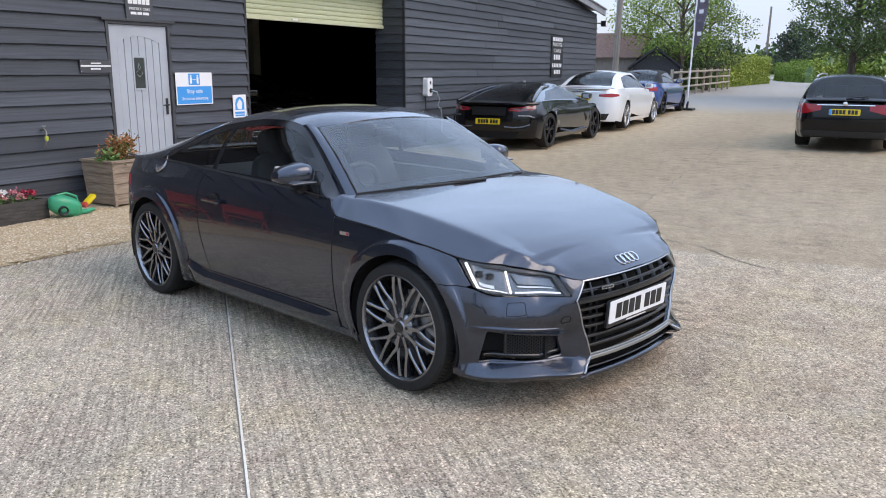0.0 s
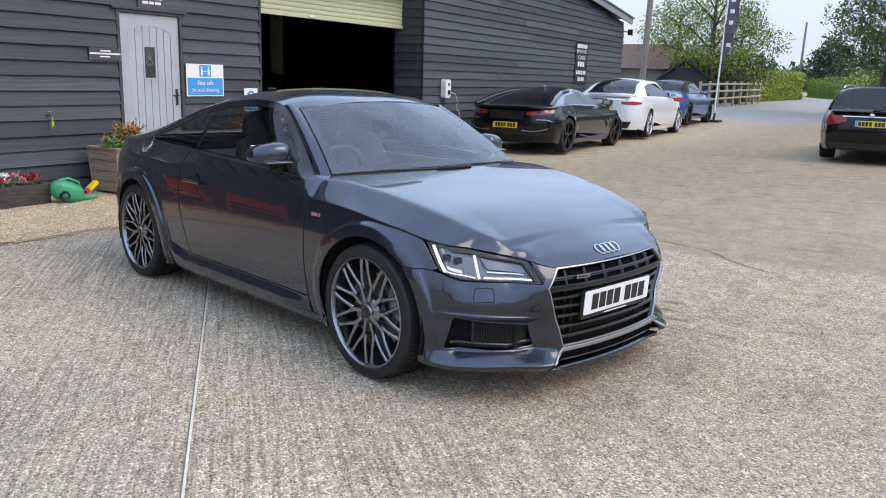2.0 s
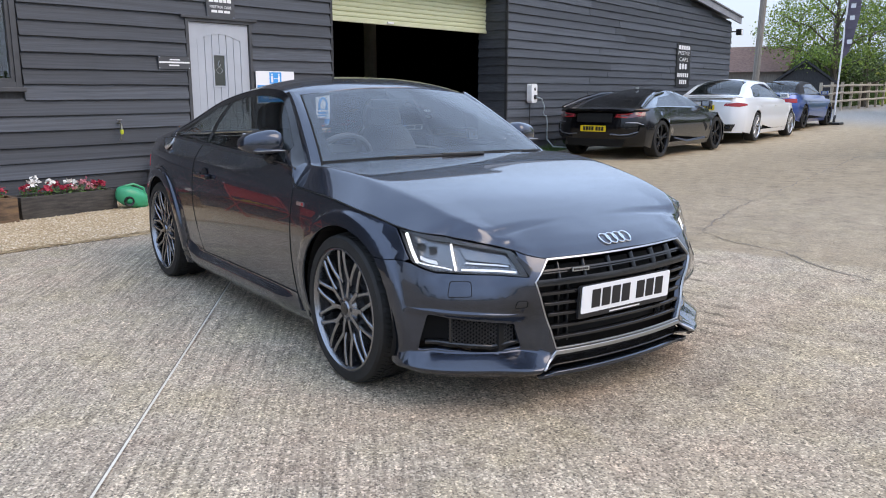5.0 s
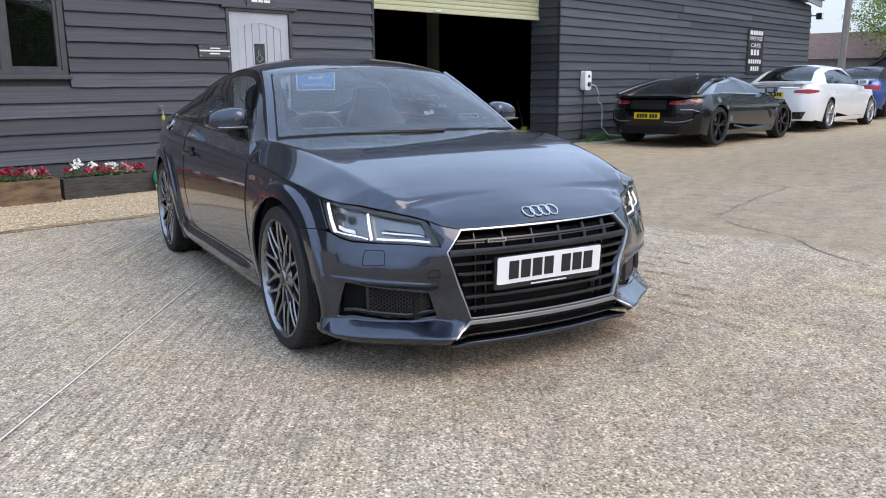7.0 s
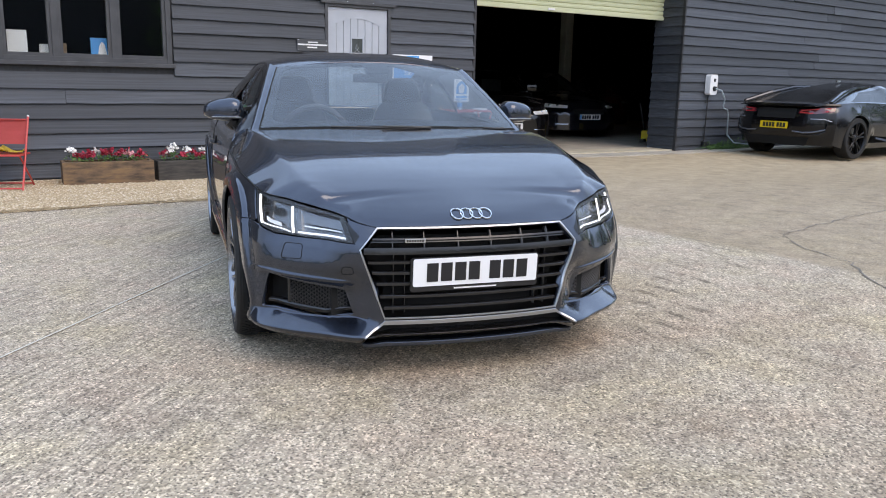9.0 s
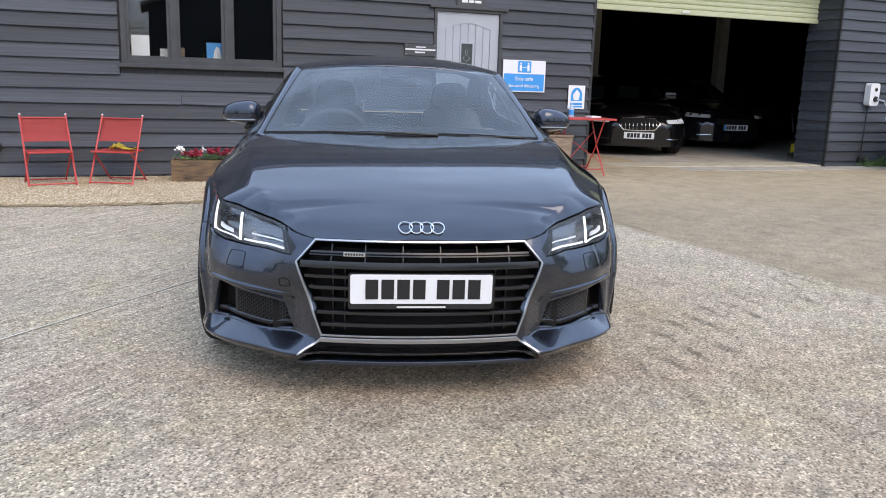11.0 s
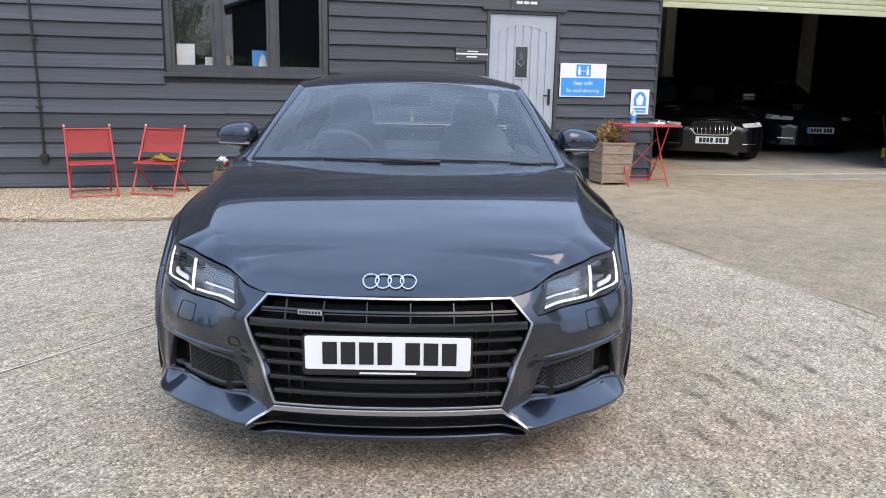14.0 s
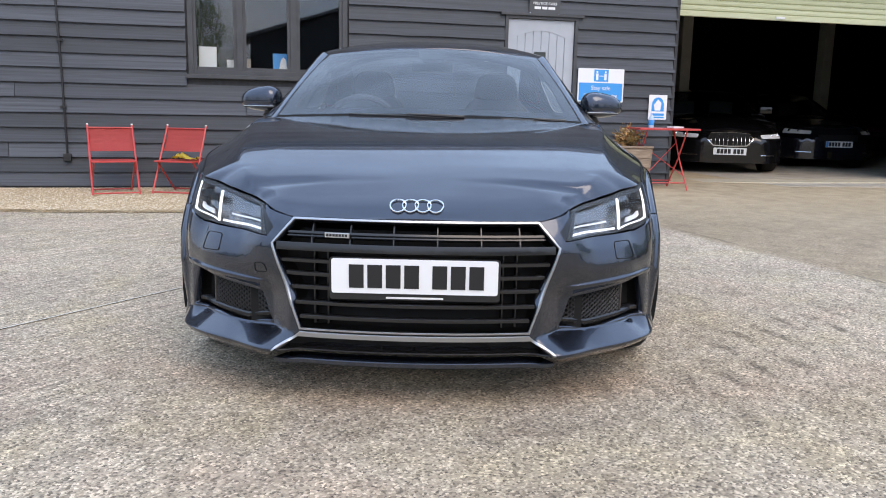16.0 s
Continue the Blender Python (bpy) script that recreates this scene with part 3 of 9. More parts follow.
# long shed wall, turned a little, with its sloping verge
shed_m = pose(OPEN_R, SHED_Y, 0, 0, 0, SHED_TURN)
verge = lambda u: 3.30 + 0.098 * (12.6 - u)
bm = bmesh.new()
prism(bm, [(0.03, -0.1), (12.6, -0.1), (12.6, verge(12.6)), (0.03, verge(0))], 0.2)
shed = wall_body("wall_shed", bm, "long black weatherboarded shed wall with sloping verge")
shed.matrix_world = shed_m
rows = []
for i in range(30):
    z = -0.04 + PITCH * i
    end = min(12.6, 12.6 - (z + 0.17 - 3.30) / 0.098)
    if end > 0.3:
        rows.append((z, 0.0, end))
board_wall(shed, rows, 8, 5.5)
# reveal beside the shutter, boarded too
rev = wall_body("wall_reveal", boxed(0.03, 0.2, 0.2, 0.62, -0.1, 4.4), "boarded dark return of the shed beside the shutter")
rev.matrix_world = shed_m
for i in range(28):
    ob = new("board", BOARDS[i % 6])
    ob.parent = rev
    ob.matrix_local = pose(0.03, 0.62, -0.04 + PITCH * i, 0, 0, -90) @ Matrix.Diagonal((0.64, 1, 1, 1))
part("corner_post", boxed(-0.006, 0.03, -0.034, 0.02, -0.05, 4.4, bevel=0.003), BLACKWOOD, rev)
# verge board and roof edge
BARGE = texture(material("grey_bargeboard", rough=0.6), [(0.20, 0.21, 0.23), (0.3, 0.31, 0.33)], size=4)
bm = bmesh.new()
prism(bm, [(-0.2, verge(-0.2) - 0.02), (12.85, verge(12.85) - 0.02), (12.85, verge(12.85) + 0.16), (-0.2, verge(-0.2) + 0.16)], 0.05, at=-0.22)
ob = part("verge_board", bm, BARGE)
ob.matrix_world = shed_m
tagged(ob, "grey verge board along the shed roof", "trim", kind="structure")
ROOFING = texture(material("grey_roof_sheet", rough=0.7), [(0.10, 0.10, 0.11), (0.18, 0.18, 0.19)], size=3)
bm = bmesh.new()
prism(bm, [(-0.25, verge(-0.25) + 0.16), (12.9, verge(12.9) + 0.16), (12.9, verge(12.9) + 0.2), (-0.25, verge(-0.25) + 0.2)], 12.0, at=-0.26)
ob = part("roof_shed", bm, ROOFING)
ob.matrix_world = shed_m
tagged(ob, "grey sheet roof of the long shed", "roof", kind="structure")
ob = part("wall_shed_end", boxed(12.4, 12.6, 0.2, 12, -0.1, 3.3), BLACKWOOD)
ob.matrix_world = shed_m
tagged(ob, "black boarded end wall of the shed", "wall", kind="structure")
ob = part("roof_office", boxed(-5.3, OPEN_R - 0.3, WALL_Y - 0.35, 22, 4.60, 4.72), ROOFING)
tagged(ob, "grey sheet roof over the office and garage", "roof", kind="structure")

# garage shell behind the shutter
# ceiling added below the roof, shade painted into its near-black colour
tagged(part("ceiling_garage", boxed(2.5, 21.4, WALL_Y + 0.22, 22, 4.2, 4.28), SHADEWALL), "garage ceiling, its shade put into a near-black colour", "ceiling", kind="structure")
tagged(part("wall_over_shutter", boxed(OPEN_L + 0.012, OPEN_R + 0.2, 8.75, 8.95, 3.0, 4.60), BLACKWOOD), "black boarded wall above the shutter", "wall", kind="structure")
SHUT_Y = 9.16
bm = boxed(OPEN_L - 0.4, OPEN_R + 7, WALL_Y + 0.02, 22, -0.2, ground_z(11, 8.6) + 0.012)
GARAGEFLOOR = texture(material("dusty_garage_floor", rough=0.8), [(0.32, 0.28, 0.23), (0.50, 0.45, 0.37)], size=2.5, bump=0.2)
tagged(part("floor_garage", bm, GARAGEFLOOR), "dusty concrete garage floor", "floor", kind="structure")
# inner walls, their shade likewise put into the colour
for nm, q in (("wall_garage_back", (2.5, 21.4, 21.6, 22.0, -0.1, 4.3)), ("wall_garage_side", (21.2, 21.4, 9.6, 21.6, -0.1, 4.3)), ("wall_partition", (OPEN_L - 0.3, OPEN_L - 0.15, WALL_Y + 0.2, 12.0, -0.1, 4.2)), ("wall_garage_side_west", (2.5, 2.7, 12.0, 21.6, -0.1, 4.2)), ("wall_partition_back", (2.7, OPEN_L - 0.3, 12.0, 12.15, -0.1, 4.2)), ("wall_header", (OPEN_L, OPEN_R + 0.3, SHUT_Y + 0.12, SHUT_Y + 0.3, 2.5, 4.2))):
    tagged(part(nm, boxed(*q), SHADEWALL), "garage inner wall, its shade put into a near-black colour", "wall", kind="structure")
for nm, q in (("wall_office_side", (-5.0, -4.8, WALL_Y + 0.2, 12.2, -0.1, 4.2)), ("wall_office_back", (-4.8, 2.6, 12.0, 12.2, -0.1, 4.2))):
    tagged(part(nm, boxed(*q), PLASTER), "plain office wall", "wall", kind="structure")
tagged(part("floor_office", boxed(-4.8, OPEN_L - 0.3, WALL_Y + 0.2, 12, -0.1, 0.03), GARAGEFLOOR), "plain office floor", "floor", kind="structure")
bm = boxed(OPEN_L + 0.01, OPEN_R + 0.05, 8.72, 9.3, -0.1, ground_z(11, 8.6) + 0.03, bevel=0.01)
tagged(part("threshold", bm, texture(material("pale_threshold_concrete", rough=0.85), [(0.40, 0.345, 0.25), (0.55, 0.48, 0.36)], size=4, bump=0.3)), "pale concrete threshold strip at the garage mouth", "threshold", kind="structure")


def roller_shutter():
    t = thing("roller_shutter", "half-raised cream-green ribbed steel roller shutter", "shutter", pose(0, SHUT_Y, 0))
    z = 2.30
    part("bottom_rail", boxed(OPEN_L, OPEN_R - 0.01, -0.03, 0.03, z, z + 0.075, bevel=0.008), SHUTTER, t)
    me = None
    for i in range(15):
        if me is None:
            bm = bmesh.new()
            pts = [(0, 0), (-0.014, 0.012), (-0.018, 0.035), (-0.014, 0.06), (0, 0.074)]
            for a, b in zip(pts, pts[1:]):
                f = [bm.verts.new((x, y, zz)) for x, (y, zz) in ((OPEN_L, a), (OPEN_R - 0.01, a), (OPEN_R - 0.01, b), (OPEN_L, b))]
                bm.faces.new(f)
            bmesh.ops.remove_doubles(bm, verts=bm.verts, dist=0.0005)
            bmesh.ops.solidify(bm, geom=bm.faces[:], thickness=0.004)
            ob = part("slat", bm, SHUTTER, t)
            me = ob.data
        else:
            ob = new("slat", me)
            ob.parent = t
        ob.location = (0, 0, z + 0.078 + 0.0755 * i)
    part("pull_handle", boxed(10.6, 10.74, -0.05, -0.03, z + 0.02, z + 0.05, bevel=0.006), WHITE, t, "small white pull handle")
    part("shutter_box", boxed(OPEN_L, OPEN_R - 0.01, -0.2, 0.25, z + 1.2, z + 1.6, bevel=0.01), SHUTTER, t)


roller_shutter()


def column(x, y, w):
    ob = part("column", boxed(-w / 2, w / 2, -w / 2, w / 2, 0, 4.1, bevel=0.008), PLASTER)
    ob.location = (x, y, ground_z(11, 8.6) + 0.012)
    return tagged(ob, "cream painted square column inside the garage", "column", kind="structure")


# ---- cars: panels cut from smooth skins ----
from mathutils.geometry import delaunay_2d_cdt


def inside(poly, x, y):
    hit, j = False, len(poly) - 1
    for i in range(len(poly)):
        (xi, yi), (xj, yj) = poly[i], poly[j]
        if (yi > y) != (yj > y) and x < (xj - xi) * (y - yi) / (yj - yi) + xi:
            hit = not hit
        j = i
    return hit


def dense(poly, step):
    out = []
    for i, a in enumerate(poly):
        b = poly[(i + 1) % len(poly)]
        k = max(1, int(math.ceil(math.hypot(b[0] - a[0], b[1] - a[1]) / step)))
        out += [(a[0] + (b[0] - a[0]) * q / k, a[1] + (b[1] - a[1]) * q / k) for q in range(k)]
    return out


def soften(poly, r, n=4):
    """Round the corners of an outline by r."""
    out = []
    for i, p in enumerate(poly):
        a, b, c = Vector(poly[i - 1]), Vector(p), Vector(poly[(i + 1) % len(poly)])
        q = min(r, (a - b).length * 0.45, (c - b).length * 0.45)
        s, e = b + (a - b).normalized() * q, b + (c - b).normalized() * q
        out += [tuple((1 - t) ** 2 * s + 2 * t * (1 - t) * b + t * t * e) for t in (k / n for k in range(n + 1))]
    return out


def skin(surf, poly, holes=(), step=0.04, thick=0.012, lift=0.0, edge=0.02, lines=()):
    """Vertices, normals and faces of a cut of a smooth skin, with turned-in edges."""
    loops = [dense(p, edge) for p in (poly, *holes)]
    pts, cons = [], []
    for lp in loops:
        o = len(pts)
        pts += lp
        cons += [(o + i, o + (i + 1) % len(lp)) for i in range(len(lp))]
    nb = len(pts)
    rim0 = np.array(pts)
    for ln in lines:
        k, prev = [], None
        for a, b in zip(ln, ln[1:]):
            m = max(1, int(math.hypot(b[0] - a[0], b[1] - a[1]) / edge))
            k += [(a[0] + (b[0] - a[0]) * q / m, a[1] + (b[1] - a[1]) * q / m) for q in range(m)]
        for q in k + [ln[-1]]:
            ok = inside(poly, *q) and not any(inside(h, *q) for h in holes) and np.min(np.hypot(rim0[:, 0] - q[0], rim0[:, 1] - q[1])) > edge * 0.4
            if ok:
                pts.append(q)
                if prev is not None:
                    cons.append((prev, len(pts) - 1))
                prev = len(pts) - 1
            else:
                prev = None
    us, vs = [p[0] for p in poly], [p[1] for p in poly]
    near = edge * 0.55
    rim = np.array(pts)
    u = min(us) + step / 2
    row = 0
    while u < max(us):
        v = min(vs) + (step / 4 if row % 2 else step * 0.75)
        while v < max(vs):
            if inside(poly, u, v) and not any(inside(h, u, v) for h in holes) and np.min(np.hypot(rim[:, 0] - u, rim[:, 1] - v)) > near:
                pts.append((u, v))
            v += step
        u += step
        row += 1
    vv, _, ff, *_ = delaunay_2d_cdt([Vector(p) for p in pts], cons, [], 2, 1e-7)
    tris = []
    for f in ff:
        c = sum((vv[i] for i in f), Vector((0, 0))) / len(f)
        if inside(poly, *c) and not any(inside(h, *c) for h in holes):
            tris.append(list(f))
    P, N = [], []
    e = 0.004
    for q in vv:
        p = surf(q[0], q[1])
        nrm = (surf(q[0] + e, q[1]) - surf(q[0] - e, q[1])).cross(surf(q[0], q[1] + e) - surf(q[0], q[1] - e))
        nrm.normalize()
        P.append(p)
        N.append(nrm)
    return vv, P, N, tris, nb


def panel_mesh(name, surf, poly, holes=(), step=0.04, thick=0.012, lift=0.0, flip=False, both=False, edge=0.02, mats=(), lines=()):
    vv, P, N, tris, nb = skin(surf, poly, holes, step, thick, lift, edge, lines)
    s = -1 if flip else 1
    N = [n * s for n in N]
    P = [p + n * lift for p, n in zip(P, N)]
    verts, norms, faces = list(P), list(N), []
    count = {}
    for f in tris:
        a, b, c = f[:3]
        if (P[b] - P[a]).cross(P[c] - P[a]).dot(N[a]) < 0:
            f = f[::-1]
        faces.append(f)
        for i in range(len(f)):
            k = (f[i], f[(i + 1) % len(f)])
            count[k] = 1
    if thick:
        for (a, b) in list(count):
            if (b, a) not in count:
                o = len(verts)
                da, db = P[a] - N[a] * thick, P[b] - N[b] * thick
                side = (P[b] - P[a]).cross(N[a]).normalized()
                verts += [P[a], P[b], db, da]
                norms += [(N[a] + side).normalized(), (N[b] + side).normalized(), side, side]
                faces.append([o + 1, o, o + 3, o + 2])
    if both:
        o = len(verts)
        verts += [Vector((p.x, -p.y, p.z)) for p in verts]
        norms += [Vector((q.x, -q.y, q.z)) for q in norms]
        faces += [[i + o for i in f[::-1]] for f in faces]
    me = bpy.data.meshes.new(name)
    me.from_pydata([tuple(v) for v in verts], [], faces)
    me.polygons.foreach_set("use_smooth", [True] * len(me.polygons))
    me.normals_split_custom_set_from_vertices([tuple(v) for v in norms])
    for m in mats:
        me.materials.append(m)
    return me


def panel(name, surf, poly, mat, parent, holes=(), pair=False, label="", **k):
    """One panel; pair: a second one, mirrored, on the car's other side."""
    me = panel_mesh(name, surf, poly, holes, mats=[mat], **k)
    obs = []
    for q in ([me, None] if pair else [me]):
        if q is None:
            P = [Vector((v.co.x, -v.co.y, v.co.z)) for v in me.vertices]
            q = bpy.data.meshes.new(name)
            q.from_pydata([tuple(v) for v in P], [], [list(f.vertices)[::-1] for f in me.polygons])
            q.polygons.foreach_set("use_smooth", [True] * len(q.polygons))
            nn = [None] * len(P)
            for lo, cn in zip(me.loops, me.corner_normals):
                nn[lo.vertex_index] = (cn.vector.x, -cn.vector.y, cn.vector.z)
            q.normals_split_custom_set_from_vertices([n if n else (0, 0, 1) for n in nn])
            q.materials.append(mat)
        ob = new(name, q)
        ob.parent = parent
        if label:
            tagged(ob, label)
        obs.append(ob)
    return obs if pair else obs[0]


class Shape:
    nose = (-0.425, 0.70, -0.71)
    soft = None
    crease_t = None
    lip_t = [(0.0, 0.0), (0.30, -0.004), (0.39, -0.003), (0.436, 0.006), (0.479, 0.021), (0.52, 0.036)]
    fx = 0.0
    """A car's skin from short tables; x forward from the front axle, y to its left, z up."""

    def __init__(self, plan, zt, zb, ze, spine, rail, roof, screen, base=2.505, hub=0.335, arch=0.378, flare=0.028, deep=None, front=None, mid=0.56, lean=0.45, tuck=0.05):
        self.pillar_x = (-0.74, -1.25)
        self.zt_t, self.zb_t, self.ze_t, self.spine_t, self.rail_y, self.rail_z, self.roof_t = zt, zb, ze, spine, [(a, b) for a, b, c in rail], [(a, c) for a, b, c in rail], roof
        self.screen, self.base, self.hub, self.arch, self.flare, self.mid, self.lean, self.tuck = screen, base, hub, arch, flare, mid, lean, tuck
        self.front = front or (lambda x, z: 0.9 * max(0.0, z - 0.52) ** 1.2)
        P = [Vector(p) for p in plan]
        P = [Vector((P[1].x, -P[1].y))] + P + [Vector((P[-2].x, -P[-2].y))]
        pts = []
        for i in range(1, len(P) - 2):
            a, b, c, d = P[i - 1:i + 3]
            for k in range(24):
                t = k / 24
                pts.append(0.5 * ((2 * b) + (c - a) * t + (2 * a - 5 * b + 4 * c - d) * t * t + (3 * b - a - 3 * c + d) * t**3))
        pts.append(P[-2])
        self.px, self.py = np.array([p.x for p in pts]), np.array([p.y for p in pts])
        self.ps = np.concatenate([[0], np.cumsum(np.hypot(np.diff(self.px), np.diff(self.py)))])
        tx, ty = np.gradient(self.px, self.ps), np.gradient(self.py, self.ps)
        q = np.hypot(tx, ty)
        self.nx, self.ny = ty / q, -tx / q
        self.len = float(self.ps[-1])
        self.half = int(np.argmax(self.py))

    def sx(self, x):
        return float(np.interp(-x, -self.px, self.ps))

    def sy(self, y, rear=False):
        if rear:
            k = int(np.searchsorted(-self.px, -(self.px[-1] + 0.75)))
            return float(np.interp(-y, -self.py[k:], self.ps[k:]))
        return float(np.interp(y, self.py[: self.half], self.ps[: self.half]))

    def x_of(self, s):
        return float(np.interp(s, self.ps, self.px))

    def inset(self, x, z):
        zt = curve_at(self.zt_t, x)
        d = 0.0
        if z < self.mid:
            d = self.tuck * ((self.mid - z) / 0.36) ** 2
        elif z < zt:
            d = 0.028 * ((z - self.mid) / max(0.05, zt - self.mid)) ** 2
        else:
            d = 0.028 + self.lean * (z - zt)
        return d

    def flare_at(self, x, z):
        f = 0.0
        for c in (self.fx, self.fx - self.base):
            r = math.hypot(x - c, z - self.hub)
            k = 0.3 + 0.7 * smooth_step(0.18, 0.42, z) if c == self.fx and x > c else 1.0
            f = max(f, k * self.flare * (1 - smooth_step(self.arch + 0.048, self.arch + 0.070, r)))
        return f

    def side(self, s, z):
        sgn = 1 if s >= 0 else -1
        s = abs(s)
        x, y = float(np.interp(s, self.ps, self.px)), float(np.interp(s, self.ps, self.py))
        nx, ny = float(np.interp(s, self.ps, self.nx)), float(np.interp(s, self.ps, self.ny))
        wf = smooth_step(0.02, 0.40, x)
        d = (1 - wf) * self.inset(x, z) + wf * self.front(s, z) - self.flare_at(x, z)
        return Vector((x - nx * d, sgn * (y - ny * d), z))

    def edge(self, s):
        return self.side(s, curve_at(self.ze_t, s))

    def rim(self):
        """The bonnet's edge as a table over x, slightly evened out."""
        if not self.soft:
            ss = np.linspace(0.0, self.ze_t[-1][0] * 1.02, 260)
            pts = np.array([tuple(self.edge(q)) for q in ss])
            d = (np.arange(-30, 31) * (ss[1] - ss[0])) / 0.030
            k = np.exp(-0.5 * d * d)
            k /= k.sum()
            out = []
            for j, sign in ((0, 1), (1, -1), (2, 1)):
                a = pts[:, j]
                pad = np.concatenate([sign * a[30:0:-1], a, 2 * a[-1] - a[-2:-32:-1]])
                out.append(np.convolve(pad, k, "valid")[::-1])
            out[0] = np.maximum.accumulate(out[0])
            self.soft = out
        return self.soft

    def hood_z(self, x, y):
        """Height of the bonnet: a shallow arched middle that folds down over a crease to the edge."""
        rx, ry, rz = self.rim()
        y = abs(y)
        ye, ze = float(np.interp(x, rx, ry)), float(np.interp(x, rx, rz))
        back, tip = smooth_step(0.10, 0.60, x), smooth_step(0.50, 0.64, x)

        def nose(v):
            v = min(v, 0.51)
            return curve_at(self.spine_t[1], x + back * 0.22 * v * v + tip * 57 * v**10) + tip * curve_at(self.lip_t, v)

        yc, zc = curve_at(self.crease_t[0], x), curve_at(self.crease_t[1], x)
        room = max(0.0, ye - yc)
        k = smooth_step(0.0, 0.045, room)
        yb, zb = min(yc, ye), ze + (zc - ze) * k
        mid = nose(y) - k * (nose(yb) - zb) * (y / max(0.06, yb)) ** 2.2
        m = 0.8 + ((zb - ze) / max(0.03, room) - 0.8) * k
        fold = ze + m * (ye - y) + 0.4 * smooth_step(0.57, 0.63, x)
        return 0.5 * (mid + fold - math.sqrt((mid - fold) ** 2 + 0.008**2))

    def bonnet(self, s, t):
        e = self.edge(s)
        xk = self.nose[0] + self.nose[1] * (self.x_of(abs(s)) - self.nose[2])
        if not self.crease_t:
            zk = curve_at(self.spine_t[1], xk)
            return Vector((e.x + (xk - e.x) * t, e.y * (1 - t), e.z + (zk - e.z) * (1 - abs(1 - t) ** 2.3)))
        x, y = e.x + (xk - e.x) * (1 - abs(1 - t) ** 1.6), e.y * (1 - t)
        z = self.hood_z(x, y) + (e.z - self.hood_z(e.x, e.y)) * (1 - smooth_step(0.0, 0.22, t))
        return Vector((x, y, z))

    def crease_at(self, s):
        """Where the bonnet's crease crosses the strip of skin at s."""
        e = self.edge(s)
        xk = self.nose[0] + self.nose[1] * (self.x_of(abs(s)) - self.nose[2])
        t = 0.2
        for k in range(8):
            x = e.x + (xk - e.x) * (1 - abs(1 - t) ** 1.6)
            t = 0.5 * t + 0.5 * max(0.05, 1 - curve_at(self.crease_t[0], x) / abs(e.y)) if abs(e.y) > 0.1 else 0.05
        return t, x

    def glass(self, u, v):
        xb, xb2, yb, zb, zb2, xt, xt2, yt, zt, zt2 = self.screen
        b = Vector((xb - xb2 * u * u, yb * u, zb - zb2 * u * u))
        t = Vector((xt - xt2 * u * u, yt * u, zt - zt2 * u * u))
        p = b.lerp(t, v)
        k = math.sin(math.pi * min(1, max(0, v))) * 0.03 * (1 - 0.5 * u * u)
        return p + Vector((0.45 * k, 0, 0.85 * k))

    def rail(self, x):
        return Vector((x, curve_at(self.rail_y, x), curve_at(self.rail_z, x)))

    def belt(self, x):
        return self.side(self.sx(x), curve_at(self.zb_t, x))

    def window(self, x, v):
        b, r = self.belt(x), self.rail(x)
        p = b.lerp(r, v)
        p.y += 0.02 * math.sin(math.pi * min(1, max(0, v)))
        return p

    def pillar(self, w, v):
        """w 0 at the screen's edge, 1 at the side glass."""
        a = self.glass(1.0, v)
        xr0, xr1 = self.pillar_x
        return a.lerp(self.rail(xr0 + (xr1 - xr0) * v), w) + Vector((0, 0.012, 0.012)) * math.sin(math.pi * min(1, max(0, w)))

    def top(self, q, u):
        """q metres behind the screen's upper edge."""
        xt, xt2 = self.screen[5], self.screen[6]
        x = xt - q - xt2 * u * u * max(0.0, 1 - q)
        yl, zl = curve_at(self.rail_y, x), curve_at(self.rail_z, x)
        zr = curve_at(self.roof_t, x)
        return Vector((x, u * yl, zl + (zr - zl) * (1 - abs(u) ** 2.6)))

    def creases(self, c):
        """Lines along the lip round a wheel opening, and along the waist."""
        out = []
        for r in (self.arch + 0.048, self.arch + 0.059, self.arch + 0.070):
            out.append([(self.sx(c + r * math.cos(a)), self.hub + r * math.sin(a)) for a in (radians(-22 + 224 * k / 40) for k in range(41))])
        return out

    def waist(self, x0, x1):
        return [(self.sx(x0 + (x1 - x0) * k / 20), curve_at(self.zt_t, x0 + (x1 - x0) * k / 20)) for k in range(21)]

    def arch_points(self, c, r, z0, n=20):
        """The wheel opening from front foot to rear foot, as skin points."""
        a0 = math.asin(max(-1, min(1, (z0 - self.hub) / r)))
        return [(self.sx(c + r * math.cos(a)), self.hub + r * math.sin(a)) for a in (a0 + (math.pi - 2 * a0) * k / n for k in range(n + 1))]


def text_bars(parent, mat, bars, y=-0.002, d=0.002, name="lettering_bar"):
    for x0, x1, z0, z1 in bars:
        part(name, boxed(x0, x1, y, y + d, z0, z1), mat, parent)


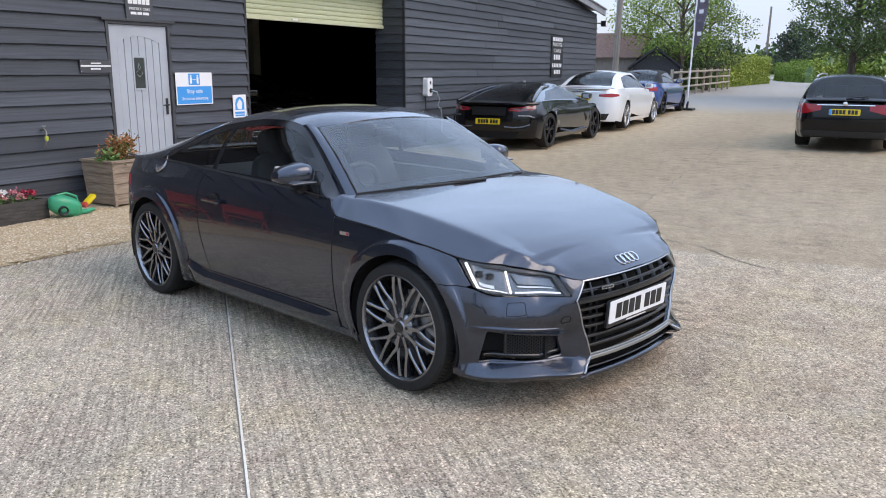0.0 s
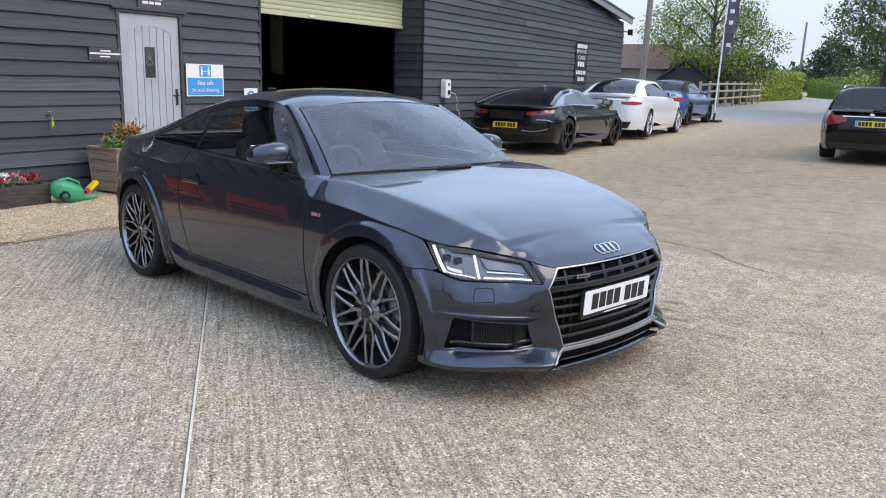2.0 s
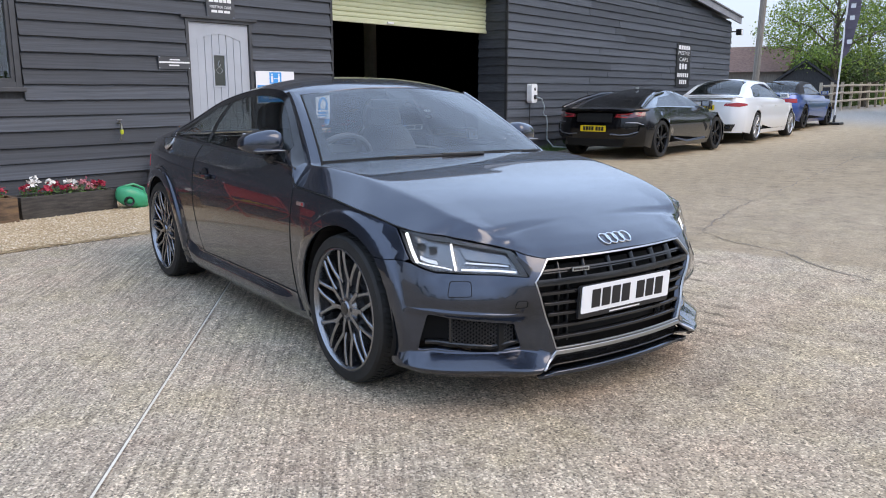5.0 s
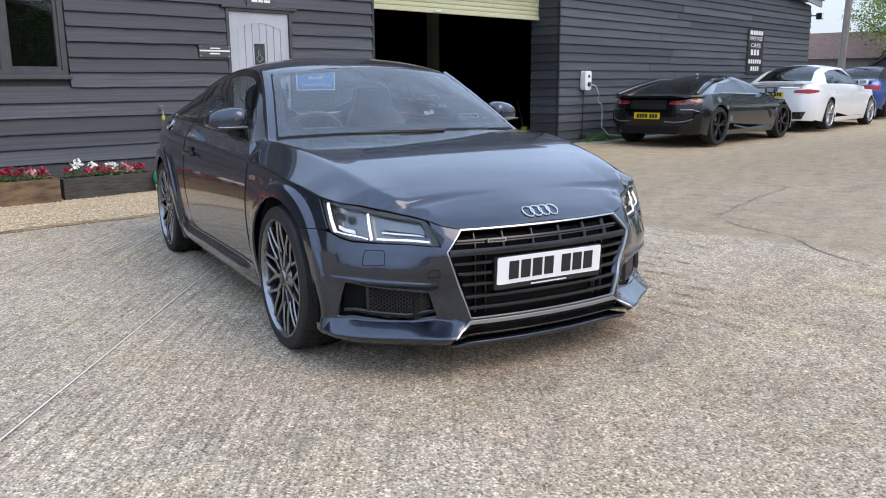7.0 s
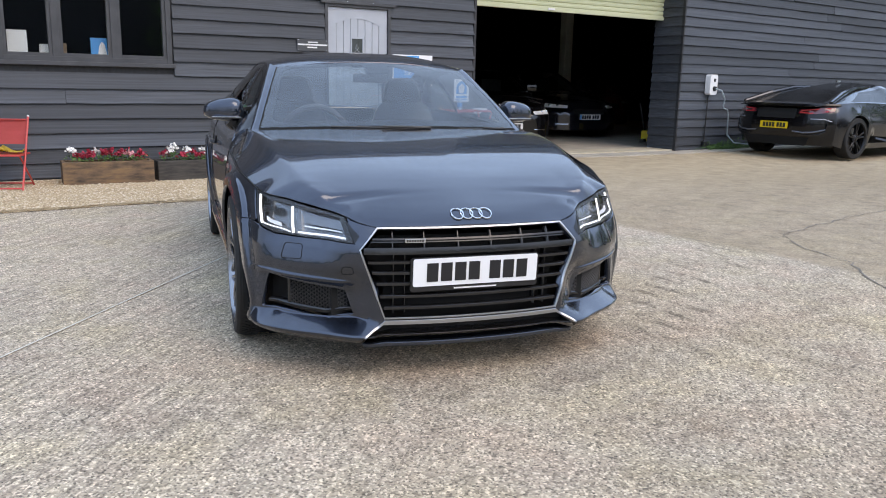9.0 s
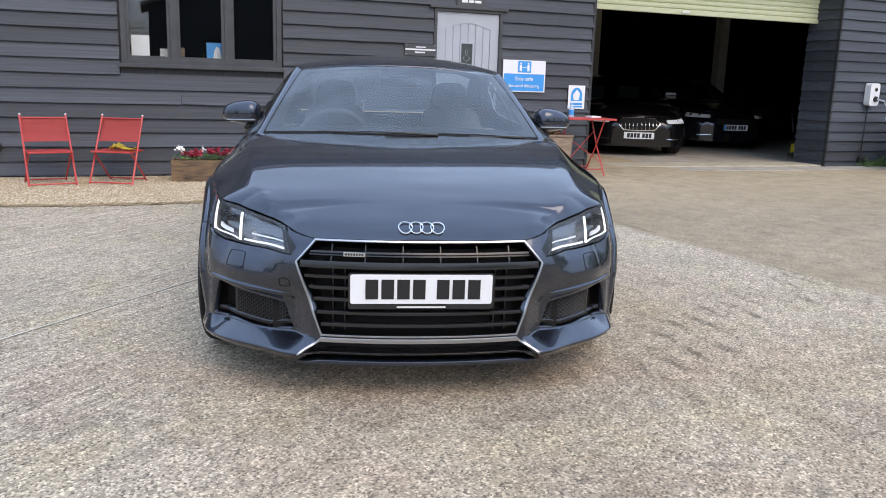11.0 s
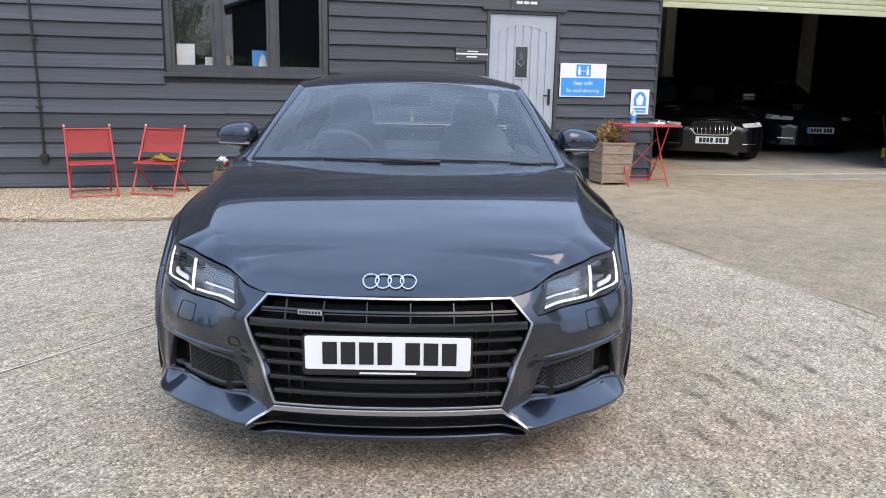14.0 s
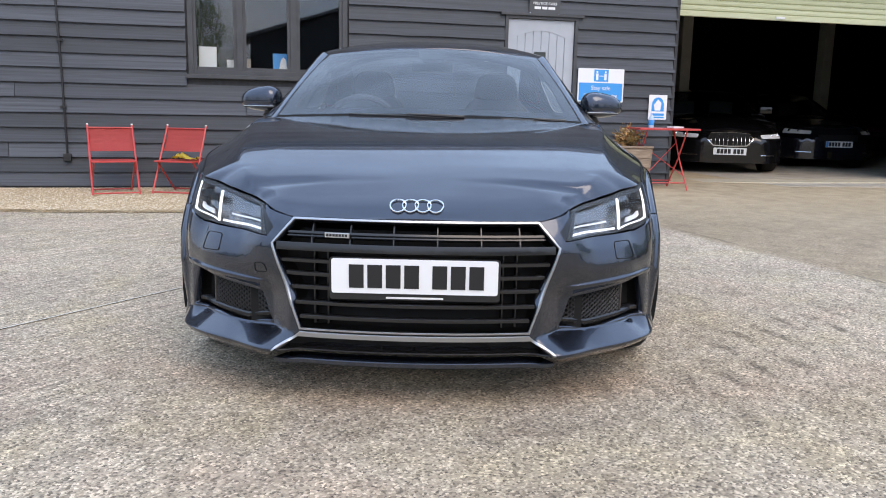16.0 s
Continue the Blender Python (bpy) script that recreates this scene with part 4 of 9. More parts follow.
def wheel(shape_r, width, rim_r, rim_mat, parent, style="lattice", name="wheel", detail=True):
    """Tyre, rim, spokes, hub cap; outer face towards +y at y 0."""
    w = part(name, lathe(bmesh.new(), [(rim_r * 0.97, -width * 0.98), (rim_r, -width), (shape_r * 0.97, -width * 0.97), (shape_r - 0.004, -width * 0.86), (shape_r - 0.004, -width * 0.60), (shape_r - 0.006, -width * 0.59), (shape_r - 0.006, -width * 0.555), (shape_r - 0.004, -width * 0.545), (shape_r - 0.004, -width * 0.45),
              (shape_r - 0.006, -width * 0.44), (shape_r - 0.006, -width * 0.405), (shape_r - 0.004, -width * 0.395), (shape_r - 0.004, -width * 0.14), (shape_r * 0.985, -0.012), (shape_r * 0.955, 0.0), (rim_r * 1.03, 0.004), (rim_r * 1.005, -0.004), (rim_r * 0.985, -0.02)], 64 if detail else 36), RUBBER, parent, "black low-profile tyre", smooth=True)
    part("rim", lathe(bmesh.new(), [(rim_r * 1.0, -0.006), (rim_r * 1.012, 0.001), (rim_r * 0.985, 0.003), (rim_r * 0.965, -0.004), (rim_r * 0.95, -0.03), (rim_r * 0.93, -0.10), (rim_r * 0.93, -width * 0.9), (rim_r * 0.99, -width * 0.95)], 64 if detail else 36, closed=False), rim_mat, w, "", smooth=True)
    if detail:
        bm = bmesh.new()
        for k in range(84):
            a = 2 * math.pi * k / 84
            for y0, y1, sk in ((-0.055, -0.012, 0.05), (-width * 0.38, -0.062, -0.03), (-width + 0.07, -width * 0.62, 0.03), (-width + 0.015, -width + 0.064, -0.05)):
                q = []
                for yy, da in ((y0, -0.022), (y1, -0.022), (y1, 0.022), (y0, 0.022)):
                    t = a + da + sk * (yy - y0) / (y1 - y0)
                    rr = shape_r + 0.0035 - 0.016 * smooth_step(0.7, 1.0, abs(yy + width / 2) / (width / 2)) ** 2
                    q.append((rr * math.sin(t), yy, rr * math.cos(t)))
                q += [(x * 0.984, yy, z * 0.984) for x, yy, z in q]
                vs = [bm.verts.new(p) for p in q]
                for f in ((0, 1, 2, 3), (0, 4, 5, 1), (1, 5, 6, 2), (2, 6, 7, 3), (3, 7, 4, 0)):
                    bm.faces.new([vs[i] for i in f])
        bmesh.ops.recalc_face_normals(bm, faces=bm.faces)
        tagged(part("tread", bm, RUBBER, w), kind="stuff")
    part("brake_disc", lathe(bmesh.new(), [(0.05, -0.085), (rim_r * 0.66, -0.085), (rim_r * 0.66, -0.105), (0.05, -0.105)], 36), STEEL, w, smooth=True)
    # near-black disc paints the shade behind the spokes
    part("hub_back", lathe(bmesh.new(), [(0.001, -0.14), (rim_r * 0.9, -0.14), (rim_r * 0.9, -0.15), (0.001, -0.15)], 32), VOID, w)
    bm = bmesh.new()
    lathe(bm, [(0.001, -0.010), (0.030, -0.012), (0.034, -0.018), (0.055, -0.022), (0.072, -0.034), (0.075, -0.07), (0.001, -0.07)], 32, closed=False)
    part("hub", bm, rim_mat, w, smooth=True)
    part("hub_cap", lathe(bmesh.new(), [(0.001, -0.007), (0.026, -0.008), (0.028, -0.012), (0.001, -0.0125)], 24), GLOSSBLACK, w, smooth=True)
    if style == "lattice":
        sets, splay, half = 10, 13.5, 0.0088
    elif style == "ten":
        sets, splay, half = 5, 9.0, 0.014
    else:
        sets, splay, half = 10, 5.0, 0.010
    me = None
    for i in range(sets):
        for sgn in (-1, 1):
            a0, a1 = radians(360 * i / sets + sgn * (1.6 if style == "lattice" else 3)), radians(360 * i / sets + sgn * splay)
            bm = bmesh.new()
            n = 5
            prev = None
            for k in range(n + 1):
                t = k / n
                pa, pb = Vector((math.sin(a0), 0, math.cos(a0))) * 0.058, Vector((math.sin(a1), 0, math.cos(a1))) * rim_r * 0.955
                if style == "lattice":
                    pa = Vector((math.sin(a0), 0, math.cos(a0))) * rim_r * 0.44
                c = pa.lerp(pb, t)
                f = Vector(((pb - pa).z, 0, -(pb - pa).x)).normalized()
                h = half * (0.85 + 0.45 * (2 * t - 1) ** 2)
                yo = -0.022 + 0.012 * t + 0.004 * math.sin(math.pi * t)
                ring = [bm.verts.new(c + f * q * h + Vector((0, yy, 0))) for q, yy in ((-1, yo - 0.004), (-0.55, yo), (0.55, yo), (1, yo - 0.004), (0.8, yo - 0.045), (-0.8, yo - 0.045))]
                if prev:
                    for j in range(6):
                        bm.faces.new((prev[j], prev[(j + 1) % 6], ring[(j + 1) % 6], ring[j]))
                prev = ring
            bmesh.ops.recalc_face_normals(bm, faces=bm.faces)
            part("spoke", bm, rim_mat, w, smooth=True, angle=30)
    if style == "lattice":
        for i in range(10):
            a = math.pi * i / 5
            part("spoke_root", box(bmesh.new(), -0.0098, 0.0098, -0.062, -0.017, 0.045, rim_r * 0.50, bevel=0.005, m=Matrix.Rotation(a, 4, "Y")), rim_mat, w, smooth=True)
    for i in range(5):
        a = radians(72 * i + 36)
        part("wheel_bolt", lathe(bmesh.new(), [(0.001, -0.016), (0.009, -0.016), (0.010, -0.03), (0.001, -0.03)], 8, centre=(0.045 * math.sin(a), 0, 0.045 * math.cos(a))), BLACKPL, w)
    return w


def put_wheels(sh, car, radius, width, rim_r, rim_mat, style, face, detail=True):
    w = wheel(radius, width, rim_r, rim_mat, car, style, detail=detail)
    w.location = (sh.fx, face, sh.hub)
    k = 0
    for x, sgn in ((sh.fx, -1), (sh.fx - sh.base, 1), (sh.fx - sh.base, -1)):
        made = {}
        k += 23
        for o in (w, *w.children_recursive):
            c = o.copy()
            scene.collection.objects.link(c)
            made[o] = c
            c.parent = made.get(o.parent, o.parent)
        made[w].location = (x, sgn * face, sh.hub)
        made[w].rotation_euler = (0, radians(k), 0 if sgn > 0 else math.pi)


def body_core(sh, car, floor_z=0.16):
    """Near-black wheel housings and underside, their shade put into the colour, so that no light leaks through."""
    xs = float(sh.px[0])
    xe = float(sh.px[-1])
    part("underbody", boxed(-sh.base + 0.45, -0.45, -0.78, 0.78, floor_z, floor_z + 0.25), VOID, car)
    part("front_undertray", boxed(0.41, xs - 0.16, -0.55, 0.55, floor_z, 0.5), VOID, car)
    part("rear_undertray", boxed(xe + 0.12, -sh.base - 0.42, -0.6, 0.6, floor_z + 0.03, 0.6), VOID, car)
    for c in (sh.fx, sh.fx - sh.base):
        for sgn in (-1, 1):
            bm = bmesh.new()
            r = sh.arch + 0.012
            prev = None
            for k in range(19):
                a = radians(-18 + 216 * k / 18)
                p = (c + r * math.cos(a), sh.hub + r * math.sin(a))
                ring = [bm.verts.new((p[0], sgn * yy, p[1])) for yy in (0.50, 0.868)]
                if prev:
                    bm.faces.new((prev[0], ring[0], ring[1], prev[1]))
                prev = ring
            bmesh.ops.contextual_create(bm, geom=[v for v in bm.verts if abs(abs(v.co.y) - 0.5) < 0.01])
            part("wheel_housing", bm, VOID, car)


def number_plate(parent, m, text, face, yellow=False, name="number_plate"):
    p = part(name, prism(bmesh.new(), rounded(0.520, 0.111, 0.008), 0.004), face, parent, "yellow number plate with black characters as plain bars" if yellow else "white number plate with black characters as plain bars")
    p.matrix_local = m
    # seven characters, drawn as plain dark bars
    x = -0.205
    for k in range(7):
        part("plate_bar", boxed(x, x + 0.046, -0.0025, 0.0, -0.0375, 0.0375, bevel=0.001), INK, p)
        x += 0.0575 + (0.030 if k == 3 else 0)
    return p


# ---- the grey coupe ----
GREYPAINT = paint("dark_grey_metallic_paint", (0.030, 0.039, 0.059), 0.85, 0.20)
RIMGREY = material("satin_titanium_rim", (0.27, 0.275, 0.29), 0.25, 0.95)
CARGLASS = glass("tinted_car_glass", (0.68, 0.79, 0.87), 2.25)
SIDEGLASS = glass("tinted_side_glass", (0.50, 0.55, 0.55), 1.62)
CLEAR = glass("lamp_lens", (0.93, 0.95, 0.96), 1.42)
DRL = glow("daylight_strip", (0.92, 0.96, 1.0), 0.75)
STRIP = glow("daylight_guide", (0.92, 0.96, 1.0), 0.16)
REFLECTOR = material("lamp_reflector", (0.78, 0.79, 0.81), 0.3, 0.2)
LAMPBACK = material("lamp_housing", (0.20, 0.207, 0.22), 0.26, 0.75)
SEATS = texture(material("dark_seat_leather", rough=0.5), [(0.028, 0.029, 0.031), (0.052, 0.053, 0.056)], size=8, bump=0.1)
TAIL = material("red_tail_lens", (0.34, 0.008, 0.013), 0.16, Coat_Weight=0.25)
GRILLEBLACK = material("satin_black_grille", (0.010, 0.010, 0.011), 0.20, Specular_IOR_Level=0.6)


DARKSATIN = material("dark_satin_silver", (0.42, 0.43, 0.45), 0.3, 1.0)


def rounded_ring(n, e):
    """Points of a squarish ring between -1 and 1."""
    turns = [2 * math.pi * k / n for k in range(n)]
    return [(math.copysign(abs(math.cos(a)) ** e, math.cos(a)), math.copysign(abs(math.sin(a)) ** e, math.sin(a))) for a in turns]


def prism_on(bm, outline, depth, m):
    """A cushion: an outline across y and z, with softened rims, set by m."""
    mid_z = sum(q[1] for q in outline) / len(outline)
    rings = []
    for x, shrink in ((-0.5, 0.86), (-0.36, 1.0), (0.36, 1.0), (0.5, 0.86)):
        rings.append([bm.verts.new(m @ Vector((x * depth, y * shrink, mid_z + (z - mid_z) * shrink))) for y, z in outline])
    for a, b in zip(rings, rings[1:]):
        for i in range(len(a)):
            j = (i + 1) % len(a)
            bm.faces.new((a[i], a[j], b[j], b[i]))
    bm.faces.new(rings[0][::-1])
    bm.faces.new(rings[-1])
    bmesh.ops.recalc_face_normals(bm, faces=bm.faces[:])


def coupe():
    plan = [(0.748, 0), (0.742, 0.16), (0.722, 0.32), (0.690, 0.46), (0.623, 0.61), (0.538, 0.730), (0.447, 0.803), (0.366, 0.833), (0.25, 0.852), (0.12, 0.868), (-0.08, 0.882), (-0.45, 0.882), (-0.9, 0.876), (-1.5, 0.880), (-2.1, 0.886), (-2.5, 0.886), (-2.8, 0.866),
            (-3.05, 0.81), (-3.22, 0.66), (-3.31, 0.40), (-3.33, 0.2), (-3.335, 0)]
    zt = [(-3.3, 0.80), (-2.5, 0.842), (-1.8, 0.832), (-1.2, 0.822), (-0.56, 0.800), (-0.2, 0.781), (0.1, 0.745), (0.30, 0.706)]
    zb = [(-3.3, 0.90), (-2.9, 0.915), (-2.5, 0.945), (-2.1, 0.938), (-1.6, 0.918), (-1.1, 0.902), (-0.80, 0.891), (-0.62, 0.880), (-0.5, 0.86)]
    rail = [(-3.35, 0.66, 0.905), (-3.0, 0.70, 0.935), (-2.7, 0.70, 0.985), (-2.4, 0.672, 1.065), (-2.0, 0.628, 1.180), (-1.6, 0.60, 1.242), (-1.35, 0.590, 1.250), (-1.16, 0.590, 1.222), (-1.0, 0.630, 1.130), (-0.80, 0.692, 0.998), (-0.62, 0.748, 0.882), (-0.5, 0.79, 0.86)]
    roof = [(-3.35, 0.90), (-3.2, 0.925), (-3.0, 0.985), (-2.7, 1.085), (-2.3, 1.205), (-1.95, 1.285), (-1.6, 1.322), (-1.35, 1.315), (-1.15, 1.288), (-1.02, 1.256), (-0.85, 1.200)]
    screen = (-0.405, 0.13, 0.715, 0.900, 0.016, -1.02, 0.07, 0.548, 1.255, 0.035)

    def front(s, z):
        y = abs(float(np.interp(s, sh.ps, sh.py)))
        d = (1.15 - 0.55 * smooth_step(0.45, 0.80, y)) * max(0.0, z - 0.50) ** 1.5
        # flat face between lamp and duct, leaning back from the ridge
        d += 0.052 * smooth_step(0.47, 0.62, y) * smooth_step(0.85, 0.76, y) * min(1.0, max(0.0, (z - 0.40) / 0.15))
        out, end = smooth_step(0.44, 0.56, y), smooth_step(0.845, 0.790, y)
        zr = 0.386 + 0.028 * (y - 0.449) / 0.357
        d -= 0.012 * out * smooth_step(zr + 0.007, zr - 0.005, z) * end * smooth_step(0.235, 0.285, z)
        # the duct lies deep under the ridge, over a flat shelf that runs out to a sharp lower edge
        pillar = min(1.0, max(0.0, (y - 0.395) / 0.095)) * smooth_step(0.47, 0.33, z)
        deep = max(0.058 * out * smooth_step(zr - 0.010, zr - 0.024, z), 0.058 * pillar) * end
        lip = curve_at([(0.36, 0.0), (0.445, -0.046), (0.60, -0.012), (0.73, -0.008), (0.83, -0.016)], y)
        shelf = min(1.0, max(0.0, (0.238 - z) / 0.050)) * smooth_step(0.355, 0.40, y)
        d += deep * (1 - shelf) + lip * shelf
        d += 0.045 * smooth_step(0.180, 0.14, z)
        return d

    sh = Shape(plan, zt, zb, None, None, rail, roof, screen, front=front, hub=0.322, arch=0.362, flare=0.026)
    sh.fx = -0.05
    sh.nose = (-0.40, 0.74, -0.60)
    sh.crease_t = ([(-0.60, 0.768), (-0.4, 0.755), (-0.2, 0.732), (0.0, 0.704), (0.233, 0.668), (0.40, 0.630), (0.47, 0.594), (0.53, 0.556), (0.58, 0.522)], [(-0.60, 0.896), (-0.4, 0.895), (-0.2, 0.878), (0.0, 0.849), (0.233, 0.802), (0.40, 0.755), (0.47, 0.728), (0.53, 0.697), (0.58, 0.660)])
    sx, sy = sh.sx, sh.sy
    sh.ze_t = [(0.0, 0.608), (sy(0.40), 0.604), (sy(0.45), 0.614), (sy(0.528), 0.637), (sy(0.63), 0.657), (sy(0.735), 0.679), (sy(0.815), 0.697), (sx(0.27), 0.711), (sx(0.1), 0.745), (sx(-0.2), 0.781), (sx(-0.48), 0.795), (sx(-0.555), 0.803), (sx(-0.60), 0.834), (sx(-0.636), 0.872)]
    sh.spine_t = (None, [(-0.42, 0.914), (-0.15, 0.879), (0.15, 0.827), (0.4, 0.758), (0.60, 0.676), (0.66, 0.644), (sh.edge(0.0).x, 0.608)])
    sh.pillar_x = (-0.62, -1.17)
    car = thing("sports_coupe", "dark grey metallic two-door sports coupe, clean, lights on", "car", pose(4.070, 1.886, 0, 0, 0, 256.5))
    g = 0.0035
    S = sh.side
    paint_m = GREYPAINT
    # bonnet, one piece over both sides
    s0, s1 = 0.0, sx(-0.636)
    panel("bonnet", sh.bonnet, [(0.0, 0.006), (sy(0.40), 0.006), (sx(0.3), 0.006), (s1, 0.006), (s1, 1.0), (0.0, 1.0)], paint_m, car, both=True, step=0.035, edge=0.025, lines=[[(q, sh.crease_at(q)[0] + dq) for q in (sy(0.53) + (s1 - sy(0.53)) * k / 24 for k in range(25))] for dq in (-0.03, -0.014, 0.0, 0.014, 0.03)])
    # front wings
    arch_f = sh.arch_points(-0.05, sh.arch, 0.20)
    arch_r = sh.arch_points(-2.555, sh.arch, 0.20)
    cut = -0.05 + math.sqrt(sh.arch**2 - (0.588 - sh.hub) ** 2)
    up = [(sx(cut), 0.588 + g)] + [q for q in arch_f if q[1] > 0.594 and q[0] < sx(-0.05) or q[1] > 0.588 and q[0] >= sx(-0.05)]
    fore = [q for q in arch_f if q[1] <= 0.588 and q[0] < sx(-0.05)]
    aft = [q for q in arch_f if q[1] <= 0.588 and q[0] > sx(-0.05)]
    zE = lambda s: curve_at(sh.ze_t, s)
    seam = [(sx(x), zE(sx(x)) - g) for x in (-0.555, -0.4, -0.2, 0.0, 0.12, 0.225)]
    wing = [(sx(-0.555), 0.20)] + seam + [(sx(0.262), 0.706), (sx(0.360), 0.600), (sx(0.34), 0.588 + g)] + up + aft
    panel("front_wing", S, wing, paint_m, car, pair=True, step=0.035, edge=0.018, lines=sh.creases(-0.05))
    # door
    dz = lambda x: curve_at(sh.zb_t, x)
    door = [(sx(-0.562), 0.288), (sx(-0.564), 0.80), (sx(-0.604), 0.836), (sx(-0.640), dz(-0.64)), (sx(-0.75), dz(-0.75))] + [(sx(x), dz(x)) for x in (-0.9, -1.1, -1.3, -1.5, -1.7, -1.86)] + [(sx(-1.90), 0.88), (sx(-1.925), 0.78), (sx(-1.915), 0.60), (sx(-1.88), 0.45), (sx(-1.84), 0.288)]
    dl = panel("door", S, door, paint_m, car, pair=True, step=0.035, lines=[sh.waist(-0.6, -1.9)])
    # rear quarter
    upr = [q for q in arch_r]
    quarter = [(sx(-1.846), 0.20), (sx(-1.846), 0.288), (sx(-1.887), 0.45), (sx(-1.922), 0.60), (sx(-1.932), 0.78), (sx(-1.907), 0.88), (sx(-1.868), dz(-1.868))] + [(sx(x), dz(x)) for x in (-2.1, -2.3, -2.5, -2.7, -2.9, -3.1)] + [(sh.len, 0.895), (sh.len, 0.22)] + upr[::-1]
    panel("rear_quarter", S, quarter, paint_m, car, pair=True, step=0.04, lines=sh.creases(-2.555) + [sh.waist(-1.95, -3.0)])
    # black tubes laid along the seams paint the shade of the panel gaps
    def gap_shade(pts, r=0.0030, both_sides=True):
        for side in ((1, -1) if both_sides else (1,)):
            part("panel_gap", tube(bmesh.new(), [Vector((q.x, q.y * side, q.z)) for q in pts], r, 5), VOID, car)

    ss = [sx(-0.60) + (sx(0.30) - sx(-0.60)) * k / 24 for k in range(25)]
    gap_shade([sh.edge(q) + Vector((0, 0, 0.0005)) for q in ss], 0.0034)
    gap_shade([S(sx(-0.559), 0.24 + 0.55 * k / 14) for k in range(15)])
    gap_shade([S(sx(-0.56 - 1.28 * k / 24), 0.286) for k in range(25)])
    gap_shade([S(sx(x), z) for x, z in ((-1.842, 0.288), (-1.884, 0.45), (-1.905, 0.53), (-1.919, 0.60), (-1.926, 0.69), (-1.928, 0.78), (-1.917, 0.84), (-1.903, 0.88), (-1.866, dz(-1.866)))])
    # sills
    ztop = lambda x: 0.284 + 0.045 * smooth_step(-1.86, -2.13, x)

    def sill(s, z):
        x = sh.x_of(s)
        zt_ = ztop(x)
        out = (0.040 * smooth_step(zt_, zt_ - 0.050, z) - 0.030 * smooth_step(0.20, 0.150, z)) * smooth_step(-0.48, -0.80, x) * smooth_step(-2.20, -2.0, x)
        return S(s, z) + Vector((0, out, 0))

    panel("sill", sill, [(arch_f[-1][0] + 0.004, 0.155), (arch_f[-1][0] + 0.004, 0.20)] + [(sx(-0.555), 0.20), (sx(-0.562), 0.282), (sx(-1.84), 0.282), (sx(-1.95), 0.290), (sx(-2.06), 0.312), (sx(-2.12), 0.318), (sx(-2.14), 0.30), (sx(-2.16), 0.24), (arch_r[0][0] - 0.004, 0.20), (arch_r[0][0] - 0.004, 0.155)], paint_m, car, pair=True, step=0.025, lift=0.002, lines=[[(sx(x), ztop(x) - dq) for x in (-0.6, -1.0, -1.4, -1.8, -1.95, -2.05)] for dq in (0.012, 0.025, 0.038, 0.050)])
    # front bumper with its openings
    grille = [(-sy(0.392), 0.596), (sy(0.392), 0.596), (sy(0.452), 0.520), (sy(0.362), 0.252), (-sy(0.362), 0.252), (-sy(0.452), 0.520)]
    half_grille = [(0.0, 0.596), (sy(0.392), 0.596), (sy(0.452), 0.520), (sy(0.362), 0.252), (0.0, 0.252)]
    duct = soften([(sy(0.806), 0.388), (sy(0.522), 0.352), (sy(0.490), 0.250), (sy(0.588), 0.238), (sy(0.822), 0.246)], 0.008)
    lampA, lampB, lampC, lampD, lampF = (sx(0.275), 0.706), (sy(0.528), 0.630), (sy(0.482), 0.544), (sy(0.785), 0.556), (sx(0.378), 0.590)
    bumper = [(0.0, 0.602), (sy(0.396), 0.600), (sy(0.45), 0.610), (sy(0.50), 0.624), (lampB[0] - 0.012, lampB[1] + 0.004), (lampC[0] - 0.006, lampC[1] - 0.004), (lampD[0], lampD[1] - 0.006), (lampF[0] + 0.004, lampF[1] - 0.007), (sx(0.34), 0.588), (sx(cut), 0.588)] + fore[::-1] + [(fore[0][0], 0.168), (sy(0.82), 0.155), (sy(0.70), 0.148), (sy(0.55), 0.148), (sy(0.456), 0.154), (sy(0.439), 0.186), (0.0, 0.205)]
    bumper_poly = [(0.0, 0.602)] + bumper[1:-1] + [(sy(0.362), 0.238), (sy(0.366), 0.25), (sy(0.457), 0.520), (sy(0.395), 0.599), (0.0, 0.599)]
    fb = panel("front_bumper", S, bumper_poly, paint_m, car, holes=[duct], both=True, step=0.019, edge=0.014, thick=0.03, lines=sh.creases(-0.05) + [[(q, 0.386 + 0.028 * (float(np.interp(q, sh.ps, sh.py)) - 0.449) / 0.357 + dq) for q in (sy(0.44) + (sx(0.36) - sy(0.44)) * k / 16 for k in range(17))] for dq in (0.008, 0.001, -0.006, -0.011, -0.025)] + [[(sy(0.44), z), (sx(0.36), z + dz_)] for z, dz_ in ((0.165, 0), (0.184, 0), (0.188, 0), (0.193, 0), (0.205, 0), (0.22, 0), (0.233, 0), (0.238, 0), (0.243, 0), (0.455, 0), (0.48, 0), (0.50, 0), (0.515, 0), (0.53, 0))])
    # grille
    gr = thing_part("radiator_grille", car)
    # near-black sheet behind the bars stands in for the shade there
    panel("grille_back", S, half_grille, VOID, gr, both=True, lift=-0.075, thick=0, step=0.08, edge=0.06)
    panel("grille_surround", S, [(0.0, 0.602), (sy(0.396), 0.602), (sy(0.460), 0.520), (sy(0.367), 0.247), (0.0, 0.247), (0.0, 0.252), (sy(0.3635), 0.252), (sy(0.4545), 0.520), (sy(0.3925), 0.5965), (0.0, 0.5965)], DARKSATIN, gr, both=True, lift=0.003, thick=0.010, step=0.03, edge=0.015)
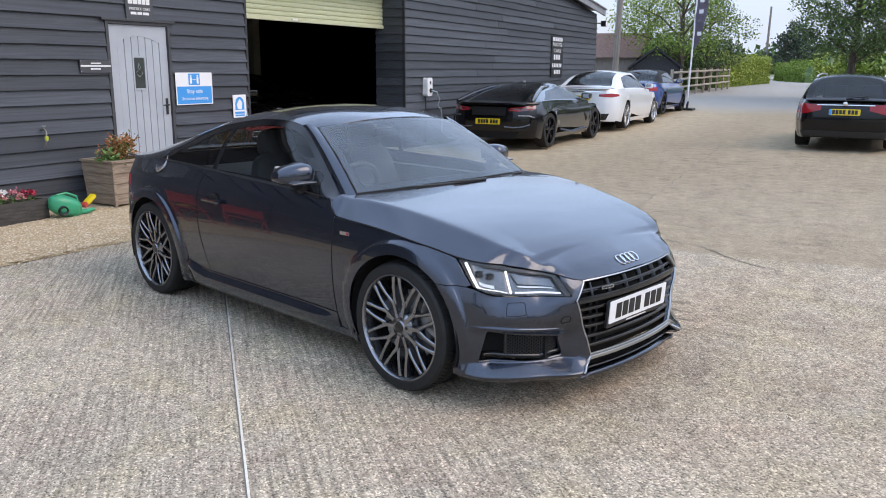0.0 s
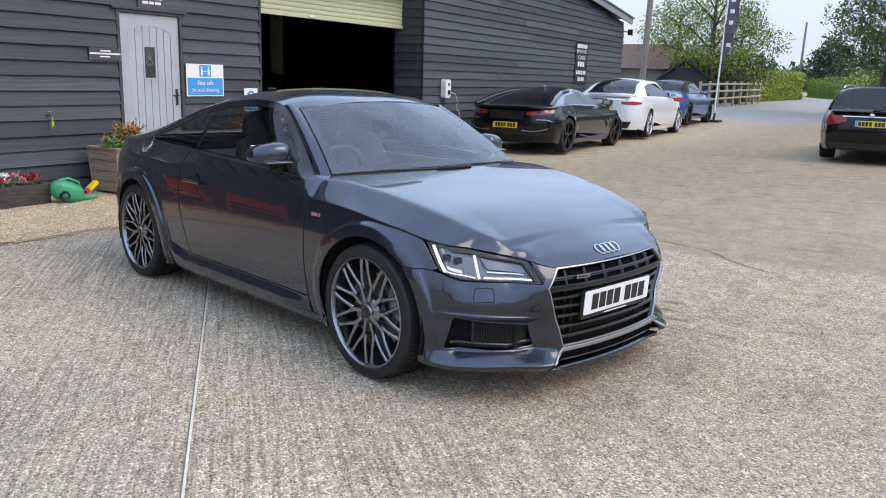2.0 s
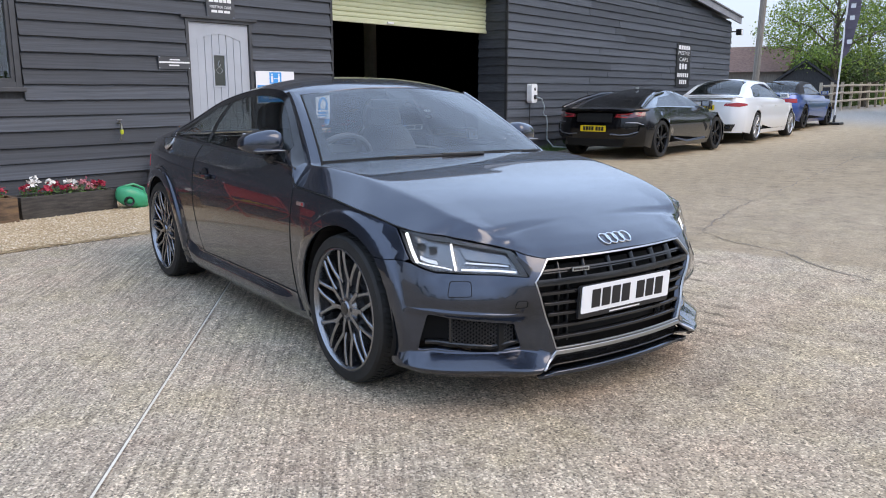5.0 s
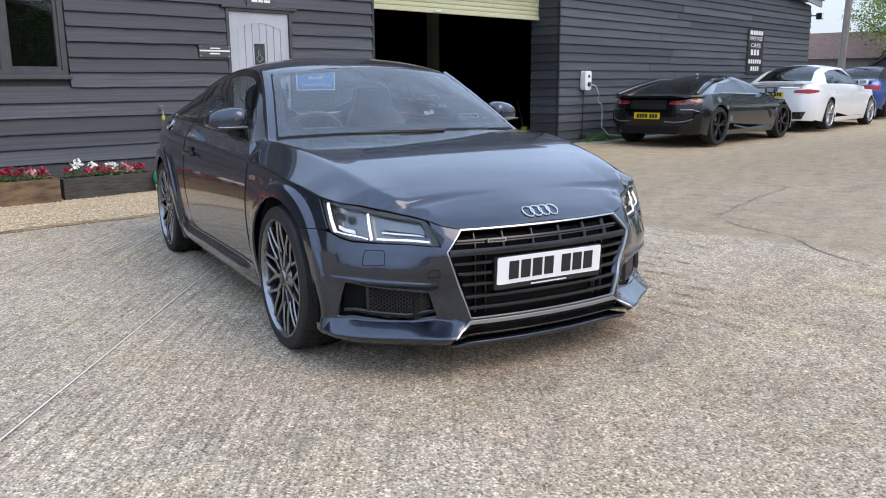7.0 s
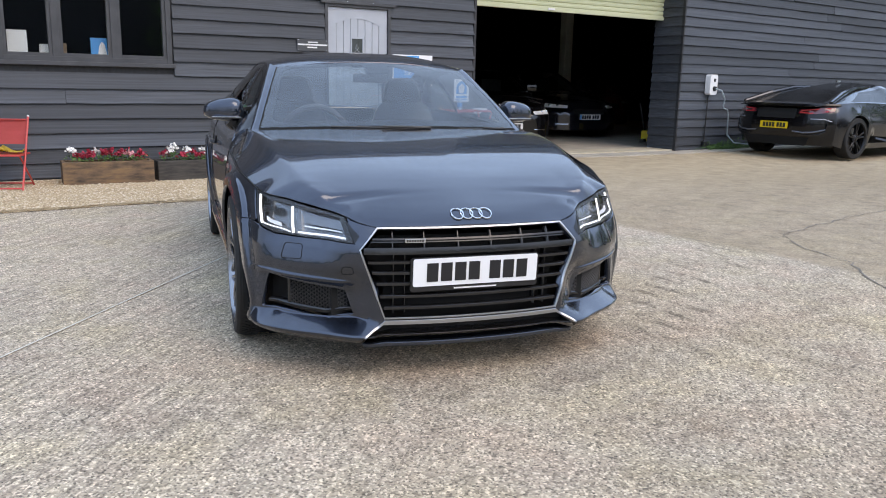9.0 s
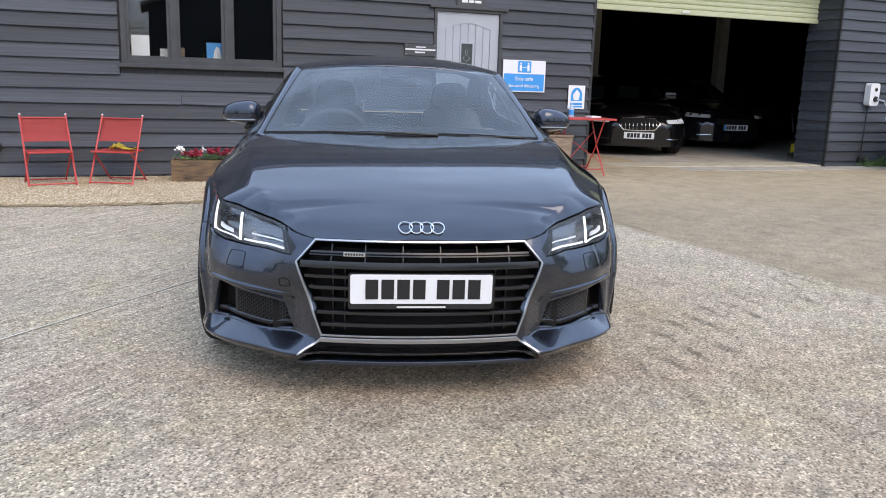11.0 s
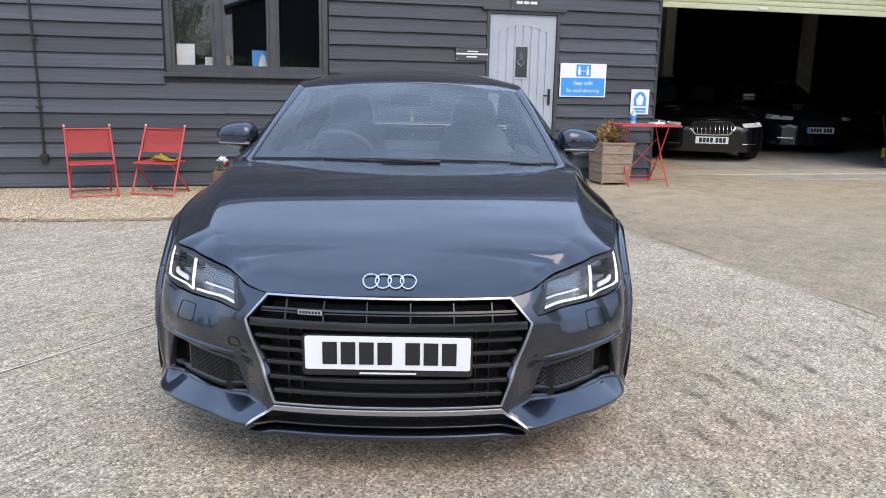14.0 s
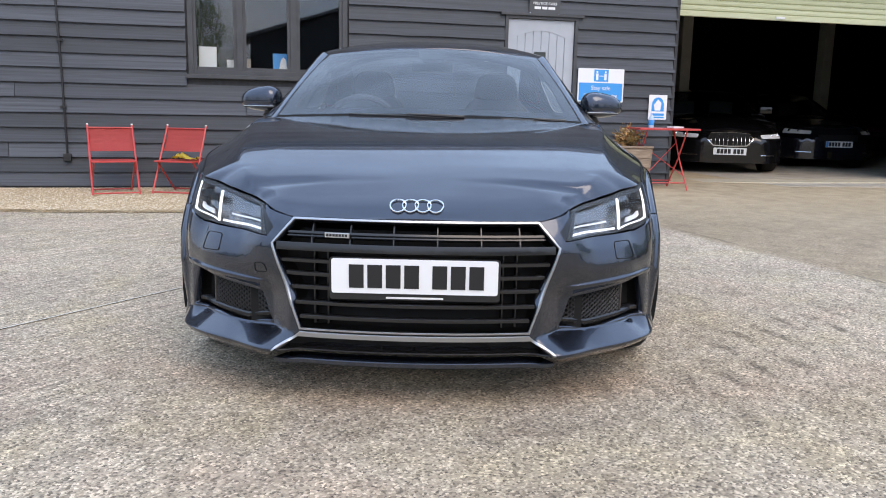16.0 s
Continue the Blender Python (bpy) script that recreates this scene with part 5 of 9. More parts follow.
    panel("chin_strip", S, [(0.0, 0.226), (sy(0.370), 0.226), (sy(0.436), 0.182), (sy(0.439), 0.185), (sy(0.376), 0.231), (sy(0.366), 0.241), (0.0, 0.241)], DARKSATIN, gr, both=True, lift=0.008, thick=0.02, step=0.03, edge=0.015)
    edge_y = lambda z: 0.392 + (0.06) * (0.596 - z) / 0.076 if z > 0.52 else 0.452 - 0.09 * (0.52 - z) / 0.268
    for z, h, lift in ((0.562, 0.0035, -0.012), (0.553, 0.002, -0.02), (0.515, 0.013, -0.004), (0.468, 0.005, -0.010), (0.426, 0.005, -0.010), (0.383, 0.005, -0.010), (0.333, 0.005, -0.010), (0.287, 0.005, -0.010)):
        y = edge_y(z) - 0.006
        panel("grille_bar", S, [(0.0, z - h), (sy(y), z - h), (sy(y), z + h), (0.0, z + h)], GRILLEBLACK, gr, both=True, lift=lift, thick=0.035, step=0.05, edge=0.03)
    for y in (0.07, 0.21, 0.335):
        for z0, z1 in ((0.550, 0.594), (0.528, 0.55)):
            panel("grille_rib", S, [(sy(y) - 0.002, z0), (sy(y) + 0.002, z0), (sy(y) + 0.002, z1), (sy(y) - 0.002, z1)], GRILLEBLACK, gr, pair=True, lift=-0.022, thick=0.03, step=0.05)
    for y in (0.285, 0.33):
        panel("grille_rib", S, [(sy(y) - 0.002, 0.26), (sy(y) + 0.002, 0.26), (sy(y) + 0.002, 0.50), (sy(y) - 0.002, 0.50)], GRILLEBLACK, gr, pair=True, lift=-0.042, thick=0.03, step=0.05)
    p = part("model_badge", boxed(-0.040, 0.040, -0.006, 0, -0.008, 0.008, bevel=0.002), SATIN, gr, "small silver badge with unreadable lettering")
    p.matrix_local = pose(0.712, -0.245, 0.553, 0, 0, 90 - 9)
    for k in range(7):
        part("lettering_bar", boxed(-0.034 + k * 0.010, -0.027 + k * 0.010, -0.0075, -0.006, -0.004, 0.004), INK, p)
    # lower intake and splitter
    # near-black sheet: the intake's shade is in its colour
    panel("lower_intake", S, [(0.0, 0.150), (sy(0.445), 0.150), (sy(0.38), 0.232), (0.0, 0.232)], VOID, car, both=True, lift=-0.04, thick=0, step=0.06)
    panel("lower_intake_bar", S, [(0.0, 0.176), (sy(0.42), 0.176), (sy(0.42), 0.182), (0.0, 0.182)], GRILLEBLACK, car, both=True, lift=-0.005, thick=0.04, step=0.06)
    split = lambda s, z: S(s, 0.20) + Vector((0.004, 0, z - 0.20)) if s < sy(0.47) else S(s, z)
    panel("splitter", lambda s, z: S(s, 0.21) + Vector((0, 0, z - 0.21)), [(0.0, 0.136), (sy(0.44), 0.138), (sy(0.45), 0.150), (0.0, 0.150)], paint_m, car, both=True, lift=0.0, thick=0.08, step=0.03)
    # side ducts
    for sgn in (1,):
        # near-black backing paints the shade deep in the duct
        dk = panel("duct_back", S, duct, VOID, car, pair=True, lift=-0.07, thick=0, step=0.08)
        panel("duct_blade", S, [(sy(0.81), 0.275), (sy(0.60), 0.254), (sy(0.495), 0.276), (sy(0.495), 0.266), (sy(0.60), 0.243), (sy(0.81), 0.263)], GRILLEBLACK, car, pair=True, lift=-0.012, thick=0.03, step=0.04)
        panel("duct_post", S, [(sy(0.745), 0.25), (sy(0.752), 0.25), (sy(0.752), 0.385), (sy(0.745), 0.385)], GRILLEBLACK, car, pair=True, lift=-0.018, thick=0.03, step=0.04)
        sl, sr = sy(0.53), sy(0.742)
        for side in (1, -1):
            bm = bmesh.new()
            z, row = 0.268, 0
            while z < 0.375:
                s = sl + (0.012 if row % 2 else 0)
                while s < sr:
                    if inside(duct, s, z) and inside(duct, s + 0.012, z + 0.008) and inside(duct, s - 0.011, z):
                        q = [S(s + 0.0115 * math.cos(radians(60 * k)), z + 0.0075 * math.sin(radians(60 * k))) for k in range(6)]
                        q = [Vector((v.x - 0.022, v.y * side - 0.012 * side, v.z)) for v in q]
                        tube(bm, q, 0.0022, 4, True)
                    s += 0.024
                z += 0.0078
                row += 1
            part("honeycomb_mesh", bm, BLACKPL, car)
    # headlamps
    lamp_poly = soften([lampA] + [(q, zE(q) - 0.003) for q in (lampA[0] + (lampB[0] - lampA[0]) * k / 6 for k in range(1, 6))] + [(lampB[0], zE(lampB[0]) - 0.003), lampC, lampD, lampF], 0.006)

    def at(u, w):
        top = (lampA[0] + (lampB[0] - lampA[0]) * u, lampA[1] + (lampB[1] - lampA[1]) * u)
        if u < 0.5:
            lo = (lampF[0] + (lampD[0] - lampF[0]) * u * 2, lampF[1] + (lampD[1] - lampF[1]) * u * 2)
        else:
            lo = (lampD[0] + (lampC[0] - lampD[0]) * (u - 0.5) * 2, lampD[1] + (lampC[1] - lampD[1]) * (u - 0.5) * 2)
        return (lo[0] + (top[0] - lo[0]) * w, lo[1] + (top[1] - lo[1]) * w)

    def bar(a, b, h):
        d = Vector((b[0] - a[0], b[1] - a[1])).normalized()
        nn = Vector((-d.y, d.x)) * h
        return [(a[0] - nn.x, a[1] - nn.y), (b[0] - nn.x, b[1] - nn.y), (b[0] + nn.x, b[1] + nn.y), (a[0] + nn.x, a[1] + nn.y)]

    for side in (1, -1):
        T = (lambda s, z: S(s, z)) if side > 0 else (lambda s, z: S(-s, z))
        fl = side < 0
        lamp = panel("headlamp", T, lamp_poly, LAMPBACK, car, lift=-0.055, thick=0.0, step=0.05, flip=fl, label="clear headlamp with lit white daylight strips")
        panel("lamp_wall", T, lamp_poly, BLACKPL, lamp, holes=[soften([at(0.012, 0.975), at(0.955, 0.955), at(0.965, 0.06), at(0.5, 0.05), at(0.015, 0.04)], 0.004)], lift=-0.004, thick=0.05, step=0.04, edge=0.015, flip=fl)
        for nm, pa, pb, h, mat, lf in (("light_strip", at(0.06, 0.955), at(0.11, 0.06), 0.0058, DRL, -0.010), ("light_strip", at(0.50, 0.94), at(0.61, 0.08), 0.0055, DRL, -0.010), ("light_guide", at(0.13, 0.10), at(0.58, 0.10), 0.0026, STRIP, -0.012), ("light_guide", at(0.64, 0.13), at(0.95, 0.17), 0.0038, STRIP, -0.012), ("light_guide", at(0.66, 0.40), at(0.92, 0.42), 0.003, REFLECTOR, -0.03)):
            panel(nm, T, bar(pa, pb, h), mat, lamp, lift=lf, thick=0.005, step=0.012, edge=0.008, flip=fl)
        panel("lamp_step", T, [at(0.15, 0.22), at(0.48, 0.22), at(0.44, 0.34), at(0.15, 0.34)], REFLECTOR, lamp, lift=-0.030, thick=0.01, step=0.03, edge=0.02, flip=fl)
        for u, w in ((0.24, 0.60), (0.38, 0.58)):
            c = S(*at(u, w))
            o = part("projector", boxed(-0.03, 0.0, -0.015, 0.015, -0.013, 0.013, bevel=0.004), GLOSSBLACK, lamp, "dark square lens block", smooth=True)
            o.matrix_local = pose(c.x - 0.022, side * (c.y - 0.012), c.z, 0, 0, side * 24)
        panel("lamp_shelf", T, [at(0.66, 0.52), at(0.94, 0.50), at(0.93, 0.90), at(0.58, 0.92)], LAMPBACK, lamp, lift=-0.034, thick=0.01, step=0.03, edge=0.02, flip=fl)
        panel("lens", T, lamp_poly, CLEAR, lamp, lift=0.0, thick=0.0, step=0.03, flip=fl).visible_shadow = False
        panel("inner_fairing", T, [lampB, (lampC[0] - 0.004, lampC[1]), (sy(0.462), 0.57), (lampB[0] - 0.03, 0.606)], GLOSSBLACK, car, lift=0.001, thick=0.01, flip=fl)
        # washer cover and towing-eye cover
        for cs, cz, w, h in ((sy(0.715), 0.495, 0.098, 0.058), (sy(0.505), 0.435, 0.05, 0.034)) if side < 0 else ((sy(0.715), 0.495, 0.098, 0.058),):
            o = soften([(cs - w / 2, cz - h / 2 + 0.004), (cs + w / 2, cz - h / 2), (cs + w / 2 - 0.006, cz + h / 2), (cs - w / 2 + 0.004, cz + h / 2)], 0.012)
            pts = [T(a, b) + (T(a, b) - Vector((-0.4, 0, b))).normalized() * 0.0006 for a, b in o]
            part("cover_seam", tube(bmesh.new(), pts, 0.0016, 4, True), VOID, fb)
    # screen, pillars, roof, side glass
    ring = [(-1, 0.0), (1, 0.0), (1, 1.0), (-1, 1.0)]
    scr = panel("windscreen", sh.glass, [(-0.985, 0.06), (0.985, 0.06), (0.985, 0.985), (-0.985, 0.985)], CARGLASS, car, step=0.1, edge=0.06, thick=0, label="tinted windscreen reflecting the sky")
    scr.visible_shadow = False
    panel("screen_band", sh.glass, [(-1, 0.0), (1, 0.0), (1, 1.0), (-1, 1.0)], VOID, scr, holes=[soften([(-0.92, 0.13), (0.92, 0.13), (0.925, 0.95), (-0.925, 0.95)], 0.08, 6)], lift=-0.004, thick=0.006, step=0.1, edge=0.05)
    panel("sensor_patch", sh.glass, soften([(-0.13, 0.97), (-0.105, 0.80), (0.105, 0.80), (0.13, 0.97)], 0.03), VOID, scr, lift=-0.004, thick=0.004, step=0.1, edge=0.03)
    panel("cowl", lambda u, v: sh.glass(u, 0.0) + Vector(((0.055 - 0.045 * u**4) * (1 - v), 0, (0.012 * u**4 - 0.022) * (1 - v) + 0.004 - 0.003 * u**4)), [(-0.97, 0), (0.97, 0), (0.97, 1), (-0.97, 1)], BLACKPL, car, step=0.1, edge=0.06)
    panel("roof_pillar", sh.pillar, [(0.0, 0.0), (1.0, 0.0), (1.0, 1.0), (0.0, 1.0)], paint_m, car, pair=True, step=0.08, edge=0.05)
    panel("roof", sh.top, [(0.004, -1), (0.95, -1), (0.95, 1), (0.004, 1)], paint_m, car, flip=True, step=0.08, edge=0.05)
    rg = panel("rear_window", sh.top, [(0.955, -0.86), (2.10, -0.80), (2.10, 0.80), (0.955, 0.86)], SIDEGLASS, car, flip=True, step=0.1, edge=0.06, thick=0)
    rg.visible_shadow = False
    panel("rear_deck", sh.top, [(0.953, -1), (0.953, -0.86), (2.102, -0.80), (2.102, 0.80), (0.953, 0.86), (0.953, 1), (2.27, 1), (2.27, -1)], paint_m, car, flip=True, step=0.1, edge=0.05)
    W = sh.window
    gl = soften([(-0.75, 0.10), (-0.80, 0.78), (-1.0, 0.87), (-1.20, 0.90), (-1.60, 0.90), (-1.80, 0.88), (-1.80, 0.04)], 0.02)
    gq = soften([(-1.835, 0.04), (-1.835, 0.87), (-2.05, 0.83), (-2.36, 0.42), (-2.40, 0.14), (-2.30, 0.05)], 0.02)
    for nm, po in (("side_window", gl), ("quarter_window", gq)):
        for o in panel(nm, W, po, SIDEGLASS, car, pair=True, flip=True, step=0.1, edge=0.05, thick=0):
            o.visible_shadow = False
    panel("window_frame", W, [(-0.625, 0.0), (-0.63, 1.0), (-0.8, 1.0), (-1.0, 1.0), (-1.16, 1.0), (-1.3, 1.0), (-1.6, 1.0), (-2.0, 1.0), (-2.2, 0.92), (-2.45, 0.5), (-2.5, 0.0)], GLOSSBLACK, car, holes=[gl, gq], pair=True, flip=True, step=0.08, edge=0.03, lift=-0.003, thick=0.01)
    panel("rear_pillar", W, [(-2.505, 0.0), (-2.455, 0.5), (-2.205, 0.93), (-2.0, 1.003), (-2.4, 1.0), (-2.8, 1.0), (-3.15, 1.0), (-3.15, 0.0)], paint_m, car, pair=True, flip=True, step=0.08, edge=0.04)
    panel("window_trim", W, [(-0.70, -0.012), (-1.2, -0.012), (-1.9, -0.012), (-2.48, -0.012), (-2.48, 0.03), (-1.9, 0.03), (-0.71, 0.03)], BLACKPL, car, pair=True, flip=True, lift=0.004, thick=0.01, step=0.08, edge=0.04)
    # fuel cap, only on the driver's side in view
    c = S(-sx(-2.47), 0.915) + Vector((0, 0.012, 0.004))
    nn = Vector((-0.10, -0.80, 0.60))
    cap = part("fuel_cap", lathe(bmesh.new(), [(0.001, 0.004), (0.050, 0.004), (0.056, 0.008), (0.064, 0.009), (0.070, 0.0), (0.001, -0.01)], 32, axis="z"), DARKSATIN, car, "round satin aluminium fuel cap", smooth=True)
    cap.matrix_local = Matrix.Translation(c) @ nn.to_track_quat("Z", "Y").to_matrix().to_4x4()
    for k in range(6):
        a = radians(60 * k)
        part("cap_screw", lathe(bmesh.new(), [(0.001, 0.012), (0.005, 0.012), (0.005, 0.006), (0.001, 0.006)], 8, axis="z", centre=(0.063 * math.cos(a), 0.063 * math.sin(a), 0)), CHROME, cap)
    # mirrors
    for side in (1, -1):
        bm = bmesh.new()
        bmesh.ops.create_uvsphere(bm, u_segments=28, v_segments=16, radius=1)
        for v in bm.verts:
            x, y, z = v.co
            e = 0.62
            x, y, z = [math.copysign(abs(q) ** e, q) for q in (x, y, z)]
            q = (y + 1) / 2
            zz = (z * 0.082 if z > 0 else z * 0.054) * (1 - 0.42 * q**2.0) + 0.004
            xx = x * (0.092 if x > 0 else 0.055) * (1 - 0.15 * q) - 0.040 * q**1.6
            yy = y * 0.106
            v.co = (xx, yy, zz)
        m = part("door_mirror", bm, paint_m, car, "grey door mirror with black foot", smooth=True, angle=0)
        m.matrix_local = pose(-0.905, side * 0.856, 0.968, 0, 0, side * 4) @ Matrix.Diagonal((1, side, 1, 1))
        part("mirror_strip", boxed(-0.058, 0.0905, -0.088, 0.060, -0.0285, -0.0215, bevel=0.003), BLACKPL, m)
        part("mirror_chrome", boxed(-0.058, 0.092, -0.090, 0.058, -0.0215, -0.0185, bevel=0.001), SATIN, m)
        part("mirror_glass", boxed(-0.084, -0.076, -0.078, 0.068, -0.025, 0.06, bevel=0.003), CHROME, m)
        bm = tube(bmesh.new(), [(0.0, -0.045, -0.035), (0.0, -0.075, -0.065), (0.0, -0.10, -0.10), (0.0, -0.13, -0.125)], 0.03, 10, taper=[0.050, 0.044, 0.038, 0.034])
        part("mirror_foot", bm, BLACKPL, m, smooth=True)
    # door handles, waist crease, rear badge on the wing
    for side in (1, -1):
        c = S(side * sx(-1.73), 0.755)
        h = part("door_handle", boxed(-0.10, 0.10, -0.002, 0.030, -0.013, 0.013, bevel=0.008), paint_m, dl[0 if side > 0 else 1], smooth=True)
        h.matrix_local = pose(c.x, c.y + side * 0.004, c.z, 0, 0, 0) @ Matrix.Diagonal((1, side, 1, 1))
        bm = lathe(bmesh.new(), [(0.001, 0.001), (0.034, 0.002), (0.044, 0.0), (0.001, -0.01)], 24, centre=(0.0, 0.0, 0.0))
        q = part("handle_cup", bm, BLACKPL, dl[0 if side > 0 else 1], smooth=True)
        q.matrix_local = pose(c.x, c.y + side * 0.0015, c.z) @ Matrix.Diagonal((1.3, side, 1, 1))
        c = S(side * sx(-0.462), 0.728)
        b = part("wing_badge", boxed(-0.035, 0.035, 0, 0.003, -0.009, 0.009, bevel=0.001), SATIN, car, "small red and silver wing badge")
        b.matrix_local = pose(c.x, c.y + side * 0.001, c.z, side * 4, 0, 0) @ Matrix.Diagonal((1, side, 1, 1))
        part("badge_red", boxed(0.015, 0.033, 0.003, 0.004, -0.007, 0.007), RED, b)
    # four linked rings
    for k in range(4):
        cs = (-1.5 + k) * 0.0395
        pts = []
        for i in range(28):
            a = 2 * math.pi * i / 28
            yy, dz_ = cs + 0.0252 * math.cos(a), 0.0252 * math.sin(a)
            pts.append(sh.bonnet(sy(abs(yy)) if abs(yy) > 0.001 else 0.0, 0.30 + dz_ / 0.145) )
            pts[-1].y = yy
            pts[-1] += Vector((0.003, 0, 0.003))
        part("ring_emblem", tube(bmesh.new(), pts, 0.0027, 6, True), CHROME, car, "linked chrome rings on the nose", smooth=True)
    # number plate
    back = part("plate_holder", prism(bmesh.new(), rounded(0.535, 0.135, 0.01), 0.012), BLACKPL, car)
    back.matrix_local = pose(0.735, 0, 0.420, 4, 0, 90)
    number_plate(car, pose(0.742, 0.0, 0.430, 4, 0, 90), "", PAPER)
    part("plate_footer", boxed(-0.09, 0.09, -0.001, 0.0, -0.063, -0.057), LETTER, back)
    # wipers
    for y0, y1, v0, v1 in ((0.16, -0.36, 0.008, 0.040), (0.62, 0.33, 0.012, 0.022)):
        pts = [sh.glass(y0 / 0.715 + (y1 - y0) / 0.715 * k / 8, v0 + (v1 - v0) * k / 8) + Vector((0.006, 0, 0.007)) for k in range(9)]
        w = part("wiper", tube(bmesh.new(), pts, 0.0045, 6), BLACKPL, car, smooth=True)
        part("wiper_arm", tube(bmesh.new(), [q + Vector((0.004, 0, 0.008)) for q in pts[:5]], 0.006, 6, taper=[0.008, 0.007, 0.006, 0.005, 0.004]), BLACKPL, w, smooth=True)
    part("washer_jet", boxed(-0.012, 0.012, -0.02, 0.02, 0, 0.009, bevel=0.004), paint_m, car).matrix_local = pose(-0.30, 0.33, 0.882, 0, 8, 0)
    # cabin
    cab = part("dashboard", boxed(-0.95, -0.50, -0.68, 0.68, 0.60, 0.86, bevel=0.06), SEATS, car, smooth=True)
    bm = boxed(-2.2, -0.5, -0.70, 0.70, 0.25, 0.42)
    box(bm, -2.2, -0.7, -0.74, -0.66, 0.3, 0.86)
    box(bm, -2.2, -0.7, 0.66, 0.74, 0.3, 0.86)
    box(bm, -2.9, -2.05, -0.66, 0.66, 0.3, 0.82)
    part("cabin_tub", bm, SEATS, car)
    for y in (-0.37, 0.37):
        bm = boxed(-1.52, -1.08, y - 0.23, y + 0.23, 0.42, 0.58, bevel=0.05)
        lying = pose(-1.60, y, 0.52, 0, -18, 0)
        prism_on(bm, [(0.23 * c * (1.0 - 0.20 * max(0.0, s)), 0.26 + 0.26 * s) for c, s in rounded_ring(28, 0.45)], 0.12, lying)
        prism_on(bm, [(0.125 * c * (1.0 - 0.15 * s), 0.09 + 0.09 * s) for c, s in rounded_ring(24, 0.6)], 0.10, pose(-1.75, y, 0.99, 0, -10, 0))
        part("seat", bm, SEATS, car, smooth=True)
    pts = [Vector((0, 0.185 * math.cos(a), 0.185 * math.sin(a))) for a in (2 * math.pi * k / 28 for k in range(28))]
    bm = tube(bmesh.new(), pts, 0.016, 8, True)
    box(bm, -0.02, 0.01, -0.18, 0.18, -0.03, 0.03, bevel=0.008)
    box(bm, -0.02, 0.01, -0.03, 0.03, -0.18, 0.0, bevel=0.008)
    o = part("steering_wheel", bm, material("steering_leather", (0.05, 0.05, 0.052), 0.45), car, smooth=True)
    o.matrix_local = pose(-1.02, -0.35, 0.835, 0, 25, 0)
    o = part("rear_view_mirror", boxed(-0.02, 0.02, -0.105, 0.105, -0.026, 0.026, bevel=0.012), BLACKPL, car, smooth=True)
    o.matrix_local = pose(-1.10, 0, 1.165)
    o = part("sensor_housing", lathe(bmesh.new(), [(0.001, 0.022), (0.045, 0.02), (0.062, 0.0), (0.001, -0.012)], 24, axis="z"), BLACKPL, car, smooth=True)
    o.matrix_local = pose(-0.99, 0, 1.205, 0, 33, 0)
    put_wheels(sh, car, 0.322, 0.245, 0.262, RIMGREY, "lattice", 0.888)
    body_core(sh, car)
    # tail lamps wrap round the rear corners
    panel("tail_lamp", S, soften([(sx(-2.98), 0.80), (sh.sy(0.45, True), 0.80), (sh.sy(0.5, True), 0.70), (sx(-2.95), 0.72)], 0.01), TAIL, car, pair=True, lift=0.003, thick=0.01)
    return sh


def thing_part(name, parent):
    """A part that is made of pieces: its own mesh is the small mount they sit on."""
    ob = part(name, boxed(0.58, 0.60, -0.3, 0.3, 0.3, 0.5), VOID, parent)
    return ob


coupe()


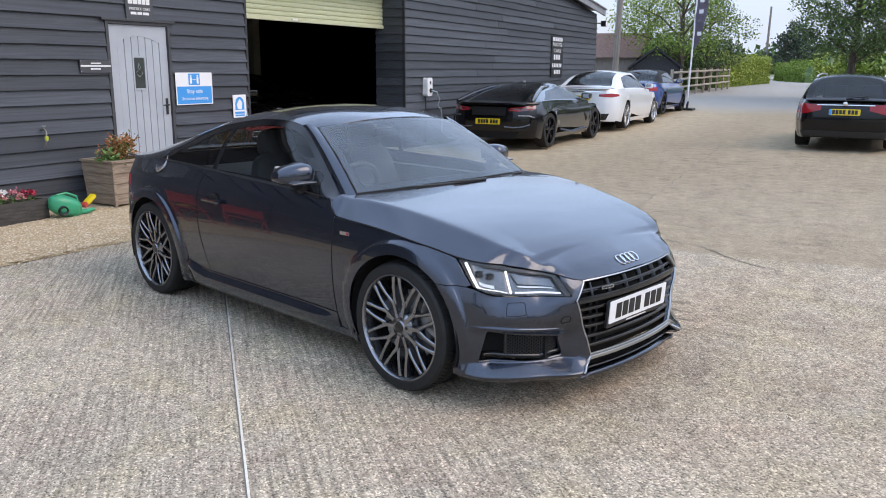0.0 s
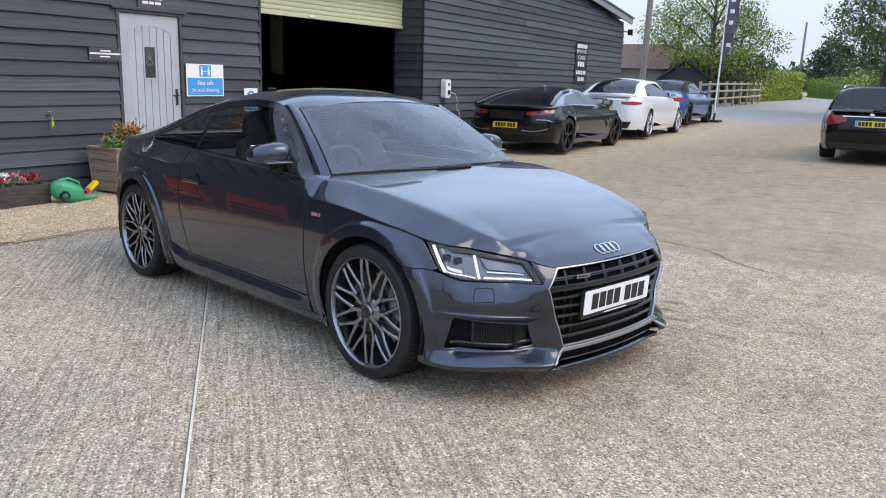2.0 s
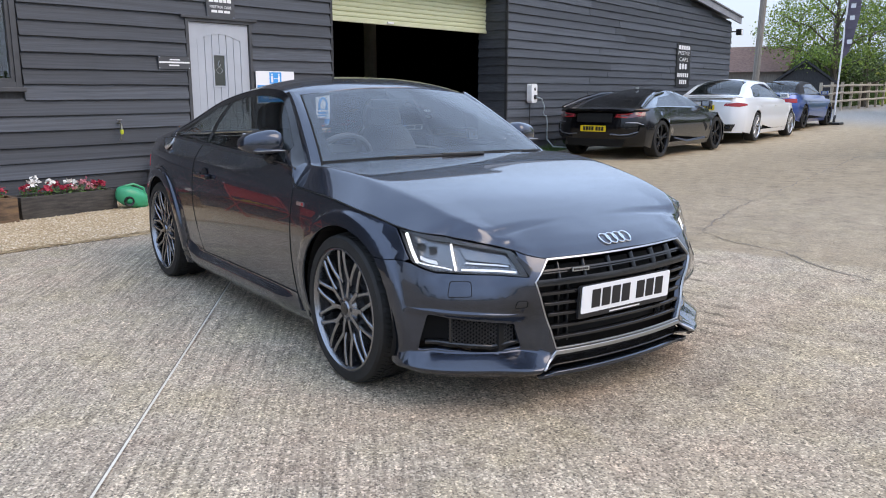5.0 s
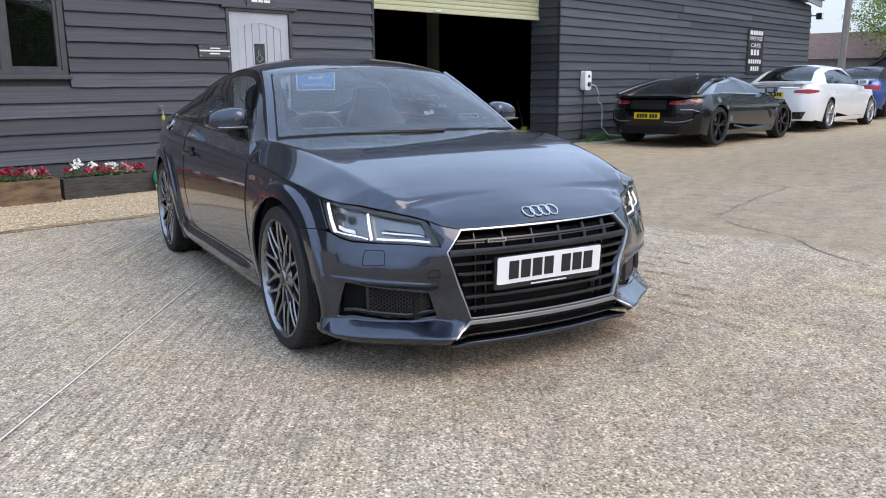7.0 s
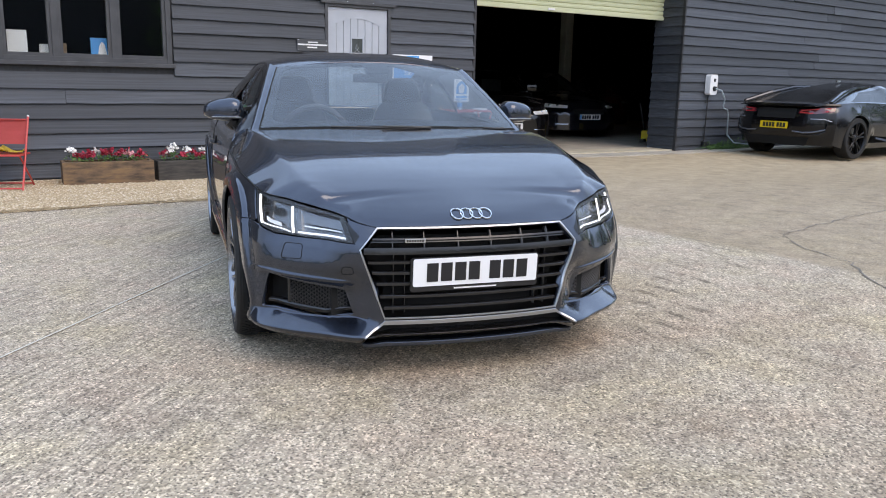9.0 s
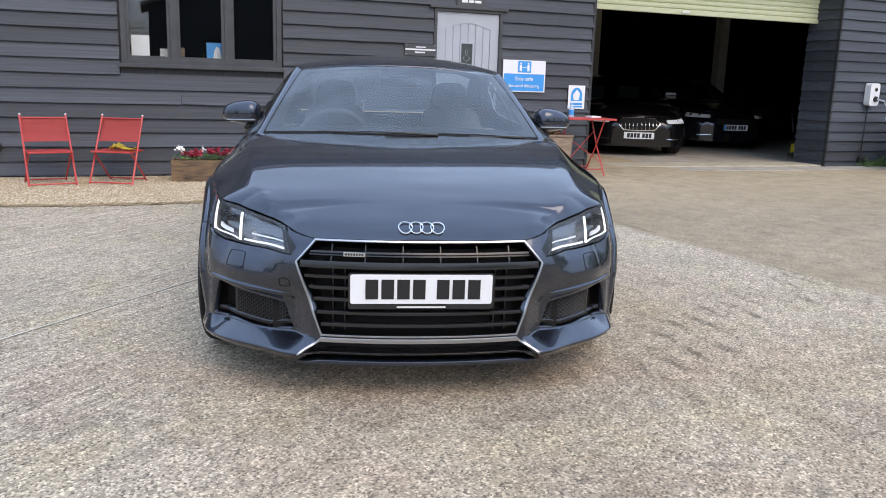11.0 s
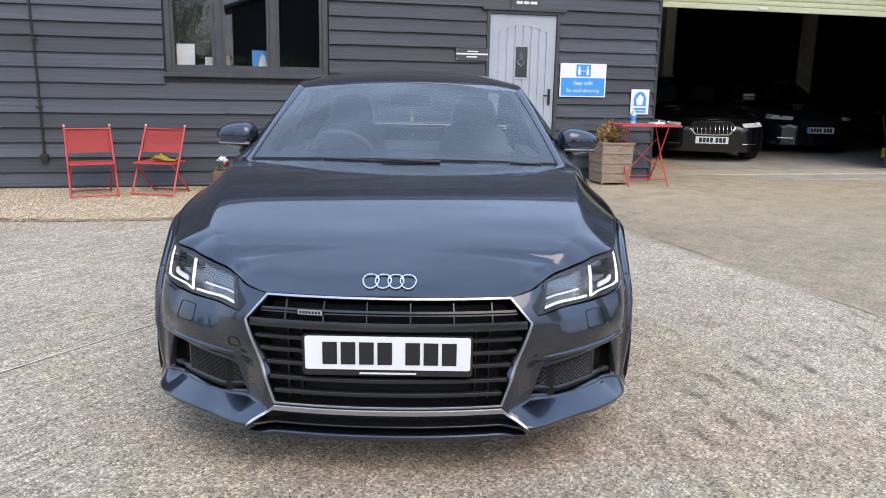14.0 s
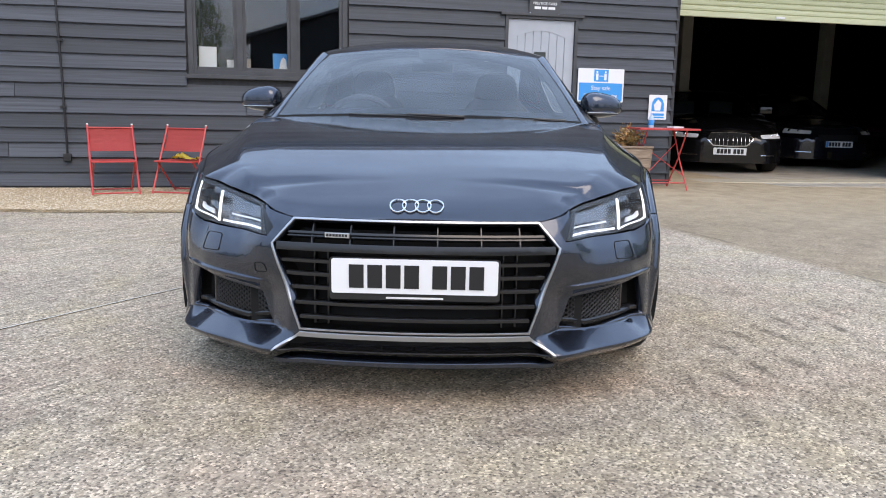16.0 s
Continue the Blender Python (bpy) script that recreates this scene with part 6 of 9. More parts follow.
# ---- office front: door, window, signs ----
def office_door():
    t = thing("door_1", "closed light grey ledged door with small leaded glass", "door", pose(0, WALL_Y, 0), kind="structure")
    x0, x1, top = 6.38, 7.22, 2.045
    z0 = ground_z(6.8, 8.2)
    part("door_frame", boxed(DOOR[0], x0 - 0.004, -0.035, 0.15, z0, DOOR[2], bevel=0.004), DARKGREY, t)
    part("door_frame", boxed(x1 + 0.004, DOOR[1], -0.035, 0.15, z0, DOOR[2], bevel=0.004), DARKGREY, t)
    part("door_frame", boxed(x0 - 0.004, x1 + 0.004, -0.035, 0.15, top + 0.004, DOOR[2], bevel=0.004), DARKGREY, t)
    part("door_hood", boxed(DOOR[0] - 0.06, DOOR[1] + 0.06, -0.06, 0.0, DOOR[2], DOOR[2] + 0.03, bevel=0.004), DARKGREY, t)
    # stiles and arched head round vertical planks
    slab = part("door_slab", boxed(x0, x1, 0.012, 0.05, z0 + 0.02, top, bevel=0.003), DOORGREY, t)
    arch = [(x0 + 0.115 + 0.61 * k / 12, 1.845 + 0.075 * math.sin(math.pi * k / 12)) for k in range(13)]
    bm = bmesh.new()
    prism(bm, [(x0, top), (x0, z0 + 0.03), (x0 + 0.115, z0 + 0.03)] + arch + [(x1 - 0.115, z0 + 0.03), (x1, z0 + 0.03), (x1, top)], 0.016, at=-0.004)
    part("door_stiles", bm, DOORGREY, slab)
    w = 0.61 / 6
    gx0, gx1, gz0, gz1 = x0 + 0.335, x0 + 0.485, 1.31, 1.67
    for i in range(6):
        a, b = x0 + 0.115 + w * i + 0.005, x0 + 0.115 + w * (i + 1) - 0.005
        zt = 1.845 + 0.075 * math.sin(math.pi * (i + 0.5) / 6) + 0.012
        if b > gx0 and a < gx1:
            part("plank", boxed(a, b, 0.002, 0.014, z0 + 0.03, gz0 - 0.02, bevel=0.003), DOORGREY, slab)
            part("plank", boxed(a, b, 0.002, 0.014, gz1 + 0.02, zt, bevel=0.003), DOORGREY, slab)
        else:
            part("plank", boxed(a, b, 0.002, 0.014, z0 + 0.03, zt, bevel=0.003), DOORGREY, slab)
    fr = bmesh.new()
    for q in ((gx0 - 0.02, gx1 + 0.02, gz0 - 0.02, gz0), (gx0 - 0.02, gx1 + 0.02, gz1, gz1 + 0.02), (gx0 - 0.02, gx0, gz0, gz1), (gx1, gx1 + 0.02, gz0, gz1)):
        box(fr, q[0], q[1], -0.006, 0.014, q[2], q[3], bevel=0.002)
    part("glazing_bead", fr, DOORGREY, slab)
    part("pane", boxed(gx0, gx1, 0.004, 0.010, gz0, gz1), material("dark_leaded_glass", (0.05, 0.057, 0.052), 0.06), slab, "dark leaded glass")
    cx, cz = (gx0 + gx1) / 2, (gz0 + gz1) / 2
    for pts in ([(cx - 0.05, cz), (cx, cz + 0.045), (cx + 0.05, cz), (cx, cz - 0.045)], [(cx - 0.02, cz + 0.06), (cx, cz + 0.12), (cx + 0.02, cz + 0.06), (cx, cz + 0.045)]):
        part("lead_line", tube(bmesh.new(), [(a, 0.002, b) for a, b in pts], 0.003, 5, True), SATIN, slab)
    h = part("door_handle", boxed(x1 - 0.075, x1 - 0.04, -0.014, -0.004, 0.98, 1.18, bevel=0.006), BLACKPL, slab, "black lever handle on its plate")
    part("lever", tube(bmesh.new(), [(x1 - 0.057, -0.012, 1.10), (x1 - 0.057, -0.05, 1.10), (x1 - 0.15, -0.055, 1.098)], 0.009, 8), BLACKPL, h, smooth=True)
    part("door_sill", boxed(x0 - 0.04, x1 + 0.04, -0.08, 0.05, z0 - 0.02, z0 + 0.03, bevel=0.006), DARKGREY, t)


office_door()


def office_window():
    x0, x1, z0, z1 = WIN
    t = thing("window_1", "dark grey three-light window with papers on its sill", "window", pose(0, WALL_Y, 0), kind="structure")
    part("window_frame", boxed(x0, x0 + 0.055, -0.04, 0.06, z0, z1, bevel=0.004), DARKGREY, t)
    part("window_frame", boxed(x1 - 0.055, x1, -0.04, 0.06, z0, z1, bevel=0.004), DARKGREY, t)
    part("window_frame", boxed(x0 + 0.055, x1 - 0.055, -0.04, 0.06, z1 - 0.055, z1, bevel=0.004), DARKGREY, t)
    part("window_frame", boxed(x0 + 0.055, x1 - 0.055, -0.04, 0.06, z0, z0 + 0.05, bevel=0.004), DARKGREY, t)
    part("window_sill", boxed(x0 - 0.03, x1 + 0.03, -0.075, 0.0, z0 - 0.045, z0, bevel=0.006), DARKGREY, t)
    mull = (x0 + 0.055, 3.255, 3.845, x1 - 0.055)
    for i in range(3):
        a, b = mull[i] + (0.0 if i == 0 else 0.035), mull[i + 1] - (0.0 if i == 2 else 0.035)
        if i:
            part("mullion", boxed(mull[i] - 0.035, mull[i] + 0.035, -0.036, 0.06, z0 + 0.05, z1 - 0.055, bevel=0.004), DARKGREY, t)
        c = bmesh.new()
        for q in ((a, a + 0.035, z0 + 0.05, z1 - 0.055), (b - 0.035, b, z0 + 0.05, z1 - 0.055), (a + 0.035, b - 0.035, z0 + 0.05, z0 + 0.085), (a + 0.035, b - 0.035, z1 - 0.09, z1 - 0.055)):
            box(c, q[0], q[1], -0.022, 0.03, q[2], q[3], bevel=0.003)
        cs = part("casement", c, DARKGREY, t)
        pn = part("pane", boxed(a + 0.033, b - 0.033, 0.002, 0.008, z0 + 0.08, z1 - 0.088), PANE, cs, "reflecting window pane")
        pn.visible_shadow = False
    part("inner_sill", boxed(x0, x1, 0.06, 0.26, z0 + 0.03, z0 + 0.062), WHITE, t)
    return t


office_window()


def on_sill(name, label, x, w, h, mat, tilt=8, cat="card"):
    ob = part(name, boxed(-w / 2, w / 2, -0.012, 0.012, 0, h, bevel=0.003), mat)
    ob.matrix_world = pose(x, WALL_Y + 0.09, WIN[2] + 0.063, -tilt, 0, 0)
    return tagged(ob, label, cat)


on_sill("paper_sheet", "white paper sheet propped on the window sill", 2.90, 0.19, 0.25, PAPER)
on_sill("paper_box", "small white box on the window sill", 3.155, 0.10, 0.11, WHITE, 0, "box")
on_sill("card_box", "small tan cardboard box on the window sill", 3.345, 0.05, 0.13, TIMBER, 0, "box")
lf = on_sill("blue_leaflet", "blue leaflet with a white shape on the window sill", 3.70, 0.17, 0.20, BLUE, 10, "leaflet")
part("white_shape", prism(bmesh.new(), [(-0.02, 0.0), (0.08, 0.0), (0.06, 0.13), (0.03, 0.16), (0.0, 0.11)], -0.002, at=-0.0125), PAPER, lf)


def flat_sign(name, label, x0, x1, z0, z1, mat, wall_m=None, y=-0.046, cat="sign"):
    t = part(name, prism(bmesh.new(), rounded(x1 - x0, z1 - z0, 0.006), 0.004), mat)
    m = pose((x0 + x1) / 2, y, (z0 + z1) / 2)
    t.matrix_world = (wall_m or pose(0, WALL_Y, 0)) @ m
    return tagged(t, label, cat)


SIGNGREY = texture(material("slate_sign", rough=0.4), [(0.05, 0.052, 0.056), (0.07, 0.072, 0.078)], size=8)


def lettered(parent, text, size, x, z, mat, wide=1.0, y=-0.001, name="lettering"):
    return words(name, text, size, mat, parent, pose(x, y, z, 90, 0, 0), wide=wide)


s = flat_sign("name_sign", "dark grey sign with white lettering above the door", 6.62, 7.01, 2.10, 2.40, SIGNGREY, y=-0.052)
text_bars(s, LETTER, [(-0.16, -0.10, 0.035, 0.10), (-0.09, -0.03, 0.035, 0.10), (-0.02, 0.03, 0.035, 0.10), (0.04, 0.085, 0.035, 0.10), (0.095, 0.15, 0.035, 0.10)])
lettered(s, "PRESTIGE CARS", 0.044, 0, -0.02, LETTER)
text_bars(s, LETTER, [(-0.13, -0.05, -0.085, -0.055), (-0.035, 0.03, -0.085, -0.055), (0.045, 0.13, -0.085, -0.055)])
for x in (-0.18, 0.18):
    part("screw", lathe(bmesh.new(), [(0.001, -0.003), (0.006, -0.002), (0.006, 0.002), (0.001, 0.002)], 8, centre=(x, 0, -0.135)), CHROME, s)
s = flat_sign("notice_plate", "small grey plate with white unreadable lines", 5.955, 6.36, 1.495, 1.635, SIGNGREY)
text_bars(s, LETTER, [(-0.06, 0.07, 0.028, 0.042), (-0.195, 0.195, -0.004, 0.014), (-0.07, 0.06, -0.036, -0.020), (-0.05, 0.05, 0.0, 0.0)][:3])
for x in (-0.19, 0.19):
    for z in (-0.058, 0.058):
        part("screw", lathe(bmesh.new(), [(0.001, -0.003), (0.006, -0.002), (0.006, 0.002), (0.001, 0.002)], 8, centre=(x, 0, z)), CHROME, s)
# distancing notice
s = flat_sign("distancing_sign", "white and blue distancing notice on the boards", 7.285, 7.895, 1.09, 1.495, PAPER, y=-0.048)
part("blue_field", boxed(-0.288, 0.288, -0.0012, 0.0, -0.19, 0.028), BLUE, s)
part("blue_box", boxed(-0.095, 0.095, -0.0012, 0.0, 0.045, 0.19), BLUE, s)
for x in (-0.055, 0.055):
    part("figure_bar", boxed(x - 0.016, x + 0.016, -0.0024, -0.0012, 0.062, 0.142, bevel=0.0005), PAPER, s)
    part("figure_dot", lathe(bmesh.new(), [(0.001, -0.0024), (0.012, -0.0024), (0.012, -0.0012), (0.001, -0.0012)], 14, centre=(x, 0, 0.160)), PAPER, s)
part("arrow_bar", boxed(-0.03, 0.03, -0.0024, -0.0012, 0.108, 0.116), PAPER, s)
lettered(s, "Stay safe", 0.075, 0, -0.035, PAPER, y=-0.002)
lettered(s, "2m social distancing", 0.060, 0, -0.125, PAPER, 0.92, y=-0.002)
s = flat_sign("mask_notice", "small white and blue notice beside the opening", 8.255, 8.505, 0.885, 1.195, PAPER, y=-0.048)
part("blue_arch", prism(bmesh.new(), [(-0.085, -0.05)] + [(0.085 * math.cos(a), 0.02 + 0.105 * math.sin(a)) for a in (math.pi * (1 - k / 10) for k in range(11))] + [(0.085, -0.05)], 0.0012, at=-0.0012), BLUE, s)
part("white_shape", prism(bmesh.new(), [(-0.04, -0.04), (-0.055, 0.03), (0.0, 0.10), (0.05, 0.05), (0.035, -0.04)], 0.0012, at=-0.0024), PAPER, s)
text_bars(s, BLUE, [(-0.09, 0.09, -0.105, -0.075), (-0.09, 0.09, -0.135, -0.115)])

# conduit and tap on the boards
t = thing("conduit", "thin black conduit running down the boards", "pipe", pose(0, WALL_Y - 0.045, 0))
part("pipe", tube(bmesh.new(), [(1.36, 0, 3.6), (1.375, 0, 2.2), (1.40, 0, 1.2), (1.41, 0, 0.40)], 0.012, 8), BLACKPL, t, smooth=True)
part("pipe_box", boxed(1.37, 1.45, -0.03, 0.02, 0.32, 0.40, bevel=0.008), BLACKPL, t)
for z in (0.9, 1.6, 2.3):
    part("pipe_clip", boxed(1.365, 1.43, -0.016, 0.012, z - 0.012, z + 0.012, bevel=0.003), BLACKPL, t)
t = thing("garden_tap", "brass garden tap with yellow-green hose fitting on the wall", "tap", pose(5.42, WALL_Y - 0.04, 0.83) @ Matrix.Scale(0.85, 4))
BRASS = material("dull_grey_brass", (0.42, 0.39, 0.33), 0.35, 1.0)
part("spout", tube(bmesh.new(), [(0, 0.03, 0.08), (0, -0.06, 0.08), (0, -0.085, 0.06), (0, -0.09, 0.0)], 0.013, 10), BRASS, t, smooth=True)
part("tap_lever", tube(bmesh.new(), [(-0.03, -0.05, 0.125), (0.03, -0.05, 0.125)], 0.007, 6), STEEL, t)
part("stem", tube(bmesh.new(), [(0, -0.05, 0.08), (0, -0.05, 0.125)], 0.008, 8), BRASS, t)
part("hose_fitting", lathe(bmesh.new(), [(0.001, 0.0), (0.022, 0.0), (0.024, -0.03), (0.016, -0.06), (0.001, -0.06)], 14, axis="z", centre=(0, -0.09, 0)), material("yellow_green_plastic", (0.50, 0.55, 0.05), 0.4), t, "yellow-green hose fitting", smooth=True)
part("hose_tail", tube(bmesh.new(), [(0, -0.09, -0.05), (-0.012, -0.085, -0.1), (-0.02, -0.06, -0.14)], 0.009, 8), STEEL, t, smooth=True)


# ---- planters and flowers ----
def leaf_mesh(name, spots, size, mat, rng, spread=0.5, narrow=0.5):
    """Many small leaves at given spots, in one mesh."""
    verts, faces = [], []
    for p in spots:
        a, b, c = rng.uniform(0, 6.28), rng.uniform(-spread, 1.2), rng.uniform(0, 6.28)
        d = Vector((math.cos(a) * math.cos(b), math.sin(a) * math.cos(b), math.sin(b)))
        w = d.orthogonal().normalized()
        w = (w * math.cos(c) + d.cross(w) * math.sin(c)) * narrow
        s = size * rng.uniform(0.6, 1.3)
        p, o = Vector(p), len(verts)
        mid = p + d * s * 0.5 + d.cross(w).normalized() * s * 0.08
        verts += [p, mid + w * s * 0.5, p + d * s, mid - w * s * 0.5]
        faces += [(o, o + 1, o + 2), (o, o + 2, o + 3)]
    me = bpy.data.meshes.new(name)
    me.from_pydata([tuple(v) for v in verts], [], faces)
    me.materials.append(mat)
    return me


def leaf_material(name, colours, rough=0.55):
    m = material(name, rough=rough)
    n, l = m.node_tree.nodes, m.node_tree.links
    g, r = n.new("ShaderNodeNewGeometry"), n.new("ShaderNodeValToRGB")
    e = r.color_ramp.elements
    while len(e) < len(colours):
        e.new(0.5)
    for i, c in enumerate(colours):
        e[i].position, e[i].color = i / (len(colours) - 1), (*c, 1)
    l.new(g.outputs["Random Per Island"], r.inputs["Fac"])
    l.new(r.outputs["Color"], n["Principled BSDF"].inputs["Base Color"])
    n["Principled BSDF"].inputs["Transmission Weight"].default_value = 0.0
    return m


ORANGELEAF = leaf_material("orange_green_leaves", [(0.10, 0.14, 0.04), (0.20, 0.20, 0.06), (0.42, 0.17, 0.06), (0.50, 0.14, 0.06)])
DRYLEAF = leaf_material("golden_dry_leaves", [(0.16, 0.14, 0.06), (0.36, 0.22, 0.08), (0.50, 0.26, 0.09), (0.30, 0.12, 0.05)])
GREENLEAF = leaf_material("green_leaves", [(0.04, 0.10, 0.02), (0.07, 0.16, 0.035), (0.12, 0.22, 0.05)])
REDPETAL = leaf_material("red_petals", [(0.25, 0.01, 0.03), (0.45, 0.02, 0.05), (0.55, 0.06, 0.10)])
PINKPETAL = leaf_material("pink_petals", [(0.55, 0.16, 0.20), (0.72, 0.35, 0.36)])
WHITEPETAL = leaf_material("white_petals", [(0.72, 0.70, 0.66), (0.85, 0.84, 0.80)])
STEM = material("brown_stem", (0.09, 0.06, 0.035), 0.8)


def box_planter(x, y, label, turn=0, wide=1.0):
    z = ground_z(x, y) + (0.025 if x < 6.3 else 0.0)
    t = thing("planter_box", label, "planter", pose(x, y, z, 0, 0, turn) @ Matrix.Diagonal((wide, wide, 1, 1)), group="timber planters")
    h, b, top = 0.46, 0.215, 0.245
    for sx_, sy_ in ((1, 0), (-1, 0), (0, 1), (0, -1)):
        for k in range(4):
            z0, z1 = 0.02 + h * k / 4, 0.02 + h * (k + 1) / 4 - 0.005
            w0, w1 = b + (top - b) * k / 4, b + (top - b) * (k + 1) / 4
            bm = bmesh.new()
            prism(bm, [(-w0, z0), (w0, z0), (w1, z1), (-w1, z1)], 0.02, at=-0.02)
            o = part("plank", bm, TIMBER, t)
            tilt = math.degrees(math.atan2(top - b, h))
            o.matrix_local = pose(0, 0, 0, 0, 0, math.degrees(math.atan2(sx_, -sy_))) @ pose(0, -w0, 0)
    for sx_ in (-1, 1):
        for sy_ in (-1, 1):
            part("corner_batten", tube(bmesh.new(), [(sx_ * b * 1.02, sy_ * b * 1.02, 0.0), (sx_ * top * 1.02, sy_ * top * 1.02, h + 0.02)], 0.02, 4), TIMBER, t)
    rim = bmesh.new()
    for q in ((-0.275, 0.275, -0.275, -0.22), (-0.275, 0.275, 0.22, 0.275), (-0.275, -0.22, -0.22, 0.22), (0.22, 0.275, -0.22, 0.22)):
        box(rim, *q, h + 0.02, h + 0.045, bevel=0.004)
    part("rim", rim, TIMBER, t)
    part("soil", boxed(-0.22, 0.22, -0.22, 0.22, h - 0.06, h), SOIL, t)
    return z


def shrub(x, y, z, size, mat, label, seed, leaves=900, green=0):
    rng = random.Random(seed)
    t = thing("shrub", label, "shrub", pose(x, y, z))
    tips = []
    for k in range(16):
        a, e = rng.uniform(0, 6.28), rng.uniform(0.5, 1.4)
        d = Vector((math.cos(a) * math.cos(e), math.sin(a) * math.cos(e), math.sin(e))) * size * rng.uniform(0.7, 1.05)
        pts = [Vector((0, 0, -0.03)), d * 0.5 + Vector((0, 0, 0.03)), d]
        part("stem", tube(bmesh.new(), pts, 0.005, 5, taper=[0.007, 0.005, 0.002]), STEM, t)
        tips.append(d)
    spots = []
    for k in range(leaves):
        d = rng.choice(tips) * rng.uniform(0.35, 1.0)
        spots.append(d + Vector((rng.gauss(0, 1), rng.gauss(0, 1), rng.gauss(0, 0.8))) * size * 0.14)
    o = new("foliage", leaf_mesh("foliage", spots, 0.045, mat, rng))
    o.parent = t
    if green:
        spots = [Vector((-0.20 + rng.gauss(0, 0.05), rng.gauss(-0.1, 0.06), 0.0 + abs(rng.gauss(0, 0.06)))) for k in range(green)]
        o = new("low_foliage", leaf_mesh("low_foliage", spots, 0.06, GREENLEAF, rng))
        o.parent = t
    return t


PL, PR = (6.02, 7.80), (7.84, 7.82)
z = box_planter(*PL, "tapered brown timber planter beside the grey door")
shrub(PL[0] + 0.04, PL[1], z + 0.46, 0.30, ORANGELEAF, "bushy orange and green shrub in the planter", 5, 1100, 160)
z = box_planter(*PR, "weathered brown timber planter by the folding table", wide=0.78)
shrub(PR[0] - 0.02, PR[1], z + 0.46, 0.27, DRYLEAF, "small golden-brown dry shrub in the planter", 6, 700)


def trough(x0, x1, y, h, mat, label, seed, turn=0.0):
    z = ground_z(x0, y) + 0.02
    t = thing("flower_trough", label, "planter", pose((x0 + x1) / 2, y, z, 0, 0, turn), group="flower troughs")
    w, d = (x1 - x0) / 2, 0.15
    for y0, y1 in ((-d, -d + 0.035), (d - 0.035, d)):
        part("trough_side", boxed(-w, w, y0, y1, 0, h, bevel=0.008), mat, t)
    for a, b in ((-w, -w + 0.035), (w - 0.035, w)):
        part("trough_end", boxed(a, b, -d + 0.036, d - 0.036, 0, h, bevel=0.008), mat, t)
    part("soil", boxed(-w + 0.036, w - 0.036, -d + 0.036, d - 0.036, 0.02, h - 0.03), SOIL, t)
    rng = random.Random(seed)
    for k in range(int((x1 - x0) / 0.070)):
        px = -w + 0.07 + (2 * w - 0.14) * (k + 0.5) / int((x1 - x0) / 0.070)
        kind = rng.choices((REDPETAL, PINKPETAL, WHITEPETAL), (5, 2.2, 1.5))[0]
        up = rng.uniform(0.06, 0.12) + (rng.uniform(0.03, 0.08) if kind is WHITEPETAL else 0)
        f = thing("flower", "small bedding flower in bloom", "flower", pose((x0 + x1) / 2, y, z, 0, 0, turn) @ pose(px, rng.uniform(-0.06, 0.06), h - 0.03), group="bedding flowers")
        part("stem", tube(bmesh.new(), [(0, 0, 0), (0.005, 0, up)], 0.003, 5), GREENLEAF, f)
        o = new("petals", leaf_mesh("petals", [Vector((rng.gauss(0, 0.022), rng.gauss(0, 0.022), up + rng.gauss(0, 0.012))) for q in range(34 if kind is not WHITEPETAL else 26)], 0.036, kind, rng, narrow=0.9))
        o.parent = f
        o = new("leaves", leaf_mesh("leaves", [Vector((rng.gauss(0, 0.03), rng.gauss(0, 0.03), up * 0.5 + rng.gauss(0, 0.015))) for q in range(22)], 0.035, GREENLEAF, rng))
        o.parent = f


trough(3.17, 4.07, 7.78, 0.24, RUSTWOOD, "rust-stained timber flower trough on gravel", 2, -3)
trough(4.12, 5.08, 7.84, 0.22, OLDWOOD, "dark weathered timber flower trough on gravel", 3, 0)

# green watering can with a yellow and red toy scoop
CANGREEN = texture(material("green_can_plastic", rough=0.35), [(0.005, 0.25, 0.12), (0.012, 0.35, 0.18)], size=5)
t = thing("watering_can", "green plastic watering can lying on gravel", "watering can", pose(5.20, 7.60, ground_z(5.3, 7.6) + 0.135, 0, 16, -12) @ Matrix.Scale(0.92, 4))
bm = bmesh.new()
bmesh.ops.create_uvsphere(bm, u_segments=20, v_segments=12, radius=1)
for v in bm.verts:
    v.co = (v.co.x * 0.19 - 0.03 * v.co.z, v.co.y * 0.11, math.copysign(abs(v.co.z) ** 0.7, v.co.z) * 0.12)
part("can_body", bm, CANGREEN, t, smooth=True)
part("spout", tube(bmesh.new(), [(0.12, 0, -0.02), (0.22, 0, -0.03), (0.33, 0, 0.02)], 0.03, 10, taper=[0.05, 0.03, 0.02]), CANGREEN, t, smooth=True)
part("handle", tube(bmesh.new(), [(-0.12, 0, 0.10), (-0.02, 0, 0.15), (0.10, 0, 0.13), (0.14, 0, 0.05)], 0.014, 8), CANGREEN, t, smooth=True)
part("filler", lathe(bmesh.new(), [(0.03, 0.0), (0.05, -0.02), (0.06, 0.0), (0.05, 0.02)], 18, centre=(-0.05, -0.10, -0.05)), BLACKPL, t, smooth=True)
t = thing("toy_scoop", "yellow and red plastic scoop leaning on the planter", "toy", pose(5.44, 7.58, ground_z(5.7, 7.6) + 0.13, 0, -32, 10) @ Matrix.Scale(0.62, 4))
part("scoop", boxed(-0.02, 0.20, -0.05, 0.05, -0.03, 0.04, bevel=0.02), material("yellow_plastic", (0.75, 0.55, 0.02), 0.4), t, smooth=True)
